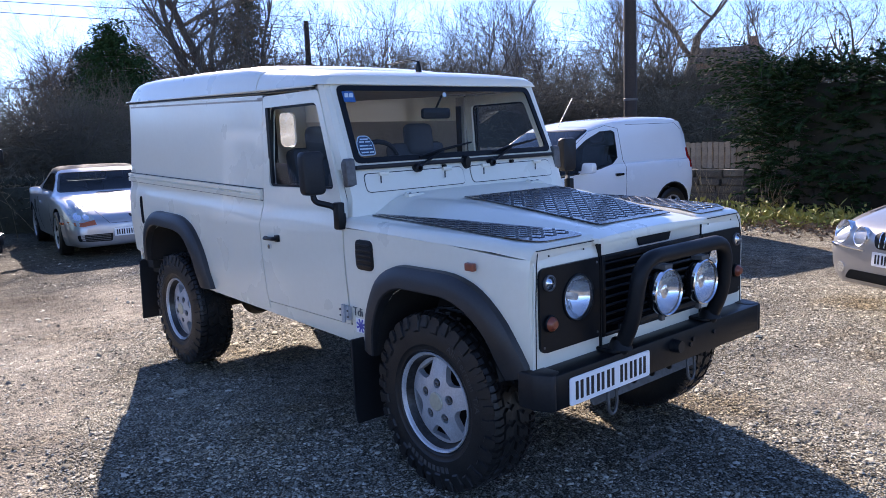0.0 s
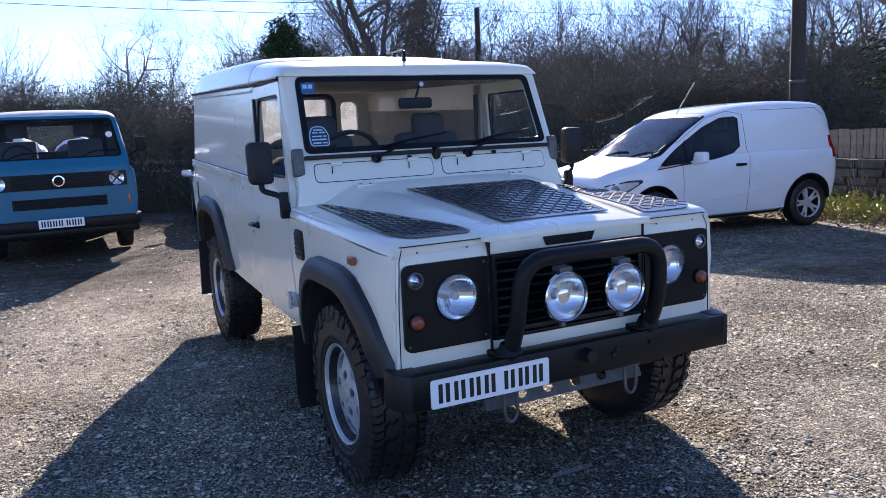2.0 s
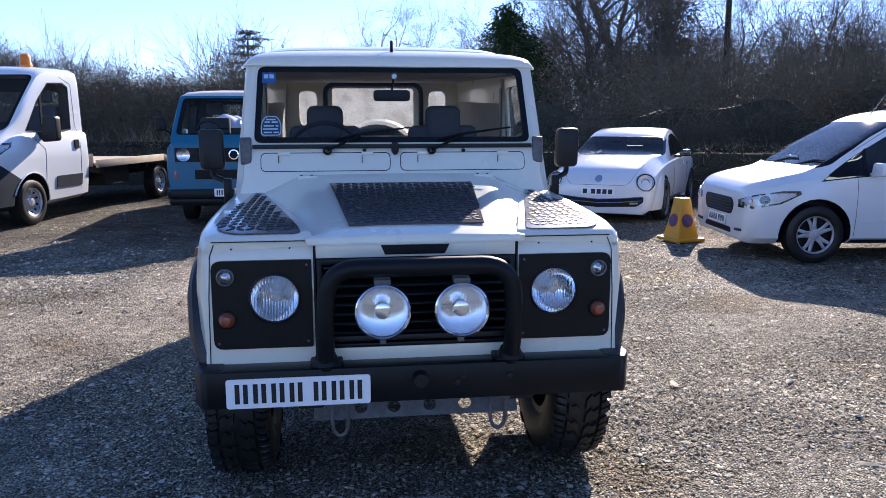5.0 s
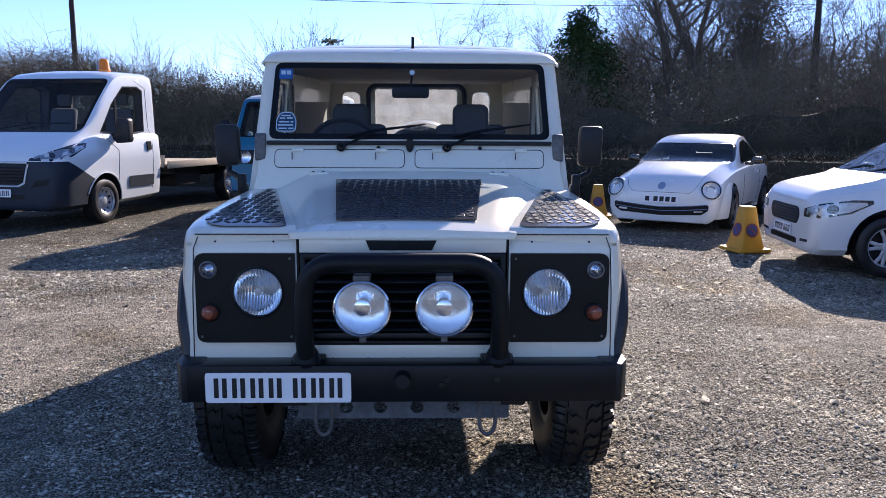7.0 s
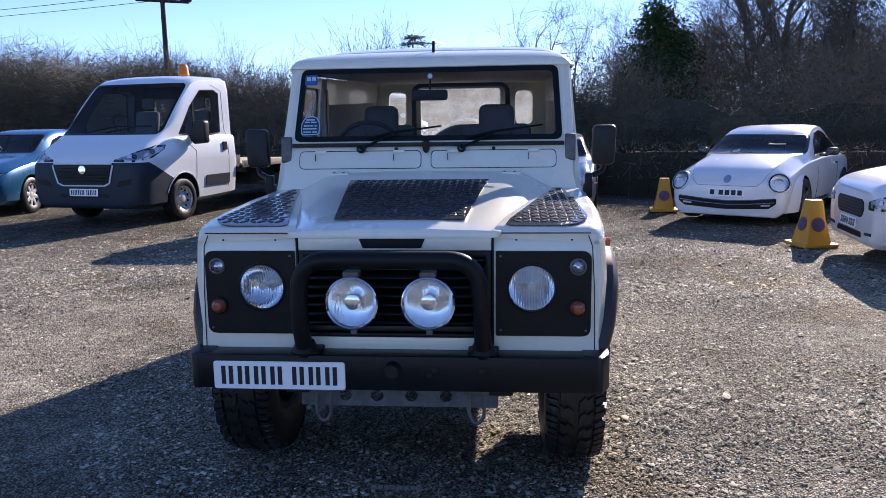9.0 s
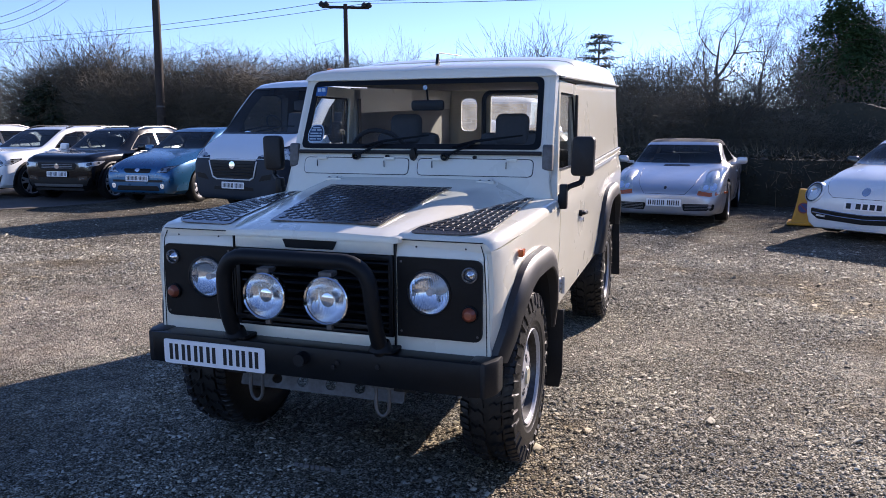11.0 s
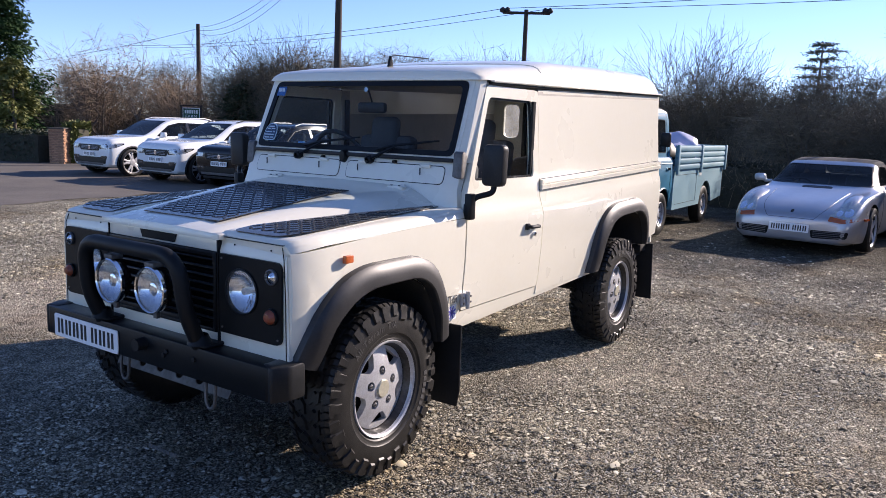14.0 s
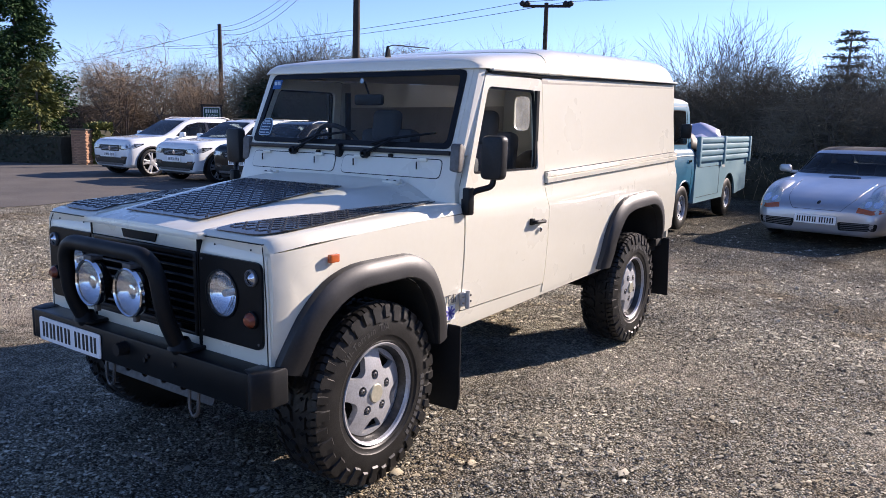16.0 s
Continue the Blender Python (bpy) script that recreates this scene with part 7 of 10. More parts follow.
def blue_hatch():
    root = thing("hatchback", pose(-6.53, 12.3, 0, 0, 0, 3) @ Matrix.Diagonal((1.02, 1.0, 1.07, 1)), "dark metallic blue five-door hatchback, parked", "car")
    rows = ((-0.88, 0.62, 0.28, 0.52, 0.46, 0.57), (-0.83, 0.74, 0.22, 0.64, 0.58, 0.70), (-0.55, 0.81, 0.19, 0.76, 0.56, 0.84), (-0.1, 0.83, 0.19, 0.84, 0.60, 0.93), (0.35, 0.845, 0.19, 0.90, 0.62, 1.0), (0.6, 0.85, 0.19, 0.92, 0.61, 1.10), (1.05, 0.85, 0.19, 0.94, 0.57, 1.34), (1.45, 0.85, 0.19, 0.95, 0.56, 1.43), (2.1, 0.85, 0.19, 0.96, 0.55, 1.43), (2.8, 0.84, 0.22, 0.97, 0.53, 1.32), (3.15, 0.81, 0.28, 0.95, 0.5, 1.1), (3.3, 0.7, 0.36, 0.8, 0.42, 0.85))
    sh = Shell(root, rows, M_BLUECAR)
    win = [(0.72, 0.985), (1.9, 1.0), (2.8, 1.05), (2.6, 1.24), (2.2, 1.32), (1.5, 1.32), (1.15, 1.24)]
    front = rounded([(-0.62, 1.02), (0.62, 1.02), (0.54, 1.345), (-0.54, 1.345)], 0.05)
    finish_car(sh, [(0, 0.31, 0.36, 0.58), (2.615, 0.31, 0.36, 0.58)], [win], front, None, (0.62, 0.85, 2.6, 0.55, 1.33, 0.48))
    for s in (1, -1):
        lamp(sh, "headlamp", [(s * a, b) for a, b in ((0.42, 0.60), (0.66, 0.61), (0.77, 0.74), (0.62, 0.72))], label="angular clear headlamp")
        sh.lay("fog_lamp", circle(s * 0.56, 0.36, 0.05, 14), "front", M_REFLECTOR, off=0.006, cuts=1)
    sh.lay("grille", rounded([(-0.28, 0.60), (0.28, 0.60), (0.32, 0.68), (-0.32, 0.68)], 0.03), "front", M_BLACK, off=0.006)
    sh.lay("oval_badge", circle(0, 0.655, 0.03, 16, 1.9), "front", M_CHROME, off=0.012, cuts=1)
    sh.lay("lower_intake", rounded([(-0.5, 0.27), (0.5, 0.27), (0.46, 0.36), (-0.46, 0.36)], 0.03), "front", M_BLACK, off=0.004)
    sh.lay("bumper_strip", rounded([(-0.72, 0.43), (0.72, 0.43), (0.72, 0.47), (-0.72, 0.47)], 0.01), "front", M_TRIM, off=0.008, cuts=6)
    for v in ("left", "right"):
        sh.line("door_seam", [(0.6, 0.3), (0.58, 0.9)], v)
        sh.line("door_seam", [(1.75, 0.3), (1.77, 0.95)], v)
        sh.lay("rubbing_strip", [(0.5, 0.47), (2.2, 0.49), (2.2, 0.53), (0.5, 0.51)], v, M_TRIM, off=0.008, cuts=3)
        sh.lay("window_pillar", [(1.70, 0.98), (1.80, 0.98), (1.78, 1.33), (1.70, 1.33)], v, M_BLACK, off=0.004)
    car_mirror(sh, 0.85, 0.78, 0.95, M_BLUECAR)
    number_plate(root, pose(0, -0.90, 0.50, -4))
    part("plate_mount", box(-0.24, 0.24, -0.895, -0.7, 0.45, 0.55), M_BLUECAR, root)
    four_wheels(root, 0.74, 2.615, 0.31, W=0.19, rim=0.2, spokes=8)
    part("floor_pan", box(-0.58, 0.58, -0.6, 3.1, 0.17, 0.27), M_UNDER, root)
    cabin(sh, 0.36, 1.5, 0.52)
    return root


def flatbed_truck():
    root = thing("recovery_truck", pose(-3.32, 11.4, 0, 0, 0, -11) @ Matrix.Scale(1.04, 4), "white cab recovery truck with a long flat beaver-tail bed", "truck")
    rows = ((-0.97, 0.82, 0.36, 0.80, 0.62, 0.87), (-0.93, 0.95, 0.28, 0.94, 0.76, 1.02), (-0.74, 1.02, 0.26, 1.10, 0.86, 1.17), (-0.45, 1.03, 0.26, 1.23, 0.90, 1.32), (-0.20, 1.03, 0.26, 1.30, 0.93, 1.48), (0.13, 1.03, 0.26, 1.34, 0.96, 1.83), (0.42, 1.03, 0.26, 1.35, 0.955, 2.13), (0.58, 1.03, 0.26, 1.35, 0.95, 2.26), (0.85, 1.03, 0.26, 1.35, 0.945, 2.33), (1.5, 1.03, 0.28, 1.34, 0.93, 2.35), (1.62, 1.02, 0.30, 1.34, 0.92, 2.33), (1.66, 0.98, 0.34, 1.32, 0.84, 2.26))
    sh = Shell(root, rows, M_WHITE2, name="cab", label="white cab")
    win = [(0.10, 1.37), (0.45, 1.34), (0.95, 1.34), (1.28, 1.38), (1.30, 2.04), (1.15, 2.10), (0.74, 2.08), (0.42, 1.80)]
    front = rounded([(-0.92, 1.37), (0.92, 1.37), (0.885, 2.19), (-0.885, 2.19)], 0.09)
    rear = rounded([(-0.6, 1.50), (0.6, 1.50), (0.6, 1.98), (-0.6, 1.98)], 0.06)
    finish_car(sh, [(0.09, 0.34, 0.42, 0.70)], [win], front, rear, (0.82, 0.2, 1.6, 0.9, 2.19, 0.75), glass=M_GLASS)
    slice_part(sh.body, (0, 0, 0.60), (0, 0.50, 1))
    slice_part(sh.body, (0, 0, 0.965), (0, 0, 1))
    split_part(sh.body, lambda c: c.y < -0.05 and c.z + 0.50 * c.y < 0.60 and c.z < 0.965, "front_bumper", M_GREYPLASTIC, "unpainted navy-grey bumper")
    for s in (1, -1):
        lamp(sh, "headlamp", [(0.40, 0.975), (0.66, 0.970), (0.95, 1.03), (1.16, 1.15), (1.18, 1.215), (1.02, 1.21), (0.74, 1.13), (0.42, 1.01)], "corner_left" if s > 0 else "corner_right", "long swept clear headlamp")
        sh.lay("bumper_scoop", [(s * a, b) for a, b in ((0.58, 0.60), (0.84, 0.64), (0.87, 0.73), (0.66, 0.70))], "front", M_BLACK, off=0.004)
        sh.line("grille_edge", [(s * 0.55, 0.93), (s * 0.47, 0.66), (s * 0.38, 0.62)], "front", M_WHITE2, 0.014, 0.008)
    sh.lay("quarter_pillar", [(0.50, 1.34), (0.55, 1.34), (0.55, 1.91), (0.50, 1.87)], "left", M_BLACK, off=0.006)
    g = sh.lay("grille", rounded([(-0.44, 0.655), (0.44, 0.655), (0.51, 0.93), (-0.51, 0.93)], 0.03), "front", M_BLACK, off=0.008, cuts=4, label="black slatted grille")
    for i in range(5):
        sh.line("grille_bar", [(-0.45, 0.695 + i * 0.046), (0.45, 0.695 + i * 0.046)], "front", M_TRIM, 0.008, 0.012, g)
    sh.line("grille_edge", [(-0.53, 0.950), (0.53, 0.950)], "front", M_WHITE2, 0.014, 0.008)
    sh.line("grille_edge", [(-0.38, 0.62), (0.38, 0.62)], "front", M_WHITE2, 0.010, 0.008)
    sh.lay("round_badge", circle(0, 0.86, 0.065, 18), "front", M_CHROME, off=0.02, cuts=1, label="plain round badge")
    sh.lay("lower_intake", rounded([(-0.46, 0.44), (0.46, 0.44), (0.44, 0.50), (-0.44, 0.50)], 0.02), "front", M_BLACK, off=0.004)
    for v in ("left", "right"):
        sh.line("door_seam", [(0.42, 0.45), (0.45, 1.1), (0.1, 1.32)], v)
        sh.line("door_seam", [(1.38, 0.45), (1.40, 1.3), (1.38, 2.08), (1.1, 2.18)], v)
        sh.lay("door_handle", rounded([(1.22, 1.08), (1.34, 1.08), (1.34, 1.22), (1.22, 1.22)], 0.02), v, M_BLACK, off=0.02, thick=0.03, cuts=1)
        sh.lay("rubbing_strip", rounded([(0.70, 0.50), (1.40, 0.50), (1.40, 0.68), (0.70, 0.68)], 0.02), v, M_GREYPLASTIC, off=0.012, cuts=2)
        sh.line("arch_lip", [(0.09 + 0.43 * math.cos(a), 0.34 + 0.43 * math.sin(a)) for a in np.linspace(-0.1, math.pi * 0.9, 14)], v, M_WHITE2, 0.012)
    for s in (1, -1):
        bm = join(prism(rounded([(1.06, 1.20), (1.30, 1.22), (1.30, 1.58), (1.10, 1.58)], 0.05), 0.30, 0.44, "y", 0.04), box(0.90, 1.12, 0.33, 0.42, 1.24, 1.36, 0.03))
        part("door_mirror", bm if s > 0 else mirrored(bm), M_TRIM, root, "large black door mirror")
        part("wiper", tube([(s * 0.2 - 0.3, -0.30, 1.40), (s * 0.2 + 0.2, -0.16, 1.50), (s * 0.2 + 0.45, -0.15, 1.50)], 0.012, 5), M_BLACK, root)
    number_plate(root, pose(0, -0.985, 0.52, -3))
    part("plate_mount", box(-0.24, 0.24, -0.98, -0.8, 0.47, 0.57), M_GREYPLASTIC, root)
    be = part("beacon", moved(lathe([(0, 0.09), (0.03, 0.09), (0.05, 0.075), (0.15, 0.07), (0.19, 0.04), (0.20, 0)], 18, "z"), Matrix.Translation((0.25, 1.35, 2.345)) @ Matrix.Scale(1.15, 4)), M_BEACON, root, "amber rotating beacon")
    part("beacon_base", moved(lathe([(-0.01, 0.10), (0.03, 0.10), (0.035, 0.09)], 18, "z"), Matrix.Translation((0.25, 1.35, 2.34))), M_BLACK, be)
    cabin(sh, 0.52, 1.15, 1.12)
    # bed
    bed = part("bed_deck", join(box(-1.05, 1.05, 1.80, 4.3, 0.78, 0.82), box(-1.08, -1.03, 1.80, 4.3, 0.74, 0.87, 0.01), box(1.03, 1.08, 1.80, 4.3, 0.74, 0.87, 0.01)), M_TIMBER, root, "pale flat loading bed")
    part("beaver_tail", join(moved(box(-1.05, 1.05, 0, 1.9, -0.04, 0.0), pose(0, 4.3, 0.82, -12)), moved(box(1.03, 1.08, 0, 1.9, -0.08, 0.05, 0.01), pose(0, 4.3, 0.82, -12)), moved(box(-1.08, -1.03, 0, 1.9, -0.08, 0.05, 0.01), pose(0, 4.3, 0.82, -12))), M_TIMBER, root)
    part("subframe", join(box(-0.45, -0.35, 1.6, 4.8, 0.50, 0.72), box(0.35, 0.45, 1.6, 4.8, 0.50, 0.72), box(-1.0, 1.0, 2.0, 2.1, 0.64, 0.78), box(-1.0, 1.0, 3.3, 3.4, 0.64, 0.78), box(-0.9, -0.4, 2.3, 3.2, 0.4, 0.75, 0.03), box(0.4, 0.9, 2.3, 3.2, 0.4, 0.75, 0.03)), M_UNDER, root)
    part("winch", join(box(-0.25, 0.25, 1.86, 2.1, 0.82, 1.02, 0.03), tube([(-0.2, 1.98, 1.04), (0.2, 1.98, 1.04)], 0.09, 12)), M_STEEL, root)
    for x in (-0.97, 0.97):
        part("headboard_post", box(x - 0.03, x + 0.03, 1.76, 1.80, 0.76, 0.97), M_STEEL, root)
    for y, x in ((0.09, 0.90), (4.2, 0.92)):
        for s in (1, -1):
            road_wheel(root, Matrix.Translation((s * x, y, 0.34)) @ pose(0, 0, 0, 20, 0, 0 if s > 0 else 180), R=0.34, W=0.22, rim=0.205, spokes=10, steel=True)
    return root


def pickup():
    root = thing("pickup_truck", pose(0.79, 11.75, 0, 0, 0, 2) @ Matrix.Scale(1.04, 4), "faded blue forward-control pickup with a loaded drop-side bed", "truck")
    rows = ((-1.13, 0.86, 0.42, 1.02, 0.80, 1.06), (-1.115, 0.905, 0.37, 1.12, 0.84, 1.18), (-1.07, 0.92, 0.34, 1.17, 0.85, 1.28), (-0.985, 0.92, 0.34, 1.19, 0.84, 1.44), (-0.84, 0.92, 0.34, 1.19, 0.82, 1.66), (-0.72, 0.92, 0.34, 1.20, 0.80, 1.84), (-0.58, 0.92, 0.34, 1.20, 0.79, 1.92), (-0.2, 0.92, 0.34, 1.20, 0.785, 1.955), (0.30, 0.92, 0.34, 1.20, 0.785, 1.95), (0.42, 0.92, 0.34, 1.20, 0.78, 1.92), (0.46, 0.90, 0.36, 1.20, 0.76, 1.84))
    sh = Shell(root, rows, M_VANBLUE, name="cab", label="faded blue cab")
    front = rounded([(-0.785, 1.315), (0.785, 1.315), (0.715, 1.825), (-0.715, 1.825)], 0.06)
    win = rounded([(-0.72, 1.26), (0.22, 1.26), (0.22, 1.76), (-0.42, 1.76)], 0.05)
    rear = rounded([(-0.48, 1.40), (0.48, 1.40), (0.48, 1.76), (-0.48, 1.76)], 0.05)
    finish_car(sh, [(0, 0.33, 0.39, 0.60)], [win], front, rear, (0.74, -0.72, 0.40, 0.80, 1.815, 0.66), glass=M_GLASS)
    slice_part(sh.body, (0, 0, 1.86), (0, 0, 1))
    split_part(sh.body, lambda c: c.z > 1.86, "roof", M_CREAM, "pale cream roof")
    gb = sh.lay("grille", rounded([(-0.80, 0.94), (0.80, 0.94), (0.80, 1.135), (-0.80, 1.135)], 0.02), "front", M_BLACK, off=0.008, cuts=5, label="black slatted grille band")
    for i in range(7):
        sh.line("grille_bar", [(-0.52, 0.96 + i * 0.026), (0.52, 0.96 + i * 0.026)], "front", M_TRIM, 0.007, 0.012, gb)
    lo = sh.lay("lower_grille", rounded([(-0.54, 0.70), (0.54, 0.70), (0.54, 0.83), (-0.54, 0.83)], 0.01), "front", M_BLACK, off=0.006, cuts=4)
    for i in range(5):
        sh.line("grille_bar", [(-0.52, 0.715 + i * 0.025), (0.52, 0.715 + i * 0.025)], "front", M_TRIM, 0.007, 0.010, lo)
    sh.lay("round_badge", circle(0, 1.04, 0.07, 22), "front", M_CHROME, off=0.022, cuts=1, label="plain round badge", holes=[circle(0, 1.04, 0.055, 22)])
    for s in (1, -1):
        at = Matrix.Translation((s * 0.675, -1.165, 1.04))
        hl = part("headlamp", moved(lathe([(0.006, 0.0), (-0.004, 0.06), (-0.018, 0.082), (-0.022, 0.09), (0.03, 0.094)], 24, "y"), at), M_REFLECTOR, root, "round headlamp")
        part("lens", moved(lathe([(-0.018, 0.082), (-0.034, 0.05), (-0.04, 0.0)], 24, "y"), at), M_CLEAR, hl)
        if s > 0:
            for a in (45, -45):
                part("tape_strip", moved(box(-0.085, 0.085, -0.002, 0.002, -0.007, 0.007), at @ Matrix.Translation((0, -0.042, 0)) @ pose(0, 0, 0, 0, a, 0)), M_BLACK, hl)
        part("indicator", moved(box(-0.06, 0.06, -0.02, 0.05, -0.055, 0.055, 0.01), pose(s * 0.84, -1.10, 0.765, 0, 0, s * 20)), M_AMBER, root, "amber corner indicator")
    bp = part("front_bumper", prism(rounded([(-0.93, -0.85), (-0.93, -1.12), (-0.86, -1.20), (0.86, -1.20), (0.93, -1.12), (0.93, -0.85), (0.88, -0.85), (0.86, -1.05), (-0.86, -1.05), (-0.88, -0.85)], 0.03), 0.43, 0.56, "z", 0.015), M_BLACK, root, "black front bumper")
    for s in (1, -1):
        part("bumper_end", box(s * 0.905 - 0.035, s * 0.905 + 0.035, -1.12, -0.86, 0.535, 0.568, 0.01), M_TRIM, bp)
    number_plate(bp, pose(-0.02, -1.205, 0.515))
    part("lower_valance", box(-0.90, 0.90, -1.16, -0.86, 0.335, 0.45, 0.03), M_BLACK, root)
    for v in ("left", "right"):
        sh.line("door_seam", [(-0.80, 0.50), (-0.80, 1.15), (-0.55, 1.80), (0.28, 1.82), (0.30, 1.2), (0.30, 0.55)], v)
        sh.line("body_crease", [(-1.0, 1.10), (0.42, 1.10)], v, M_VANBLUE, 0.008)
        sh.lay("door_handle", rounded([(0.08, 1.0), (0.24, 1.0), (0.24, 1.035), (0.08, 1.035)], 0.012), v, M_CHROME, off=0.02, cuts=1)
        sh.line("arch_lip", [(0.40 * math.cos(a), 0.33 + 0.40 * math.sin(a)) for a in np.linspace(0, math.pi, 14)], v, M_VANBLUE, 0.012)
    for s in (1, -1):
        part("door_mirror", join(prism(rounded([(s * 1.0, 1.36), (s * 1.14, 1.36), (s * 1.14, 1.56), (s * 1.0, 1.56)][::s], 0.03), -0.62, -0.56, "y", 0.015), tube([(s * 0.90, -0.60, 1.30), (s * 1.04, -0.60, 1.40)], 0.014, 6)), M_BLACK, root, "black door mirror")
        part("wiper", tube([(s * 0.42 - 0.18, -1.03, 1.315), (s * 0.42 + 0.05, -1.0, 1.395), (s * 0.42 + 0.35, -1.0, 1.395)], 0.011, 5), M_BLACK, root)
    part("tax_disc", moved(lathe([(0, 0.04), (0.003, 0.04), (0.003, 0)], 16, "y"), Matrix.Translation((0.66, -0.885, 1.60))), M_PLATE, root)
    part("dashboard", box(-0.74, 0.74, -0.92, -0.70, 1.05, 1.30, 0.04), M_DASH, root)
    cabin(sh, 0.42, 0.08, 0.92)
    # bed
    side = [(0.50, 0.36), (2.11, 0.36)] + [(2.53 + 0.42 * math.cos(t), 0.33 + 0.42 * math.sin(t)) for t in np.linspace(math.pi - 0.07, 0.07, 18)] + [(3.70, 0.42), (3.70, 0.98), (0.50, 0.98)]
    b = part("bed_side", sheet([side], lambda u, v: (0.885, u, v), (0.03, 0, 0)), M_BEDBLUE, root, "faded, sunlit-pale blue lower bed side")
    part("bed_side", sheet([side], lambda u, v: (-0.915, u, v), (0.03, 0, 0)), M_BEDBLUE, root, "faded, sunlit-pale blue lower bed side")
    part("bed_front", box(-0.885, 0.885, 0.50, 0.52, 0.36, 0.94), M_BEDBLUE, root)
    part("bed_rear", box(-0.885, 0.885, 3.66, 3.69, 0.45, 0.94), M_BEDBLUE, root)
    part("bed_floor", box(-0.885, 0.885, 0.5, 3.68, 0.945, 0.975), M_BEDBLUE, root)
    part("tool_locker_seam", join(box(0.9155, 0.918, 0.62, 1.85, 0.44, 0.446), box(0.9155, 0.918, 0.62, 1.85, 0.90, 0.906), box(0.9155, 0.918, 1.845, 1.851, 0.44, 0.906)), M_TRIM, b)
    for s in (1, -1):
        for i in range(4):
            part("drop_side_rib", box(s * 0.935 - 0.02, s * 0.935 + 0.02, 0.50, 3.74, 0.99 + i * 0.098, 1.07 + i * 0.098, 0.018), M_BEDBLUE, root, "ribbed drop side")
        for y in (0.54, 1.95, 3.68):
            part("stake", box(s * 0.955 - 0.02, s * 0.955 + 0.02, y - 0.045, y + 0.045, 0.92, 1.385, 0.01), M_BEDBLUE, root)
        part("bed_side_panel", box(s * 0.92 - 0.008, s * 0.92 + 0.008, 0.5, 3.73, 0.98, 1.375), M_BEDBLUE, root)
    part("tailboard", box(-0.92, 0.92, 3.70, 3.74, 0.98, 1.375, 0.01), M_BEDBLUE, root)
    part("side_vent", join(*[box(0.916, 0.921, 2.0, 2.16, 0.86 + i * 0.025, 0.872 + i * 0.025) for i in range(4)]), M_CREAM, root)
    part("rear_bumper", box(-0.88, 0.88, 3.74, 3.84, 0.42, 0.54, 0.02), M_BLACK, root)
    for y in (0, 2.53):
        for s in (1, -1):
            road_wheel(root, Matrix.Translation((s * 0.80, y, 0.33)) @ pose(0, 0, 0, 10, 0, 0 if s > 0 else 180), R=0.33, W=0.2, rim=0.185, spokes=9, steel=True)
    part("chassis", box(-0.6, 0.6, -0.9, 3.0, 0.30, 0.42), M_UNDER, root)
    rng = random.Random(8)
    for i in range(10):
        x, y = (0.45 if i % 2 else -0.35) + rng.uniform(-0.12, 0.15), 0.85 + i * 0.26
        bm = bmesh.new()
        bmesh.ops.create_icosphere(bm, subdivisions=3, radius=1.0)
        for v in bm.verts:
            v.co *= 1 + 0.22 * noise.noise(v.co * 1.7 + Vector((i * 5, 0, 0))) + 0.08 * noise.noise(v.co * 5)
        r = rng.uniform(0.24, 0.32)
        ob = solid("sack", moved(bm, Matrix.Diagonal((r * 1.25, r, 0.20 + 0.06 * (i % 3), 1))), M_BAG if i > 1 else M_DASH, root.matrix_world @ Matrix.Translation((x, y, 1.20 + 0.05 * (i % 3))), "stuffed pale blue plastic sack on the truck bed" if i > 1 else "stuffed black sack on the truck bed", "sack", "sacks on the truck bed", smooth=60)
    return root


def no_parking_cone(m):
    """Square yellow cone with a round sign on its faces."""
    root = thing("traffic_cone", m, "yellow square no-parking cone with a blue round sign", "cone", "yellow no-parking cones")
    part("base", prism(rect(-0.23, 0.23, -0.23, 0.23, 0.04), 0.0, 0.045, "z", 0.012), M_YELLOW, root)
    n, rings = 5, []
    for z, r in ((0.04, 0.175), (0.07, 0.165), (0.32, 0.112), (0.54, 0.082), (0.56, 0.074)):
        rings.append([(x, y, z) for x, y in rect(-r, r, -r, r, r * 0.25)])
    part("cone_body", loft(rings), M_YELLOW, root)
    for k in range(4):
        f = pose(0, 0, 0, 0, 0, 90 * k) @ pose(0, -0.124, 0.27, -12)
        d = part("round_sign", moved(lathe([(0.006, 0.088), (-0.004, 0.088), (-0.004, 0.0)], 24, "y"), f), M_SIGNRED, root, "blue round sign with a red edge")
        part("sign_disc", moved(lathe([(-0.003, 0.070), (-0.0055, 0.070), (-0.0055, 0.0)], 24, "y"), f), M_SIGNBLUE, d)
        part("sign_bar", moved(box(-0.074, 0.074, -0.007, -0.0056, -0.008, 0.008), f @ pose(0, 0, 0, 0, 45, 0)), M_SIGNRED, d)
    return root


M_YELLOW = mat("weathered_yellow_plastic", (0.72, 0.36, 0.025), (0.58, 0.28, 0.02), scale=9, fine=60, rough=0.5, contrast=0.9)
M_SIGNBLUE = mat("faded_sign_blue", (0.07, 0.08, 0.22), (0.05, 0.06, 0.17), rough=0.5)
M_SIGNRED = mat("faded_sign_red", (0.30, 0.06, 0.05), (0.24, 0.05, 0.04), rough=0.5)

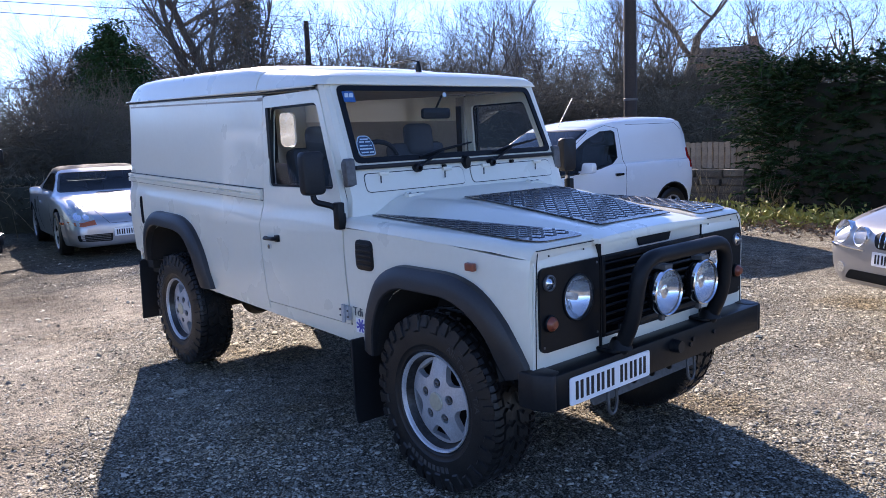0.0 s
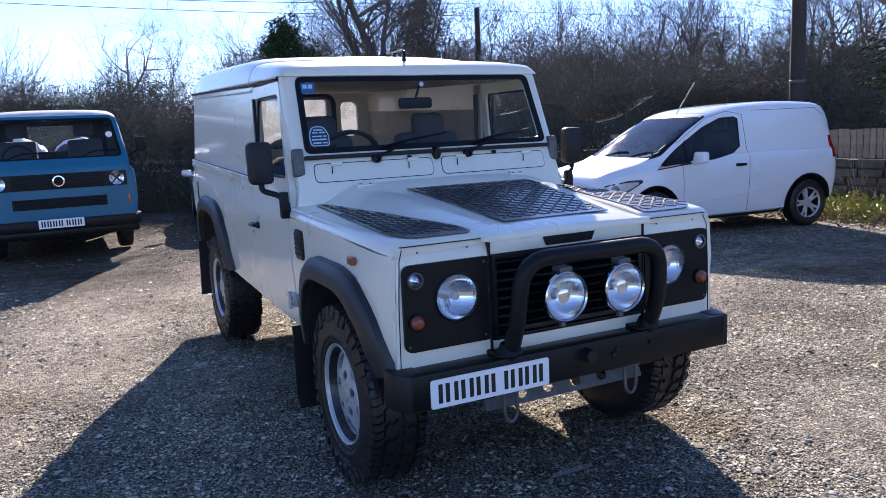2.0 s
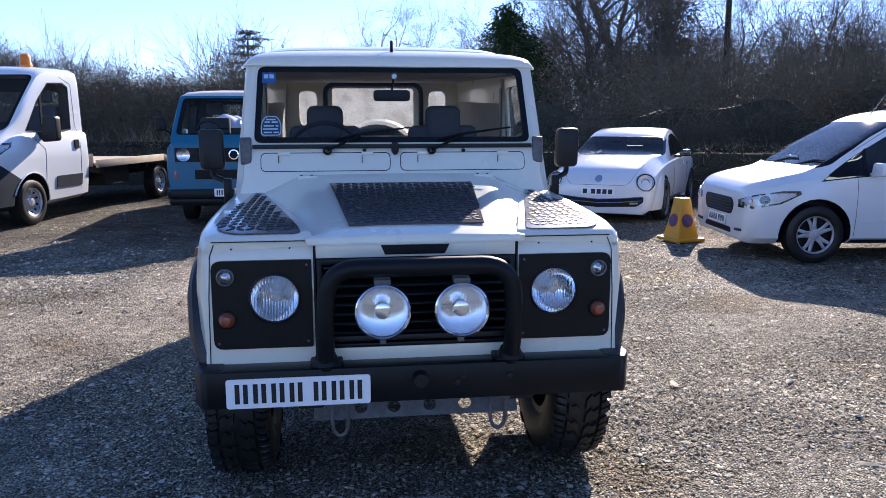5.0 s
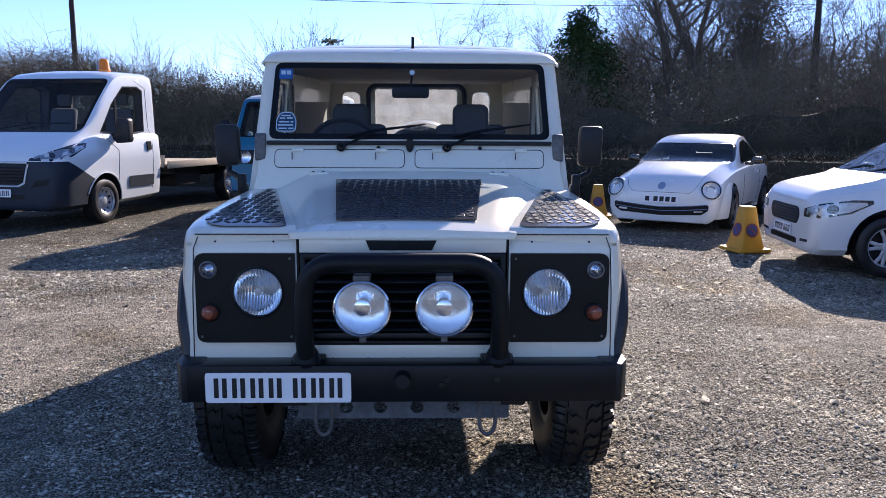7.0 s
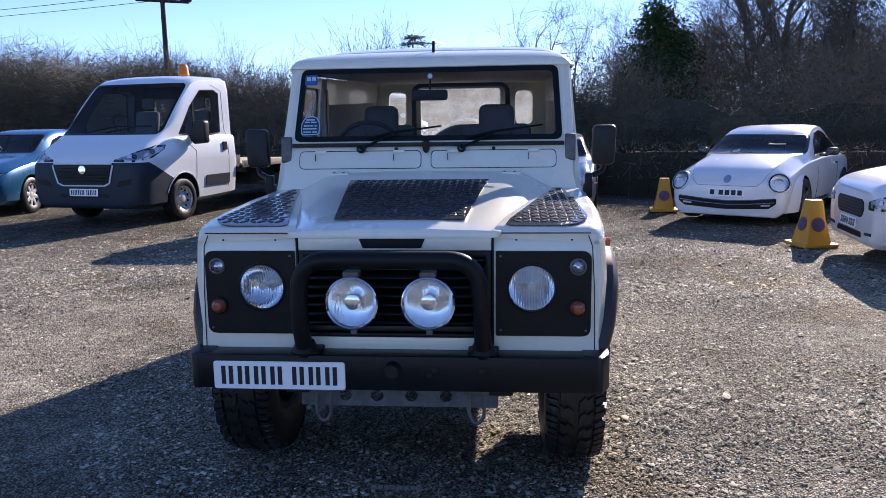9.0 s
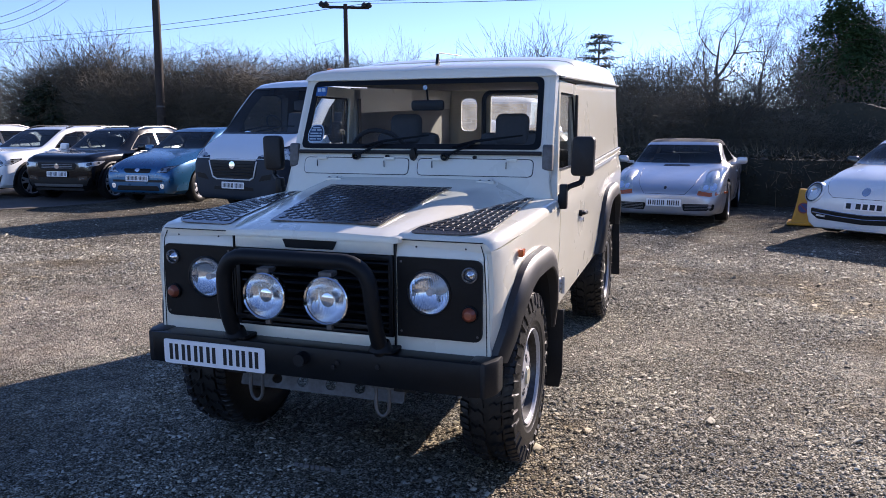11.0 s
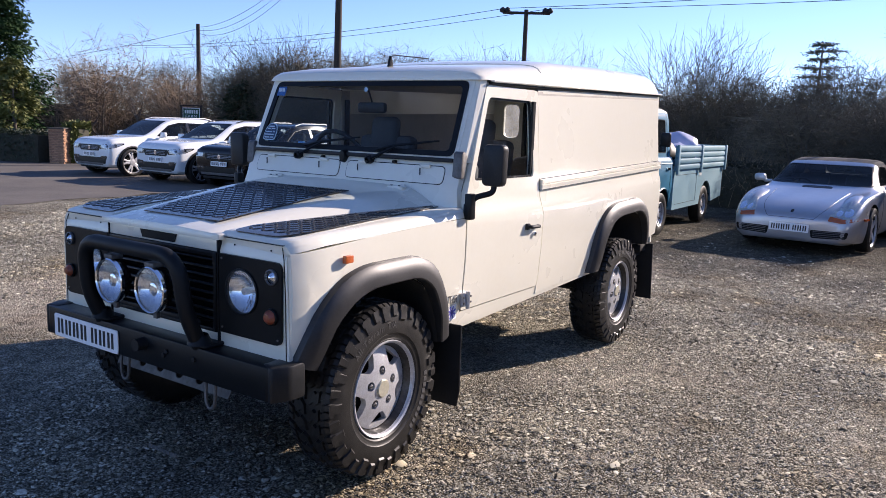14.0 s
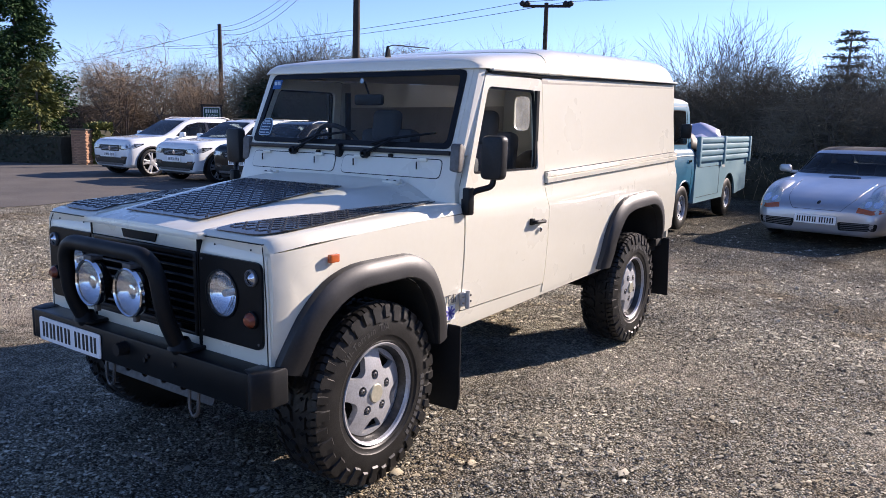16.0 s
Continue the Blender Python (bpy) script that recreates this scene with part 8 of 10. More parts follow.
small_van()
round_car()
roadster()
saloon()
suv(pose(-13.70, 12.02, 0, 0, 0, 0), M_WHITE2, "large white SUV with a dark lower bumper, parked on tarmac", (1, 1, 0.975), spokes=5)
suv(pose(-10.80, 12.0, 0, 0, 0, 0), M_WHITE2, "white SUV with a black roof and grille, parked on tarmac", (0.98, 0.97, 0.965), spokes=5, rail=M_BLACK)
suv(pose(-8.74, 12.2, 0, 0, 0, 4), M_BLACKCAR, "gloss black compact SUV with bright roof rails, parked", (0.97, 0.93, 0.95), spokes=5)
blue_hatch()
flatbed_truck()
pickup()
no_parking_cone(pose(6.84, 8.66, 0, 0, 0, 12))
no_parking_cone(pose(5.76, 12.42, 0, 0, 0, -8))

# ---- trees, hedges, walls, poles ----
M_BARK = mat("grey_brown_bark", (0.085, 0.07, 0.057), (0.135, 0.112, 0.09), scale=3, fine=25, rough=0.95, bump=0.3, bump_scale=20, rand=0.25)
M_TWIG = mat("bare_brown_twigs", (0.090, 0.076, 0.054), (0.145, 0.119, 0.083), scale=0.6, fine=4, rough=0.95, rand=0.3)
# Lighter than M_TWIG: haze and sunlight on the far growth are put into the colour.
M_FARTWIG = mat("warm_brown_far_twigs", (0.15, 0.105, 0.066), (0.21, 0.155, 0.10), scale=0.6, fine=4, rough=0.95, rand=0.25)
M_THICKET = mat("dark_thicket_twigs", (0.078, 0.069, 0.048), (0.140, 0.118, 0.080), scale=0.7, fine=5, rough=0.95, rand=0.3)
M_BRAMBLE = mat("dark_bramble", (0.070, 0.062, 0.042), (0.125, 0.104, 0.070), scale=0.8, fine=5, rough=0.95, rand=0.3)
M_DRYGRASS = mat("pale_dry_stalks", (0.34, 0.27, 0.17), (0.24, 0.19, 0.12), scale=2, fine=9, rough=0.9, rand=0.2)
M_IVY = mat("dark_evergreen_leaves", (0.020, 0.032, 0.014), (0.04, 0.055, 0.022), scale=1.5, fine=9, rough=0.6, rand=0.2)
# Solid hedge cores: the shade deep inside the growth is put into this colour.
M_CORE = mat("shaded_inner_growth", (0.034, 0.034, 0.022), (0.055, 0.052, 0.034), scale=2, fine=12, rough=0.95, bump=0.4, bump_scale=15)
M_CONIFER = mat("conifer_sprays", (0.020, 0.046, 0.017), (0.048, 0.085, 0.028), scale=1.2, fine=7, rough=0.9, rand=0.15, spec=0.15)
M_GOLD = mat("golden_conifer_sprays", (0.085, 0.105, 0.025), (0.16, 0.165, 0.035), scale=1.2, fine=7, rough=0.7)
M_HEDGE = mat("clipped_winter_hedge", (0.055, 0.050, 0.030), (0.035, 0.034, 0.020), scale=2, fine=12, rough=0.9)
M_WEED = mat("yellow_green_weeds", (0.20, 0.24, 0.045), (0.34, 0.30, 0.08), scale=4, fine=20, rough=0.7)
M_LITTER = mat("brown_dead_leaves", (0.16, 0.105, 0.06), (0.27, 0.19, 0.11), scale=8, fine=30, rough=0.9)
M_POLE = mat("tarred_wood_pole", (0.030, 0.022, 0.017), (0.055, 0.042, 0.032), scale=4, fine=30, rough=0.85, bump=0.2)
M_CABLE = mat("black_cable", (0.02, 0.02, 0.022), rough=0.6)
M_STONE = mat("old_wall_stone", (0.14, 0.12, 0.095), (0.07, 0.062, 0.05), scale=6, fine=40, rough=0.9, bump=0.35, bump_scale=40, rand=0.3)
M_FENCE = mat("weathered_fence_board", (0.34, 0.275, 0.20), (0.22, 0.18, 0.135), scale=4, fine=30, rough=0.9, bump=0.15, rand=0.15)
M_BRICK = mat("warm_brick", (0.33, 0.17, 0.10), (0.42, 0.25, 0.15), scale=7, fine=50, rough=0.9, bump=0.2, rand=0.25)
M_MORTAR = mat("pale_mortar", (0.10, 0.09, 0.075), rough=0.95, bump=0.2)
# Worn asphalt; its broad pale and dark patches paint in strips of sun and shadow.
M_ASPHALT = mat("worn_sun_mottled_asphalt", (0.17, 0.148, 0.122), (0.045, 0.043, 0.042), scale=0.8, fine=40, rough=0.9, bump=0.5, bump_scale=90, contrast=0.85)
M_ROOF = mat("dark_roof_tiles", (0.045, 0.038, 0.034), (0.075, 0.062, 0.054), scale=3, fine=20, rough=0.9, bump=0.3, bump_scale=12)
M_GREENSIGN = mat("dark_green_sign", (0.012, 0.06, 0.035), (0.016, 0.07, 0.04), rough=0.5)
M_SIGNWHITE = mat("white_sign_paint", (0.75, 0.75, 0.72), rough=0.6)


class Soup:
    """Collects many thin tubes and leaves into one mesh."""

    def __init__(self):
        self.v, self.f = [], []

    def stick(self, a, b, ra, rb, n=3):
        d = (b - a)
        if d.length < 1e-5:
            return
        d.normalize()
        u = d.cross(Vector((0.31, 0.17, 0.93)) if abs(d.z) < 0.9 else Vector((1, 0, 0))).normalized()
        w = d.cross(u)
        i = len(self.v)
        for p, r in ((a, ra), (b, rb)):
            for k in range(n):
                t = 2 * math.pi * k / n
                self.v.append(p + r * (math.cos(t) * u + math.sin(t) * w))
        for k in range(n):
            self.f.append((i + k, i + (k + 1) % n, i + n + (k + 1) % n, i + n + k))

    def blade(self, a, b, w):
        """A flat tapering sliver."""
        d = b - a
        s = d.cross(Vector((0.3, 0.9, 0.2))).normalized() * w
        i = len(self.v)
        self.v += [a - s, a + s, b]
        self.f.append((i, i + 1, i + 2))

    def leaf(self, p, d, n, ln, w):
        """A small leaf: a bent diamond."""
        s = d.cross(n).normalized() * w
        i = len(self.v)
        self.v += [p, p + d * ln * 0.5 + s, p + d * ln - n * ln * 0.15, p + d * ln * 0.5 - s]
        self.f.append((i, i + 1, i + 2, i + 3))

    def mesh(self, name, material):
        me = bpy.data.meshes.new(name)
        me.from_pydata([tuple(v) for v in self.v], [], self.f)
        me.materials.append(material)
        me.update()
        return me


def rand_dir(rng, z=0.0):
    while True:
        v = Vector((rng.uniform(-1, 1), rng.uniform(-1, 1), rng.uniform(-1, 1) + z))
        if 0.1 < v.length < 1.4:
            return v.normalized()


def branch(wood, twig, rng, p, d, ln, r, depth, spread, up, kids):
    """A limb of a few bent lengths with its side limbs and twigs."""
    segs = 4 if depth > 2 else 3
    pts, rad = [p.copy()], [r]
    for k in range(segs):
        d = (d + rand_dir(rng) * 0.22 + Vector((0, 0, up))).normalized()
        p = p + d * ln / segs
        pts.append(p.copy())
        rad.append(r * (1 - 0.62 * (k + 1) / segs))
    for k in range(segs):
        if depth > 1:
            wood.stick(pts[k], pts[k + 1], rad[k], rad[k + 1], 6 if depth > 3 else 4)
        elif depth == 1:
            twig.stick(pts[k], pts[k + 1], max(rad[k], 0.006), max(rad[k + 1], 0.004), 3)
        else:
            twig.blade(pts[k], pts[k] + (pts[k + 1] - pts[k]) * 1.5, max(rad[k], 0.0055))
    if depth <= 0:
        return
    for k in range(kids[depth]):
        t = rng.uniform(0.3, 1.0) if k else 1.0
        i = min(int(t * segs), segs - 1)
        q = pts[i] + (pts[i + 1] - pts[i]) * (t * segs - i)
        nd = (d * (1.0 if k == 0 else 0.55) + rand_dir(rng) * spread).normalized()
        branch(wood, twig, rng, q, nd, ln * rng.uniform(0.55, 0.78), max(r * (1 - 0.62 * t) * rng.uniform(0.6, 0.85), 0.004), depth - 1, spread, up, kids)


def tree_meshes(seed, height, r, spread, up, kids, stems=1, lean=0.0, first=0.34, twigs=None):
    rng = random.Random(seed)
    wood, twig = Soup(), Soup()
    for s in range(stems):
        d = Vector((rng.uniform(-1, 1) * (0.1 if stems == 1 else 0.45) + lean, rng.uniform(-1, 1) * (0.1 if stems == 1 else 0.45), 1)).normalized()
        branch(wood, twig, rng, Vector((rng.uniform(-0.2, 0.2) * (stems > 1), rng.uniform(-0.2, 0.2) * (stems > 1), -0.1)), d, height * first, r * (1 if stems == 1 else 0.6), len(kids) - 1, spread, up, kids)
    return wood.mesh("trunk", M_BARK), twig.mesh("crown", twigs or M_TWIG)


def clump_meshes(seed, count, r, h, twigs=None):
    """A dense rounded bush: a few stems and very many short crossing twigs that thin out towards the outline."""
    rng = random.Random(seed)
    wood, twig = Soup(), Soup()
    for _ in range(14):
        a, k = rng.uniform(0, 6.28), rng.uniform(0.3, 0.85)
        top = Vector((math.cos(a) * r * k, math.sin(a) * r * k, h * rng.uniform(0.6, 0.95)))
        mid = top * 0.5 + Vector((0, 0, 0.12 * h)) + rand_dir(rng) * 0.15
        wood.stick(Vector((math.cos(a) * 0.3, math.sin(a) * 0.3, -0.1)), mid, 0.03, 0.02, 4)
        wood.stick(mid, top, 0.02, 0.007, 3)
    for _ in range(count):
        d = rand_dir(rng)
        k = rng.random() ** 0.42 * (1 + 0.16 * noise.noise(d * 2.6 + Vector((seed, 0, 0))) + 0.10 * noise.noise(d * 7.0 + Vector((0, seed, 0))))
        q = Vector((d.x * r * k, d.y * r * k, h * (0.47 + 0.50 * d.z * k)))
        out = (Vector((d.x, d.y, 0.75)) * 0.7 + rand_dir(rng) * 0.9).normalized()
        twig.blade(q, q + out * rng.uniform(0.22, 0.6), rng.uniform(0.006, 0.013) * (1.15 - 0.6 * k))
    return wood.mesh("trunk", M_BARK), twig.mesh("crown", twigs or M_THICKET)


def bare_tree(m, meshes, label, group="bare trees", name="tree"):
    root = thing(name, m, label, "tree", group)
    for n, me in zip(("trunk", "crown"), meshes):
        o = new(n, me)
        o.parent = root
    return root


TREES = {
    "spread": tree_meshes(11, 10.5, 0.26, 0.75, 0.05, (3, 4, 4, 4, 4, 5), lean=-0.15),
    "oak": tree_meshes(23, 11.0, 0.24, 0.70, 0.07, (3, 4, 4, 4, 4, 4)),
    "tall": tree_meshes(37, 13.0, 0.17, 0.42, 0.13, (3, 4, 4, 4, 4, 4)),
    "slim": tree_meshes(41, 9.5, 0.11, 0.38, 0.14, (3, 4, 4, 4, 4)),
    "shrub": tree_meshes(53, 5.2, 0.075, 0.62, 0.08, (4, 5, 5, 5), stems=9, first=0.40),
    "shrub2": tree_meshes(67, 5.8, 0.07, 0.52, 0.11, (4, 5, 5, 5), stems=9, first=0.40),
    "round": tree_meshes(83, 5.0, 0.10, 0.95, 0.015, (4, 5, 5, 5, 4), stems=3, first=0.36, twigs=M_FARTWIG),
    "clump": clump_meshes(91, 6200, 1.75, 3.7),
    "clump2": clump_meshes(97, 6200, 1.9, 3.5),
    "far_clump": clump_meshes(101, 5200, 2.0, 3.4, M_FARTWIG),
    "bush": tree_meshes(71, 3.6, 0.05, 0.8, 0.03, (4, 5, 5, 5), stems=12, first=0.42),
}


def plant(kind, x, y, scale, turn, label, group="bare trees", sz=None):
    m = pose(x, y, 0, 0, 0, turn) @ Matrix.Diagonal((scale, scale, sz or scale, 1))
    return bare_tree(m, TREES[kind], label, group)


L_BIG = "large bare winter tree with spreading grey-brown limbs"
L_TALL = "tall slender bare winter tree behind the hedge"
L_SHRUB = "tangled leafless brown shrub behind the hedge"
plant("spread", 12.8, 31.0, 1.05, 20, L_BIG)
plant("oak", 17.5, 33.0, 1.0, 140, L_BIG)
plant("spread", 22.5, 29.0, 0.95, 200, L_BIG)
plant("oak", 9.0, 40.0, 0.95, 75, L_BIG)
plant("oak", 27.0, 26.0, 1.05, 310, L_BIG)
plant("spread", 32.0, 22.0, 1.1, 100, L_BIG)
plant("oak", 36.0, 15.0, 1.0, 10, L_BIG)
for i, (x, y, s) in enumerate(((24.5, 24.5, 0.9), (21.0, 22.0, 0.8), (28.5, 20.5, 0.95), (7.6, 30.0, 0.6), (31.0, 16.0, 0.9), (26.0, 17.5, 0.75), (38.0, 9.0, 0.95), (34.0, 11.5, 0.8), (10.8, 27.0, 0.75))):
    plant("tall", x, y, s, 47 * i, L_TALL)
for i, (x, y, s) in enumerate(((3.2, 31.0, 0.62), (0.8, 34.0, 0.6), (-7.5, 33.0, 0.66), (-10.5, 36.0, 0.8), (-17.0, 32.0, 0.6), (-20.5, 36.0, 0.62), (18.0, 19.5, 0.85), (22.5, 17.0, 0.8), (16.0, 18.5, 0.75), (24.5, 12.5, 0.8), (20.0, 13.5, 0.8))):
    plant("slim", x, y, s, 61 * i, L_TALL)


for i, (kind, x, y, k) in enumerate((("oak", 14.8, 29.5, 0.90), ("tall", 19.5, 28.0, 0.82), ("oak", 20.5, 34.0, 1.02), ("spread", 25.0, 31.0, 1.0), ("tall", 24.6, 25.5, 0.80), ("oak", 30.0, 27.5, 1.0), ("tall", 29.5, 21.5, 0.82), ("oak", 33.5, 18.5, 0.92), ("spread", 10.6, 34.5, 0.86), ("tall", 15.8, 25.8, 0.66), ("oak", 36.5, 24.0, 1.05))):
    plant(kind, x, y, k, 67 * i + 15, "bare winter tree rising behind the thicket")


for i in range(11):
    plant("far_clump", 9.5 + 2.5 * i, 36.5 - 0.06 * i * i + 1.2 * math.sin(i * 2.3), 1.35 + 0.15 * math.sin(i * 1.3), 47 * i, "tall tangled brown bush under the bare trees", "far bare trees", sz=1.66 + 0.22 * math.sin(i * 1.9))


for i in range(9):
    plant("far_clump", 11.5 + 3.1 * i, 41.0 - 0.14 * i * i, 1.75 + 0.15 * math.sin(i * 1.7), 71 * i, "tall tangled brown bush under the bare trees", "far bare trees", sz=2.1 + 0.2 * math.sin(i * 2.7))


def leaning_tree():
    """An old tree with two bent leaning trunks that fork low, over the thicket."""
    rng = random.Random(19)
    wood, twig = Soup(), Soup()
    trunks = (
        (((16.9, 31.0, -0.2), (16.4, 31.0, 1.2), (15.1, 31.1, 2.5), (13.8, 31.2, 3.8), (12.9, 31.0, 5.4), (12.2, 30.8, 6.8), (11.4, 30.6, 8.4)), 0.26),
        (((13.9, 30.4, -0.2), (13.6, 30.4, 1.5), (12.7, 30.3, 3.4), (12.2, 30.2, 4.4), (11.7, 30.3, 6.0), (11.3, 30.2, 7.6)), 0.19),
        (((13.8, 31.2, 3.8), (13.8, 31.4, 5.4), (14.2, 31.6, 6.9), (14.1, 31.6, 8.6)), 0.14),
        (((15.0, 31.1, 2.7), (16.0, 31.3, 4.3), (16.3, 31.5, 5.8), (16.9, 31.6, 7.6)), 0.12))
    for pts, r in trunks:
        line = [Vector(p) for p in pts]
        fine = smooth_rows([tuple(p) for p in line], 3)
        n = len(fine) - 1
        for k in range(n):
            wood.stick(Vector(fine[k]), Vector(fine[k + 1]), r * (1 - 0.62 * k / n), r * (1 - 0.62 * (k + 1) / n), 8)
        for k in range(n // 3, n + 1):
            for _ in range(2):
                branch(wood, twig, rng, Vector(fine[k]), (Vector((rng.uniform(-1, 1), rng.uniform(-0.8, 0.8), 0.6))).normalized(), rng.uniform(1.6, 2.6), r * 0.30, 3, 0.75, 0.05, (3, 4, 4, 3))
    bare_tree(Matrix.Identity(4), (wood.mesh("trunk", M_BARK), twig.mesh("crown", M_TWIG)), "old bare tree with two leaning forked trunks")


leaning_tree()
bare_tree(pose(39.0, 26.3, 0, 0, 0, 30), tree_meshes(29, 13.5, 0.50, 0.62, 0.06, (3, 4, 4, 4, 3), first=0.52), "old thick-trunked bare tree with stubby limbs")
rngf = random.Random(78)
for i in range(20):
    x = 4 + 48 * i / 19 + rngf.uniform(-1, 1)
    y = lerp(((4, 46), (20, 42), (34, 30), (52, 12)), x) + rngf.uniform(-3, 4)
    plant(("oak", "tall", "spread", "slim")[i % 4], x, y, rngf.uniform(0.85, 1.15), rngf.uniform(0, 360), L_TALL if i % 2 else L_BIG)
rngp = random.Random(77)
for i in range(46):
    # thicket behind the hedge, denser and higher to the right
    t = i / 45
    x = -21 + 47 * t + rngp.uniform(-0.6, 0.6)
    base = lerp(((-22, 22.5), (-6, 22.5), (0, 21.0), (3, 19.5), (6, 17.8), (10, 16.5), (15, 15.5), (19, 12.5), (26, 8.0)), x)
    low = lerp(((-22, 1.16), (-12, 1.16), (-8.5, 1.02), (-5, 0.90), (0, 0.90), (3.0, 0.92), (5.0, 0.80), (6.5, 0.56), (8.0, 0.50), (12, 0.50), (14.5, 0.62), (17, 0.90)), x)
    for row in range(1 if 4.5 < x < 14.5 else 2):
        plant(("clump", "clump2")[(i + row) % 2], x + rngp.uniform(-0.4, 0.4), base + 0.5 + row * 1.9 + rngp.uniform(-0.4, 0.4), rngp.uniform(0.85, 1.15) * low, rngp.uniform(0, 360), "dense dark rounded leafless bush behind the hedge", "thicket shrubs", sz=rngp.uniform(0.80, 1.08) * low * (1 + 0.14 * row))
    if i % 2 == 0:
        plant(("shrub", "shrub2", "bush")[(i // 2) % 3], x + rngp.uniform(-0.5, 0.5), base + 1.6 + rngp.uniform(-0.4, 0.6), rngp.uniform(0.85, 1.05) * max(low, 0.78), rngp.uniform(0, 360), L_SHRUB, "thicket shrubs")
for i, (x, y, s) in enumerate(((-25, 25, 1.4), (-28.5, 27, 1.5), (-31, 24, 1.4), (-34, 27, 1.7), (-37, 23, 1.35), (-23, 28, 1.35), (-40, 27, 1.7), (-44, 22, 1.5), (-18.5, 28, 1.25), (-14.5, 27.5, 1.15))):
    plant("round", x, y, s, 50 * i, "round-headed bare brown tree beyond the cars", "far bare trees")
for i in range(13):
    plant("far_clump", -19 - 2.3 * i, 23.0 + 1.6 * math.sin(i * 2.1) - 0.10 * max(0, i - 6) * i, 0.92 + 0.2 * math.sin(i * 1.7), 70 * i, "dense rounded brown winter bush beyond the cars", "far bare trees", sz=1.22 + 0.24 * math.sin(i * 2.9))
for i in range(18):
    plant("slim", -20.5 + 1.25 * i + 0.5 * math.sin(i * 2.3), 25.6 + 1.3 * math.sin(i * 1.9), 0.50 + 0.10 * math.sin(i * 3.1), 83 * i, "slender bare sapling rising out of the thicket")
for i, (x, y, s) in enumerate(((-30, 20.5, 0.55), (-27, 22, 0.5), (-35.5, 21, 0.6))):
    plant("spread", x, y, s, 80 * i, "spreading bare tree beyond the parked cars", "far bare trees")


def leaf_mass(name, path, width, height, count, leaf, material, label, seed, twigs=0, wild=0.25, category="hedge", top_mat=None, kind="", core=0.90):
    """A hedge: a dark core wrapped in many small leaves with a ragged outline, along a path of (x, y)."""
    rng = random.Random(seed)
    pts = [Vector((x, y, 0)) for x, y in path]
    lens = [(b - a).length for a, b in zip(pts, pts[1:])]
    total = sum(lens)

    def at(s):
        s *= total
        for (a, b), l in zip(zip(pts, pts[1:]), lens):
            if s <= l:
                d = (b - a).normalized()
                return a + d * s, Vector((d.y, -d.x, 0))
            s -= l
        d = (pts[-1] - pts[-2]).normalized()
        return pts[-1], Vector((d.y, -d.x, 0))

    root = thing(name, Matrix.Identity(4), label, category, kind=kind)
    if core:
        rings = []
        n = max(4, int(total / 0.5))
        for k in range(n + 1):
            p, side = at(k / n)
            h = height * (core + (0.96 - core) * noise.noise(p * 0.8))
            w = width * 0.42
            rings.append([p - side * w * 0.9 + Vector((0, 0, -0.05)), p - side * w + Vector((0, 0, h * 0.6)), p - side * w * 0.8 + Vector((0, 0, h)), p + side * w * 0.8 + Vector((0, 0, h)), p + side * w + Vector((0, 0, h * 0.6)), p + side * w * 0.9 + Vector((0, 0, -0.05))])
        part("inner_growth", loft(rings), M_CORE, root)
    soup = Soup()
    for _ in range(count):
        p, side = at(rng.random())
        f = rng.random()
        j = 1 + wild * noise.noise(p * 1.3) + rng.uniform(-0.06, 0.06) * (1 + wild * 4)
        if f < 0.30:
            q = p + side * rng.uniform(-0.5, 0.5) * width + Vector((0, 0, height * (0.96 + 0.1 * (j - 1) * 4 * wild) * rng.uniform(0.95 - 0.5 * max(0.0, wild - 0.3), 1.05)))
            n = Vector((0, 0, 1))
        else:
            sgn = 1 if f < 0.85 else -1
            z = rng.random() ** 0.8
            q = p + side * sgn * 0.5 * width * j * (1 - 0.15 * z * z) + Vector((0, 0, z * height * (1 - 0.5 * max(0.0, wild - 0.3) * rng.random())))
            n = side * sgn
        d = (rand_dir(rng, 0.2) + n * 0.7).normalized()
        soup.leaf(q, d, (n + rand_dir(rng) * 0.6).normalized(), leaf * rng.uniform(0.6, 1.5), leaf * 0.3 * rng.uniform(0.6, 1.4))
    o = new("foliage", soup.mesh("foliage", material))
    o.parent = root
    o["kind"] = "stuff"
    if twigs:
        soup = Soup()
        for _ in range(twigs):
            p, side = at(rng.random())
            q = p + side * rng.uniform(-0.5, 0.5) * width + Vector((0, 0, height * rng.uniform(0.3, 1.0)))
            soup.blade(q, q + (rand_dir(rng, 0.9) * rng.uniform(0.12, 0.4)), 0.005)
        o = new("twig_ends", soup.mesh("twig_ends", M_DRYGRASS))
        o.parent = root
        o["kind"] = "stuff"
    return root


leaf_mass("clipped_hedge", [(17.5, 11.5), (9.6, 14.6), (5.5, 15.8), (2.9, 17.6), (0.2, 19.2), (-6, 20.2), (-12.5, 20.3)], 1.2, 1.0, 42000, 0.075, M_HEDGE, "low clipped brown winter hedge along the yard", 3, twigs=7000, kind="structure")
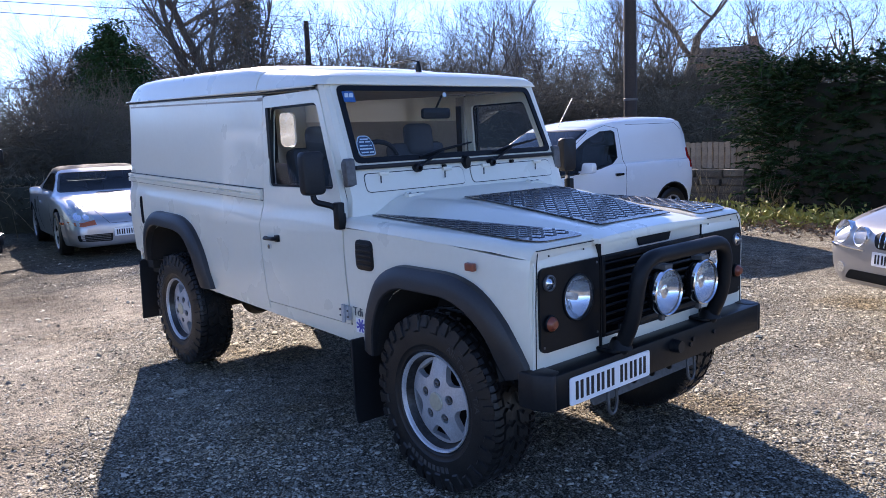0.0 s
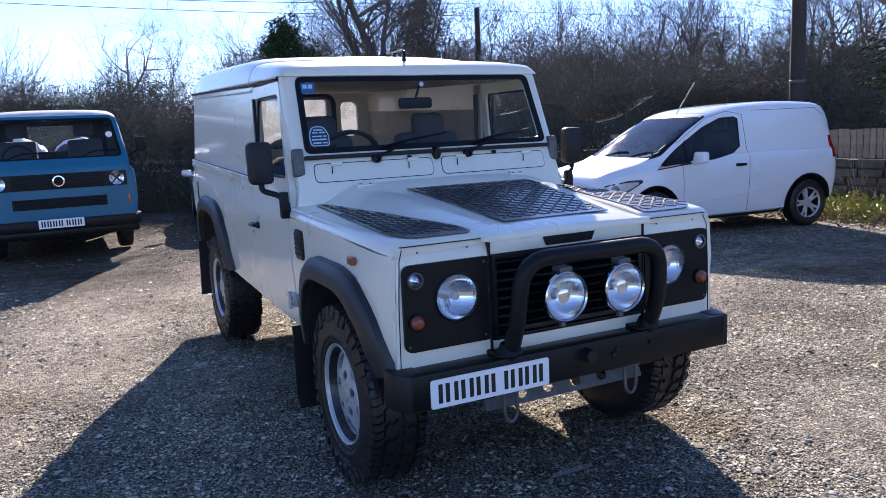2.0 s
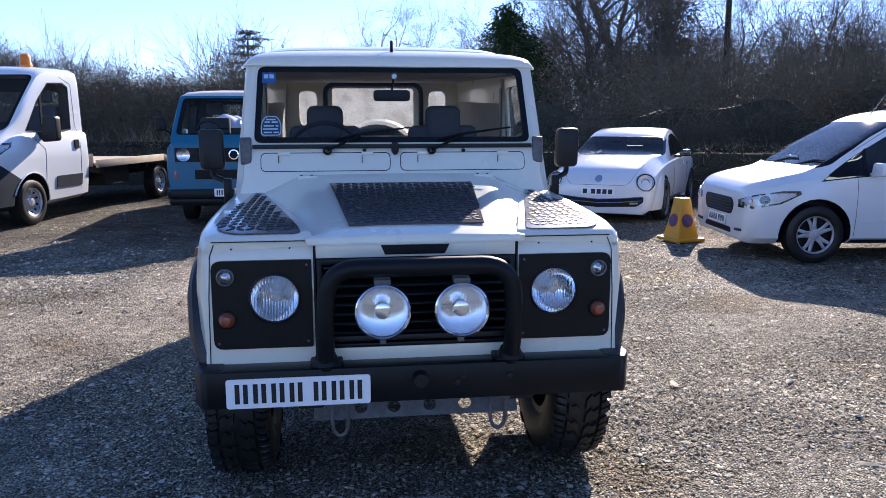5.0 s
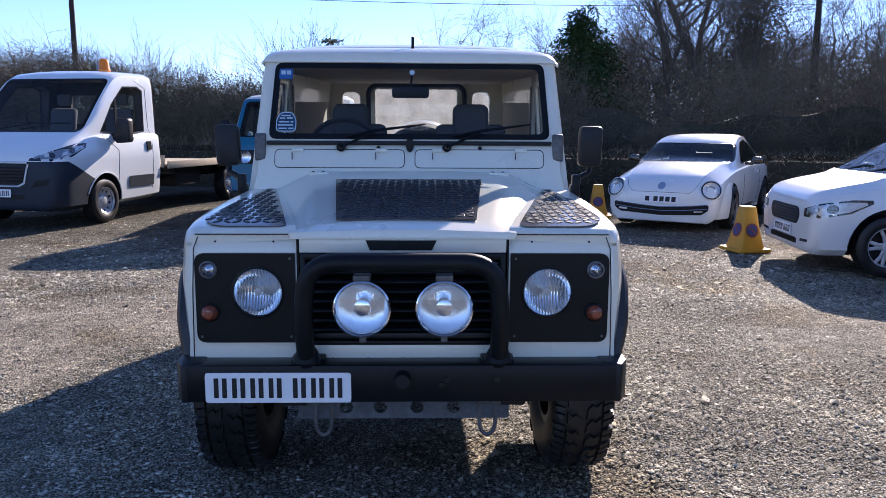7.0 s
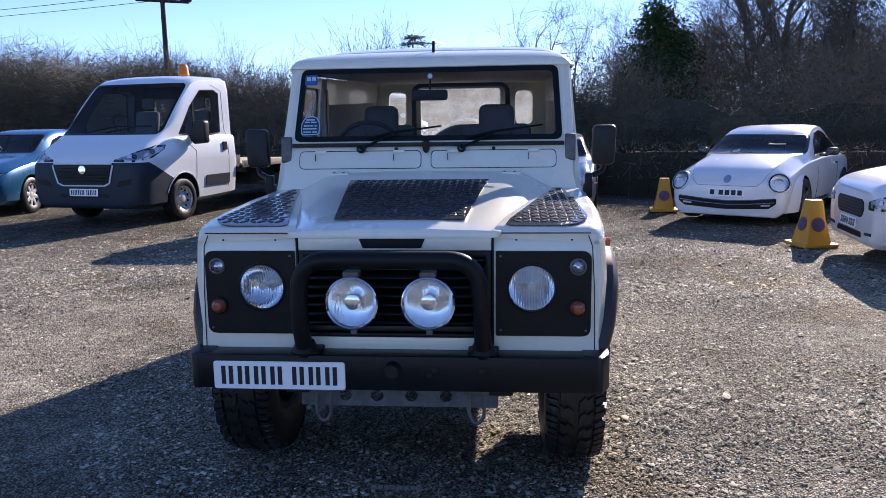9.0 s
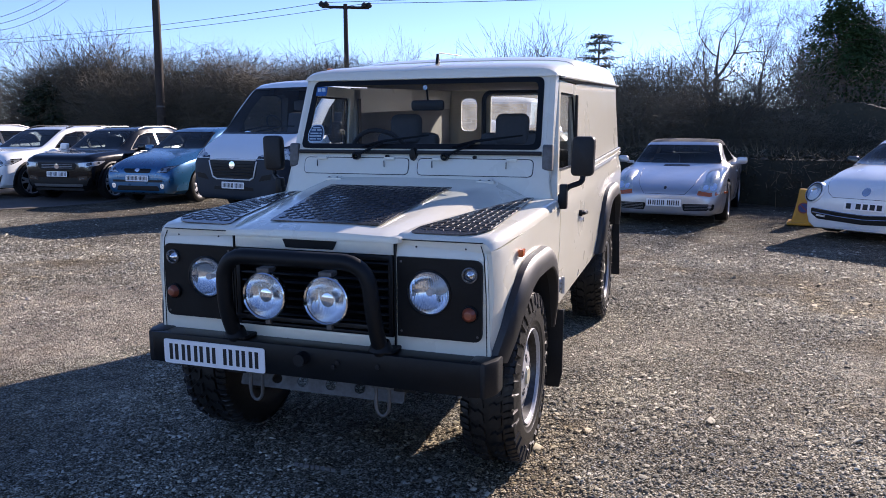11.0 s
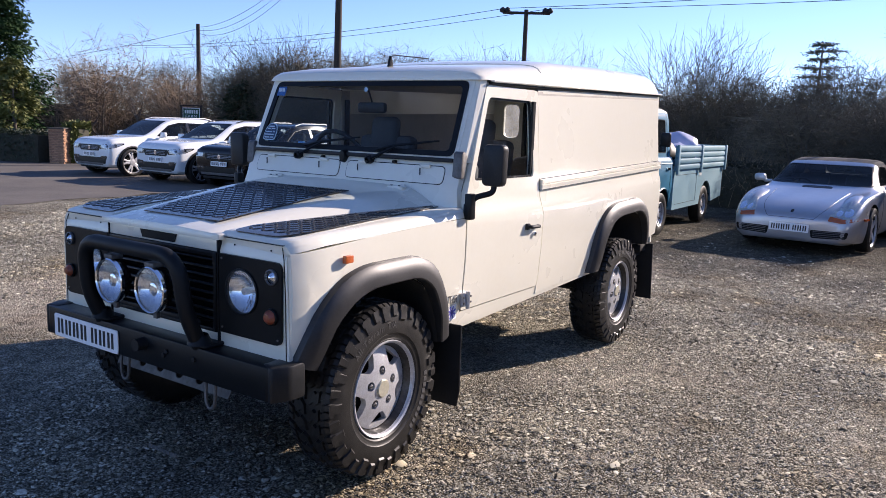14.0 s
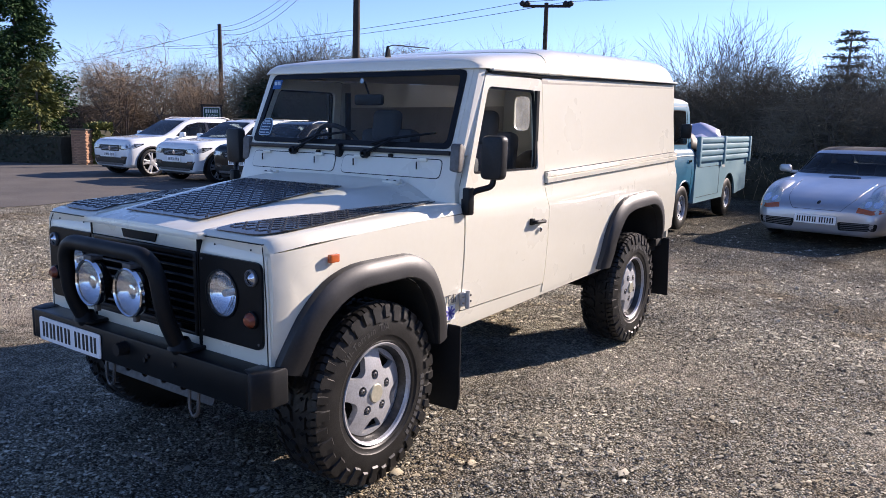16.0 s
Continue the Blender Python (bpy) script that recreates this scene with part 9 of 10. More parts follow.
# dense dark growth inside the thicket
leaf_mass("bramble_bank", [(26, 9.5), (19, 14.5), (12, 18.0), (6, 19.8), (3, 21.5), (-4, 23.5), (-20, 25.5), (-34, 25.5), (-52, 21)], 2.6, 2.7, 56000, 0.09, M_BRAMBLE, "dense dark bramble bank under the trees", 5, twigs=3000, wild=0.9, category="undergrowth", kind="structure", core=0.66)
leaf_mass("ivy_bank", [(30, 14.5), (22, 22), (13, 27), (7, 31)], 3.0, 3.8, 12000, 0.085, M_BRAMBLE, "tall tangled growth under the bare trees", 6, twigs=14000, wild=1.2, category="undergrowth", kind="structure", core=0)
def conifer_hedge():
    """A tall loose conifer hedge: drooping fronds of small sprays over a dark inside, overhanging at its end."""
    rng = random.Random(7)
    root = thing("conifer_hedge", Matrix.Identity(4), "tall dark green conifer hedge with feathery drooping sprays", "hedge", kind="structure")
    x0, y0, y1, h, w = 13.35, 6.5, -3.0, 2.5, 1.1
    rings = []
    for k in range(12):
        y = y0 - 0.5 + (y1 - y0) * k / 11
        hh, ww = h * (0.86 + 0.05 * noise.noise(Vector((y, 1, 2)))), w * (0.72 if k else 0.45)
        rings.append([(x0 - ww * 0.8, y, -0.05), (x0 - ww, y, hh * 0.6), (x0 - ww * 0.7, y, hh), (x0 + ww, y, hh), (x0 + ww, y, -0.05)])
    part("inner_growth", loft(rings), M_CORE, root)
    green, wood = Soup(), Soup()

    def frond(p, d, ln):
        """A limb with flat sprays left and right, hanging at the tip."""
        q, n = p, 7
        for k in range(n):
            nd = (d + Vector((0, 0, -0.09 * k / n)) + rand_dir(rng) * 0.10).normalized()
            e = q + nd * ln / n
            if k < n - 1:
                wood.blade(q, e, 0.009)
            side = nd.cross(Vector((0, 0, 1))).normalized()
            for s in (-1, 1):
                for _ in range(3):
                    t = (nd * 0.75 + side * s * rng.uniform(0.3, 0.9) + Vector((0, 0, rng.uniform(-0.35, 0.2)))).normalized()
                    green.leaf(q + (e - q) * rng.random(), t, (Vector((0, 0, 1)) + rand_dir(rng) * 0.7).normalized(), rng.uniform(0.06, 0.13) * (1.1 - 0.4 * k / n), 0.019)
            q, d = e, nd

    for i in range(2500):
        z = rng.random() ** 0.85
        if i % 7 < 5:
            y = y0 + (y1 - y0) * rng.random()
            bulge = w * (0.80 + 0.28 * noise.noise(Vector((y * 1.1, z * 3.0, 0))) - 0.25 * max(0, z - 0.85) / 0.15)
            p, d = Vector((x0 - bulge * rng.uniform(0.75, 0.95), y, z * h * 0.97 + 0.05)), Vector((-1, rng.uniform(-0.6, 0.9), rng.uniform(-0.1, 0.55)))
            ln = rng.uniform(0.25, 0.55)
        elif i % 7 == 5:
            p, d = Vector((x0 + rng.uniform(-1, 1) * w * 0.9, y0 + (y1 - y0) * rng.random(), h * rng.uniform(0.84, 0.95))), Vector((rng.uniform(-0.8, 0.3), rng.uniform(-0.5, 0.8), 0.7))
            ln = rng.uniform(0.3, 0.6)
        else:
            # the end overhangs more towards its top
            p = Vector((x0 + rng.uniform(-1, 1) * w * 0.9, y0 - rng.uniform(0, 0.5), 0.25 + z * h * 0.92))
            d = Vector((rng.uniform(-0.6, 0.3), 1, rng.uniform(-0.05, 0.5)))
            ln = rng.uniform(0.5, 0.95) * (0.30 + 1.5 * z)
        frond(p, d.normalized(), ln)
    for n, s, mt in (("foliage", green, M_CONIFER), ("twigs", wood, M_BARK)):
        o = new(n, s.mesh(n, mt))
        o.parent = root
        o["kind"] = "stuff"


conifer_hedge()
leaf_mass("garden_hedge", [(-19.5, 13.2), (-24, 11.2), (-32, 8.5)], 0.9, 1.0, 16000, 0.10, M_IVY, "dark evergreen garden hedge beside the brick pillar", 9, kind="structure")
leaf_mass("laurel_bush", [(-19.15, 13.95), (-18.75, 14.1)], 0.7, 1.25, 1800, 0.16, M_GOLD, "sunlit yellow-green laurel bush behind the pillar", 10, category="bush")


def conifer(m, h, r, material, count, label, seed, leaf=0.2, ragged=0.35):
    """A conifer: straight trunk, whorls of drooping limbs and many small sprays."""
    rng = random.Random(seed)
    root = thing("conifer", m, label, "tree", "conifers")
    wood, green = Soup(), Soup()
    wood.stick(Vector((0, 0, -0.1)), Vector((0, 0, h * 0.95)), r * 0.09, 0.02, 8)
    limbs = int(h * 11)
    for i in range(limbs):
        z = h * (0.06 + 0.92 * (i / limbs))
        ln = r * (1 - z / h) ** 0.75 * rng.uniform(1 - ragged, 1 + ragged * 0.5) + 0.12
        a = rng.uniform(0, 2 * math.pi)
        d = Vector((math.cos(a), math.sin(a), -0.10))
        base = Vector((0, 0, z))
        wood.stick(base, base + d * ln, 0.02, 0.006, 3)
        for k in range(count // limbs):
            t = rng.random() ** 0.55
            q = base + d * ln * t + rand_dir(rng) * 0.16 * r
            green.leaf(q, (d + rand_dir(rng, -0.2) * 0.8).normalized(), (Vector((0, 0, 1)) + rand_dir(rng) * 0.7).normalized(), leaf * rng.uniform(0.6, 1.4), leaf * 0.28)
    for n, s, mt in (("trunk", wood, M_BARK), ("crown", green, material)):
        o = new(n, s.mesh(n, mt))
        o.parent = root


conifer(pose(-26.3, 14.9, 0), 7.9, 2.2, M_CONIFER, 26000, "dark ragged evergreen tree beside the lane", 3, 0.16, 0.5)
conifer(pose(-23.5, 14.2, 0), 3.6, 1.05, M_GOLD, 6000, "golden weeping conifer in front of a dark one", 4, 0.16)
conifer(pose(-19.5, 21.5, 0), 3.1, 1.35, M_IVY, 5000, "small round dark evergreen behind the sign", 5, 0.2, 0.1)


def cedar(m, h, label, seed):
    """An open cedar: a bare upright trunk with flat, level tiers of limbs that rise a little at their tips."""
    rng = random.Random(seed)
    root = thing("cedar", m, label, "tree", "conifers")
    wood, green = Soup(), Soup()
    wood.stick(Vector((0, 0, -0.1)), Vector((0.2, 0, h)), 0.38, 0.07, 8)
    for z, reach in ((0.97, 1.1), (0.91, 2.4), (0.84, 1.8), (0.76, 3.3), (0.69, 2.6), (0.60, 4.2), (0.52, 3.4), (0.43, 4.6), (0.34, 3.6)):
        for k in range(7):
            a, ln = k * 0.9 + rng.uniform(-0.3, 0.3), reach * rng.uniform(0.55, 1.1)
            p, d = Vector((0.2 * z, 0, z * h)), Vector((math.cos(a), math.sin(a), rng.uniform(-0.10, 0.06)))
            tip = p + d * ln
            wood.stick(p, tip, 0.10, 0.03, 3)
            for _ in range(34):
                t = rng.uniform(0.25, 1.05)
                q = p + d * ln * t + Vector((rng.gauss(0, 0.28), rng.gauss(0, 0.28), rng.gauss(0.05, 0.10)))
                green.leaf(q, (d + rand_dir(rng) * 0.7).normalized(), (Vector((0, 0, 1)) + rand_dir(rng) * 0.4).normalized(), rng.uniform(0.3, 0.7), 0.11)
    for n, s, mt in (("trunk", wood, M_BARK), ("crown", green, M_IVY)):
        o = new(n, s.mesh(n, mt))
        o.parent = root


cedar(pose(-12.28, 110.3, 0), 14.2, "distant cedar with flat open limbs", 6)
conifer(pose(9.3, 33.0, 0), 5.6, 2.3, M_IVY, 14000, "dark conifer among the bare trees", 7, 0.12, 0.5)
conifer(pose(7.75, 24.5, 0), 5.3, 2.1, M_CONIFER, 20000, "dark bushy conifer behind the hedge", 8, 0.105, 0.45)
conifer(pose(18.8, 38.0, 0), 9.5, 2.8, M_IVY, 13000, "dark conifer among the bare trees", 9, 0.17, 0.6)


def stalks(name, pts, count, h, material, label, seed, lean=0.35):
    """Dry stalks round places of (x, y, spread)."""
    rng = random.Random(seed)
    s = Soup()
    for _ in range(count):
        x, y, r = rng.choice(pts)
        p = Vector((x + rng.gauss(0, r), y + rng.gauss(0, r * 0.35), 0))
        d = (Vector((rng.gauss(0, lean), rng.gauss(0, lean), 1))).normalized()
        k = h * rng.uniform(0.45, 1.15)
        mid = p + d * k * 0.6
        s.blade(p, mid + (mid - p) * 0.2, 0.005)
        s.blade(mid, mid + (d + Vector((rng.gauss(0, 0.25), 0, -0.05))) * k * 0.4, 0.005)
    ob = new(name, s.mesh(name, material))
    tagged(ob, label, "grass", kind="stuff")


stalks("dry_grass", [(-9, 21.0, 1.6), (-5.5, 21.0, 1.4), (-2.0, 20.4, 1.0), (0.4, 19.9, 0.9), (-12, 21.0, 1.4)], 1500, 1.7, M_DRYGRASS, "pale dry stalks standing before the thicket", 12)
stalks("hedge_stalks", [(2.5, 18.4, 0.8), (6, 16.4, 1.5), (9, 15.4, 1.4), (13, 14.0, 1.5)], 500, 1.2, M_DRYGRASS, "dry stalks growing through the hedge", 13)
stalks("tall_weeds", [(11.6, 5.9, 0.25), (11.9, 7.0, 0.3)], 60, 0.85, M_DRYGRASS, "dry weed stalks before the stone wall", 14)


def weeds():
    rng = random.Random(15)
    s = Soup()
    for _ in range(3600):
        x, y, r = rng.choice(((11.6, 5.8, 0.5), (11.9, 7.1, 0.6), (11.4, 7.9, 0.6), (11.5, 4.8, 0.4), (11.9, 8.8, 0.7), (11.2, 6.6, 0.5)))
        p = Vector((x + rng.gauss(0, r * 0.7), y + rng.gauss(0, r), 0))
        d = rand_dir(rng, 0.9)
        p.z = abs(rng.gauss(0, 0.10))
        s.leaf(p, d, rand_dir(rng, 0.5), rng.uniform(0.05, 0.16), rng.uniform(0.012, 0.03))
    ob = new("weeds", s.mesh("weeds", M_WEED))
    tagged(ob, "low yellow-green weeds along the stone wall", "weeds", kind="stuff")


weeds()


def leaf_litter():
    rng = random.Random(16)
    s = Soup()
    for _ in range(5200):
        x, y, r = rng.choice(((11.4, 5.4, 0.7), (11.7, 6.8, 0.8), (11.3, 7.9, 0.8), (11.4, 4.4, 0.6), (12.2, 8.8, 0.8), (11.9, 3.2, 0.8)))
        p = Vector((x + rng.gauss(0, r * 0.8), y + rng.gauss(0, r), abs(rng.gauss(0, 0.03)) + 0.005))
        s.leaf(p, rand_dir(rng, 0.1), rand_dir(rng, 1.2), rng.uniform(0.04, 0.10), rng.uniform(0.012, 0.03))
    ob = new("leaf_litter", s.mesh("leaf_litter", M_LITTER))
    tagged(ob, "brown dead leaves among the weeds", "leaves", kind="stuff")


leaf_litter()


def pole(x, y, h, r, label, lean=0.0, top=None, dx=(1, 0)):
    root = thing("utility_pole", pose(x, y, 0, lean, 0, 0), label, "pole", "utility poles")
    part("shaft", tube([(0, 0, -0.2), (0, 0, h * 0.5), (0, 0, h)], [r, r * 0.9, r * 0.75], 12), M_POLE, root)
    if top:
        d = Vector((dx[0], dx[1], 0)).normalized()
        part("crossarm", tube([-d * top + Vector((0, 0, h - 0.15)), d * top + Vector((0, 0, h - 0.15))], 0.07, 6), M_POLE, root)
        for s in (-1, -0.8, 0.8, 1):
            part("insulator", moved(lathe([(0, 0.05), (0.05, 0.13), (0.13, 0.15), (0.2, 0.11), (0.26, 0.04), (0.26, 0)], 10, "z"), Matrix.Translation(d * top * s + Vector((0, 0, h - 0.16)))), M_CABLE, root)
    part("step_band", moved(lathe([(0, r * 1.0), (0.05, r * 1.03), (0.06, r * 0.96)], 12, "z"), Matrix.Translation((0, 0, 2.2))), M_STEEL, root)
    return root


pole(15.7, 11.5, 7.5, 0.17, "dark tarred wooden utility pole behind the fence")
pole(19.2, 32.6, 7.2, 0.16, "dark wooden utility pole among the trees")
pole(-12.27, 32.2, 7.15, 0.13, "wooden utility pole with a crossarm", top=1.1, dx=(0.85, 0.5))
pole(-13.87, 21.05, 8.5, 0.15, "brown wooden utility pole beside the yard", lean=-1.0)
pole(-38.2, 33.7, 7.9, 0.17, "far wooden utility pole by the lane")


def cable(a, b, sag, r=0.012):
    a, b = Vector(a), Vector(b)
    pts = [a + (b - a) * k / 16 - Vector((0, 0, sag * 4 * (k / 16) * (1 - k / 16))) for k in range(17)]
    solid("overhead_cable", tube(pts, r, 4), M_CABLE, Matrix.Identity(4), "thin black overhead cable between the poles", "cable", "overhead cables")


for o in (-0.9, 0.9):
    cable((-12.27 + o, 32.2 + o * 0.5, 7.2), (19.2, 32.6 + o * 0.4, 7.1 - 0.25 * o), 0.25)
    cable((-12.27 + o, 32.2 + o * 0.5, 7.2), (-52, 38 + o, 7.3), 0.5)
cable((19.2, 32.6, 7.1), (60, 30, 7.6), 0.4)
for k in range(3):
    cable((-38.2, 33.7, 7.7 - 0.2 * k), (-13.87, 21.05, 8.3 - 0.1 * k), 0.8 + 0.2 * k)
cable((-38.2, 33.7, 7.6), (-60, 26, 4.5), 0.5)
cable((-13.87, 21.05, 8.2), (-30, -2, 8.0), 0.6)


def farm_sign():
    root = thing("sign_board", pose(-19.7, 19.1, 0.42, 0, 0, 40) @ Matrix.Scale(0.7, 4), "dark green farm sign with white lettering on posts", "sign")
    part("board", box(-0.47, 0.47, -0.02, 0.02, 1.62, 2.28, 0.005), M_SIGNWHITE, root, "white-edged board")
    part("panel", box(-0.43, 0.43, -0.026, -0.02, 1.66, 2.24), M_GREENSIGN, root, "dark green sign face")
    for s in (-1, 1):
        part("post", box(s * 0.53 - 0.05, s * 0.53 + 0.05, -0.05, 0.05, -0.62, 2.42, 0.01), M_POLE, root)
    part("top_rail", box(-0.62, 0.62, -0.04, 0.04, 2.36, 2.44, 0.01), M_POLE, root)
    bars(root, lambda u, v, d: (u, -0.027 - d, 2.06 + v), 0.70, 0.20, (4, -1.6, 4, -1.6, 4, -1.6, 4, -1.6, 4, -1.6, 4), M_SIGNWHITE, "name_bar", 0.002)
    cu = bpy.data.curves.new("lettering", "FONT")
    cu.body, cu.size, cu.extrude, cu.align_x = "FARM", 0.26, 0.002, "CENTER"
    cu.materials.append(M_SIGNWHITE)
    o = new("lettering", cu)
    o.parent = root
    o.matrix_basis = pose(0, -0.028, 1.71, 90, 0, 0)


farm_sign()


def asphalt():
    out = [(-8.6, 5.4), (-7.9, 6.6), (-8.3, 7.6), (-8.0, 8.8), (-8.7, 9.6), (-8.0, 10.6), (-7.5, 11.6), (-7.9, 13.5), (-7.6, 19.0), (-40, 19.0), (-60, 12), (-60, -30), (-16, -30), (-12, -4), (-9.6, 3.0)]
    bm = sheet([rounded(out, 1.2)], lambda u, v: (u, v, -0.002 + 0.018 * noise.noise(Vector((u * 0.55, v * 0.55, 0))) + 0.006 * min(1.0, max(0.0, (-8.2 - u) * 0.7))), None, [-8 + k for k in range(28)], [-40 + k for k in range(34)])
    solid("lane", bm, M_ASPHALT, Matrix.Identity(4), "worn asphalt lane and parking with sun and shade patches in its colour", "road", kind="structure")


asphalt()


def box_mesh(name, sx, sy, sz, seed, material, jitter=0.006):
    """A slightly uneven block, shared by many pieces."""
    rng = random.Random(seed)
    bm = box(-sx / 2, sx / 2, -sy / 2, sy / 2, -sz / 2, sz / 2, min(sx, sy, sz) * 0.1, 1)
    for v in bm.verts:
        v.co += Vector((rng.uniform(-1, 1), rng.uniform(-1, 1), rng.uniform(-1, 1))) * jitter
    return mesh_of(name, bm, material, 30)


def stone_wall():
    root = thing("stone_wall", pose(13.0, 5.2, 0, 0, 0, 92), "low coursed stone wall with a timber fence on top", "wall", kind="structure")
    part("wall_core", box(0, 9.0, -0.16, 0.15, 0, 0.72), M_MORTAR, root)
    meshes = [box_mesh("stone", l, 0.14, 0.165, k, M_STONE, 0.012) for k, l in enumerate((0.30, 0.42, 0.52, 0.36))]
    rng = random.Random(4)
    for c in range(5):
        x = -rng.uniform(0, 0.3)
        while x < 8.8:
            k = rng.randrange(4)
            l = (0.30, 0.42, 0.52, 0.36)[k]
            o = new("stone", meshes[k])
            o.parent = root
            o.location = (x + l / 2, 0.13 + rng.uniform(-0.02, 0.035), 0.076 + c * 0.146 + rng.uniform(-0.008, 0.008))
            o.rotation_euler = (rng.uniform(-0.06, 0.06), rng.uniform(-0.04, 0.04), rng.uniform(-0.05, 0.05))
            o.scale = (1, 1, rng.uniform(0.72, 0.86))
            x += l + 0.016
    return root


def timber_fence():
    root = thing("timber_fence", pose(13.0, 5.2, 0.72, 0, 0, 92), "weathered close-board timber fence on the stone wall", "fence", kind="structure")
    me = [box_mesh("board", 0.095, 0.022, 0.48, 30 + k, M_FENCE, 0.004) for k in range(3)]
    rng = random.Random(6)
    for i in range(78):
        o = new("board", me[i % 3])
        o.parent = root
        o.location = (0.06 + i * 0.114, 0.05 + (0.012 if i % 2 else 0), 0.265 + rng.uniform(-0.012, 0.012))
    for z in (0.12, 0.45):
        part("rail", box(0, 9.0, 0.0, 0.04, z - 0.04, z + 0.04), M_FENCE, root)


def brick_pillar():
    root = thing("brick_pillar", pose(-18.95, 13.45, 0, 0, 0, 25) @ Matrix.Scale(0.74, 4), "sunlit warm brick gate pillar beside the hedge", "pillar")
    part("pillar_core", box(-0.33, 0.33, -0.33, 0.33, 0, 1.5), M_MORTAR, root)
    me = box_mesh("brick", 0.215, 0.1025, 0.065, 2, M_BRICK, 0.003)
    for c in range(20):
        z = 0.035 + c * 0.075
        for f in range(4):
            m = pose(0, 0, 0, 0, 0, 90 * f)
            for k in range(3):
                o = new("brick", me)
                o.parent = root
                o.matrix_basis = m @ Matrix.Translation((-0.225 + k * 0.225 + (0.05 if c % 2 else -0.05) , -0.305, z))
    part("cap", box(-0.40, 0.40, -0.40, 0.40, 1.5, 1.57, 0.02), M_STONE, root)


def far_house():
    """A low house far behind the trees, of which the roof shows."""
    root = thing("house", pose(55.5, 31.6, 0, 0, 0, -60), "far low house with a dark tiled roof behind trees", "house")
    part("wall", box(-2.6, 2.6, -2.2, 2.2, -0.1, 6.1), M_BRICK, root, "brick wall")
    part("roof", loft([[(-2.9, -2.5, 6.05), (2.9, -2.5, 6.05), (2.9, 2.5, 6.05), (-2.9, 2.5, 6.05)], [(-2.3, -0.1, 7.35), (2.3, -0.1, 7.35), (2.3, 0.1, 7.35), (-2.3, 0.1, 7.35)]]), M_ROOF, root, "dark tiled roof", smooth=0)
    part("chimney", box(1.5, 2.1, -0.3, 0.3, 6.9, 8.0, 0.03), M_BRICK, root)
    for x in (-1.3, 1.2):
        w = part("window", box(x - 0.5, x + 0.5, -2.26, -2.2, 3.9, 5.0, 0.01), M_SIGNWHITE, root)
        part("pane", box(x - 0.42, x + 0.42, -2.275, -2.262, 3.98, 4.92), M_TINT, w)


far_house()
stone_wall()
timber_fence()
brick_pillar()


# ---- loose stones of the gravel ----
def stone_soup(name, n, region, size, label, seed, material):
    """Many small uneven stones as one mesh."""
    r = np.random.RandomState(seed)
    x0, x1, y0, y1 = region
    cx, cy = r.uniform(x0, x1, n), r.uniform(y0, y1, n)
    bare = np.array([worn(a, b) for a, b in zip(cx, cy)])
    keep = r.uniform(0, 1, n) > np.clip((bare - 0.30) * 2.0, 0, 0.55)
    keep &= r.uniform(0, 1, n) > 0.85 * np.array([back_dark(a, b) for a, b in zip(cx, cy)])
    cx, cy, n = cx[keep], cy[keep], int(keep.sum())
    s = size[0] * np.exp(r.normal(0, size[1], n))
    s = np.clip(s, size[0] * 0.4, size[0] * 2.8)
    ang = r.uniform(0, 2 * np.pi, n)
    sx, sy, sz = s * r.uniform(0.7, 1.3, n), s * r.uniform(0.7, 1.3, n), s * r.uniform(0.30, 0.62, n) * (0.6 if size[0] > 0.015 else 1.0)
    # a crooked four-sided foot, sunk in the ground, and one top corner well off its middle
    turn = np.arange(4)[None] * np.pi / 2 + r.uniform(-0.5, 0.5, (n, 4))
    foot = r.uniform(0.65, 1.3, (n, 4))
    v = np.zeros((n, 5, 3))
    v[:, :4, 0], v[:, :4, 1] = np.cos(turn) * foot * sx[:, None], np.sin(turn) * foot * sy[:, None]
    v[:, :4, 2] = r.uniform(-0.5, 0.35, (n, 4)) * sz[:, None]
    v[:, 4] = np.stack([r.uniform(-0.6, 0.6, n) * sx, r.uniform(-0.6, 0.6, n) * sy, r.uniform(0.6, 1.4, n) * sz], 1)
    tri = np.array([(0, 1, 4), (1, 2, 4), (2, 3, 4), (3, 0, 4)])
    c, q = np.cos(ang)[:, None], np.sin(ang)[:, None]
    vx = v[:, :, 0] * c - v[:, :, 1] * q + cx[:, None]
    vy = v[:, :, 0] * q + v[:, :, 1] * c + cy[:, None]
    vz = v[:, :, 2] + (sz * 0.2)[:, None] - 0.006
    verts = np.stack([vx, vy, vz], 2).reshape(-1, 3)
    faces = (tri[None] + 5 * np.arange(n)[:, None, None]).reshape(-1, 3)
    me = bpy.data.meshes.new(name)
    me.vertices.add(len(verts))
    me.vertices.foreach_set("co", verts.ravel())
    me.loops.add(faces.size)
    me.loops.foreach_set("vertex_index", faces.ravel())
    me.polygons.add(len(faces))
    me.polygons.foreach_set("loop_start", np.arange(0, faces.size, 3))
    me.update(calc_edges=True)
    me.materials.append(material)
    tagged(new(name, me), label, "gravel", kind="stuff")


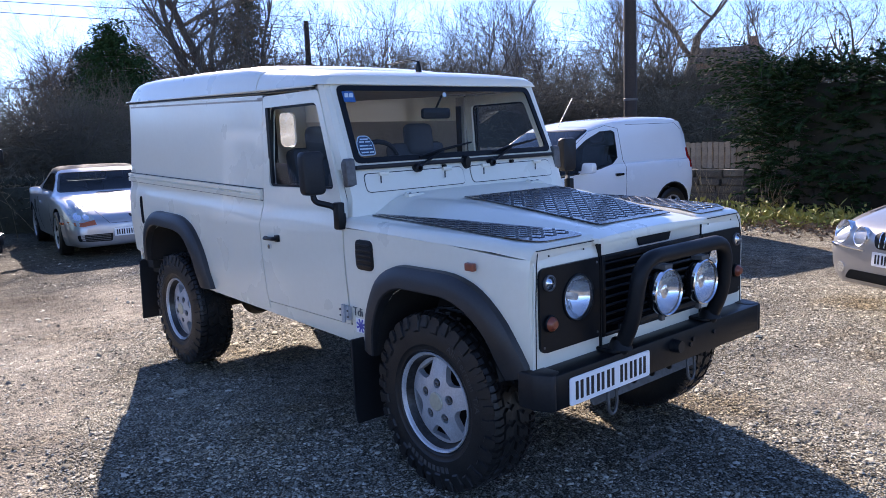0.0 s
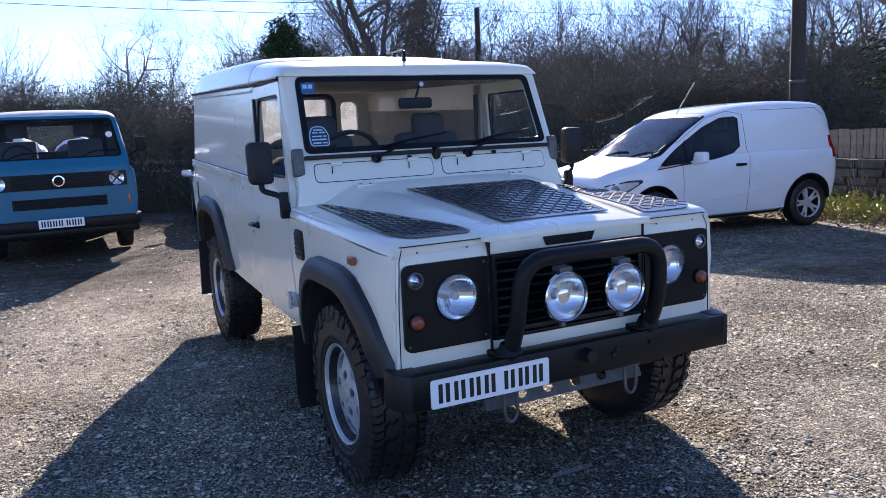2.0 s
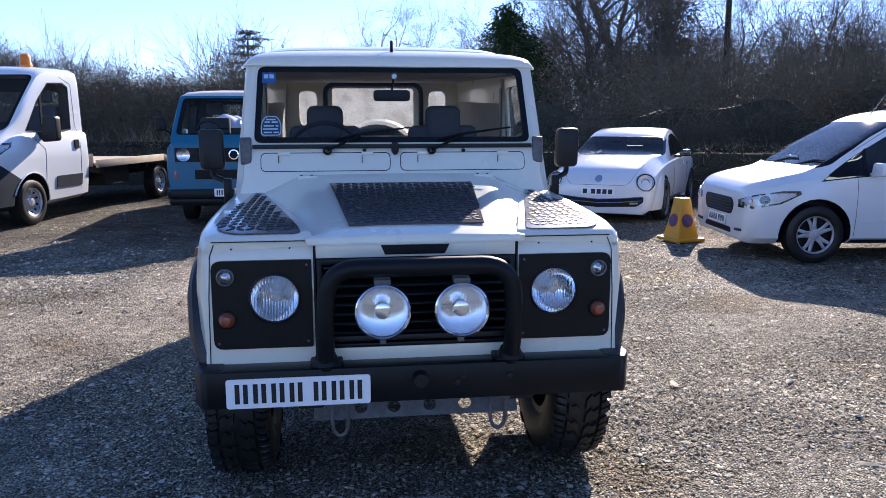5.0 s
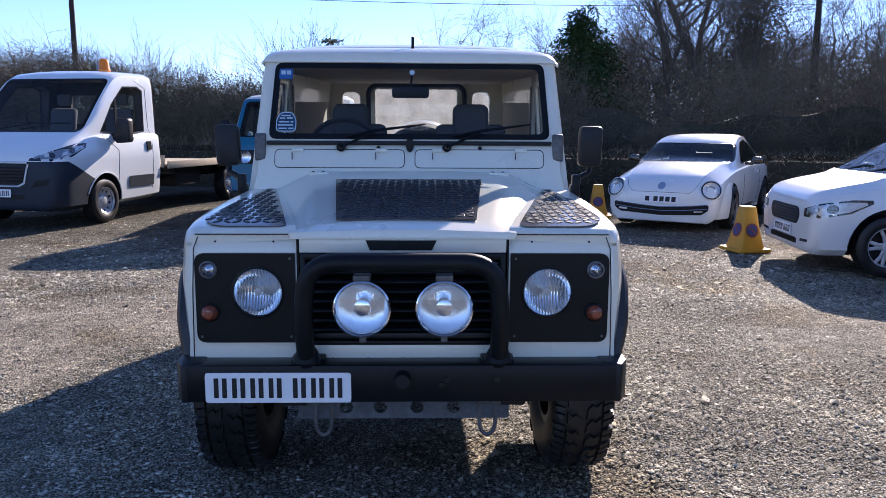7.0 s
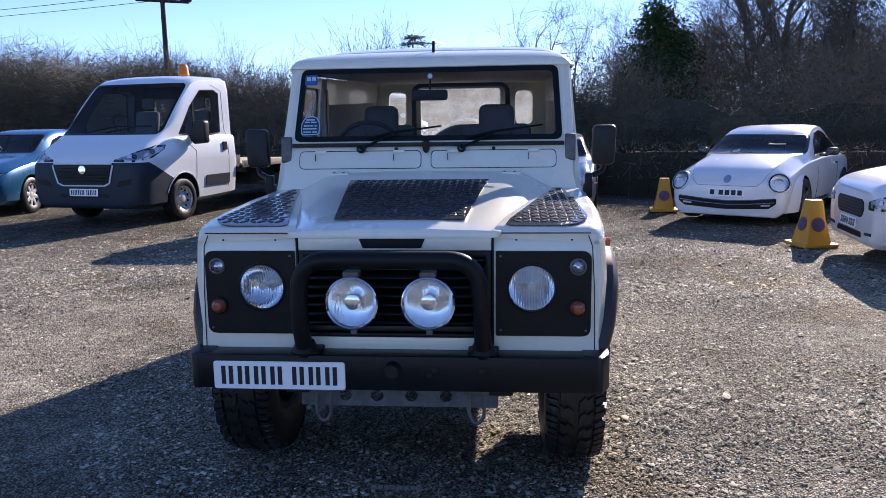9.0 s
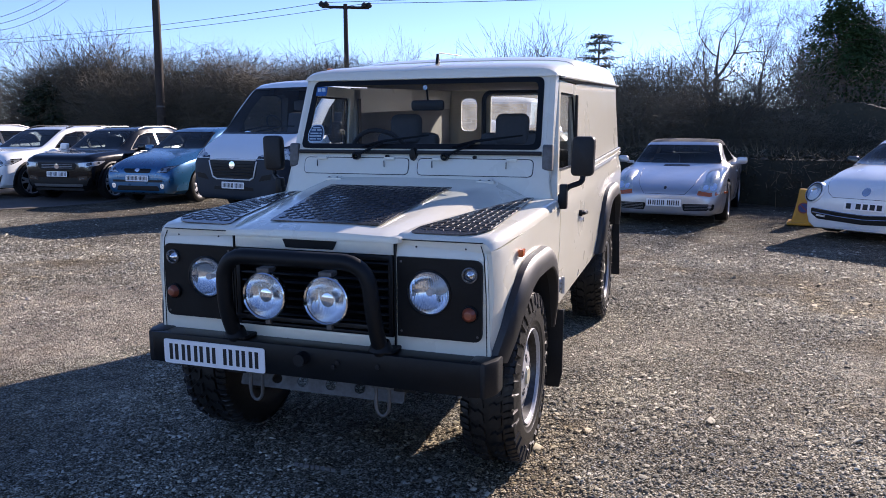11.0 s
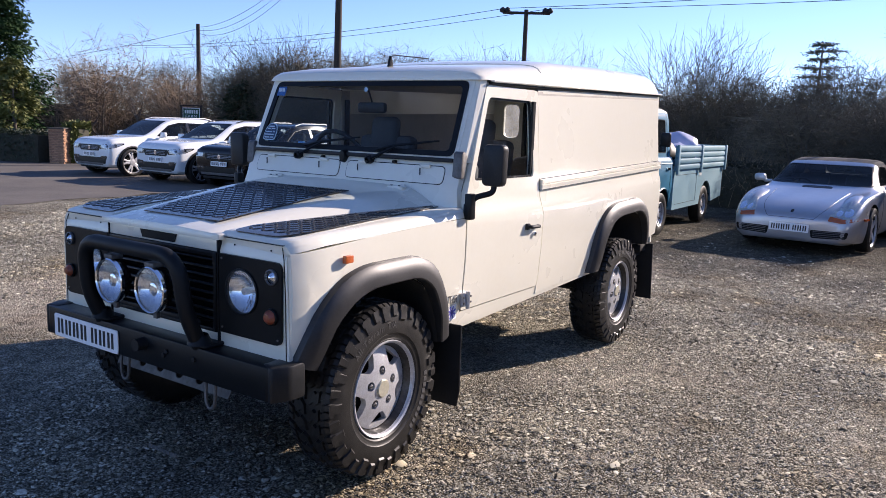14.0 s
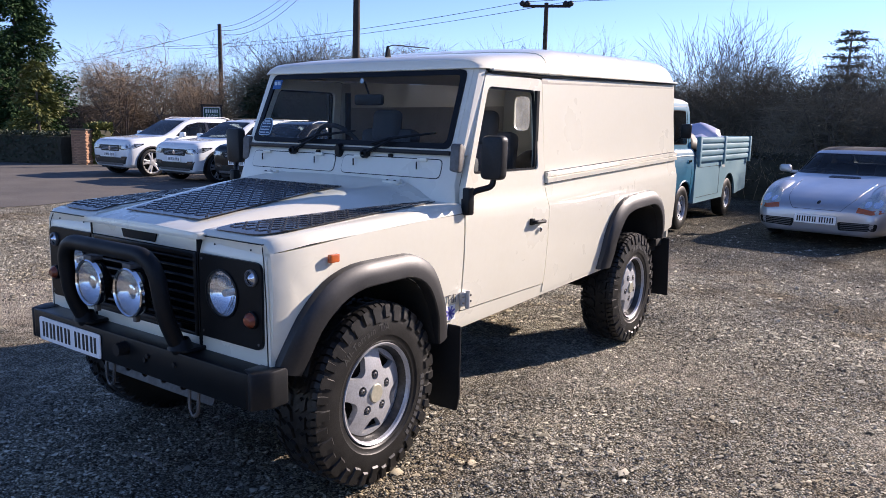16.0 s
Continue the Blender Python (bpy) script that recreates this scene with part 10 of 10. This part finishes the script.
def stone_mat():
    m = bpy.data.materials.new("loose_stone")
    m.use_nodes = True
    t = m.node_tree
    b = t.nodes["Principled BSDF"]
    g = t.nodes.new("ShaderNodeNewGeometry")
    r = t.nodes.new("ShaderNodeValToRGB")
    els = r.color_ramp.elements
    els.new(0.5), els.new(0.85)
    for e, (p, c) in zip(els, ((0.0, (0.075, 0.075, 0.062)), (0.5, (0.52, 0.50, 0.405)), (0.85, (0.84, 0.81, 0.68)), (1.0, (0.98, 0.97, 0.86)))):
        e.position, e.color = p, (*c, 1)
    t.links.new(g.outputs["Random Per Island"], r.inputs[0])
    co = t.nodes.new("ShaderNodeTexCoord")
    n = t.nodes.new("ShaderNodeTexNoise")
    n.inputs["Scale"].default_value = 160
    t.links.new(co.outputs["Object"], n.inputs["Vector"])
    x = t.nodes.new("ShaderNodeMix")
    x.data_type, x.blend_type = "RGBA", "MULTIPLY"
    x.inputs["Factor"].default_value = 0.5
    t.links.new(r.outputs[0], x.inputs["A"])
    t.links.new(n.outputs[0], x.inputs["B"])
    soil_shade = t.nodes.new("ShaderNodeTexNoise")
    soil_shade.inputs["Scale"].default_value, soil_shade.inputs["Detail"].default_value, soil_shade.inputs["Roughness"].default_value = 0.62, 7, 0.66
    t.links.new(co.outputs["Object"], soil_shade.inputs["Vector"])
    tan = t.nodes.new("ShaderNodeValToRGB")
    for e, (p, c) in zip(tan.color_ramp.elements, ((0.52, (1.0, 1.0, 1.0)), (0.62, (0.87, 0.78, 0.62)))):
        e.position, e.color = p, (*c, 1)
    t.links.new(soil_shade.outputs[0], tan.inputs[0])
    dusty = t.nodes.new("ShaderNodeMix")
    dusty.data_type, dusty.blend_type = "RGBA", "MULTIPLY"
    dusty.inputs["Factor"].default_value = 1.0
    t.links.new(x.outputs["Result"], dusty.inputs["A"])
    t.links.new(tan.outputs[0], dusty.inputs["B"])
    broad = t.nodes.new("ShaderNodeTexNoise")
    broad.inputs["Scale"].default_value, broad.inputs["Detail"].default_value = 0.9, 5
    t.links.new(co.outputs["Object"], broad.inputs["Vector"])
    dust = t.nodes.new("ShaderNodeValToRGB")
    for e, (p, c) in zip(dust.color_ramp.elements, ((0.34, (0.62, 0.61, 0.60)), (0.66, (1.12, 1.07, 0.98)))):
        e.position, e.color = p, (*c, 1)
    t.links.new(broad.outputs[0], dust.inputs[0])
    y = t.nodes.new("ShaderNodeMix")
    y.data_type, y.blend_type = "RGBA", "MULTIPLY"
    y.inputs["Factor"].default_value = 1.0
    t.links.new(dusty.outputs["Result"], y.inputs["A"])
    t.links.new(dust.outputs[0], y.inputs["B"])
    t.links.new(y.outputs["Result"], b.inputs["Base Color"])
    b.inputs["Roughness"].default_value = 0.88
    b.inputs["Specular IOR Level"].default_value = 0.15
    return m


M_LOOSE = stone_mat()
stone_soup("gravel_near", 215000, (-0.8, 7.4, 1.2, 7.2), (0.0055, 0.45), "loose crushed grey stones of the yard", 1, M_LOOSE)
stone_soup("gravel_mid", 60000, (-7.0, 12.0, 5.5, 14.5), (0.011, 0.45), "loose crushed grey stones of the yard", 2, M_LOOSE)
stone_soup("gravel_side", 42000, (-6.5, -0.5, 1.5, 7.0), (0.0085, 0.45), "loose crushed grey stones of the yard", 3, M_LOOSE)
stone_soup("gravel_lumps", 2600, (-5.0, 10.0, 1.2, 12.0), (0.019, 0.30), "scattered larger pale stones on the gravel", 4, M_LOOSE)
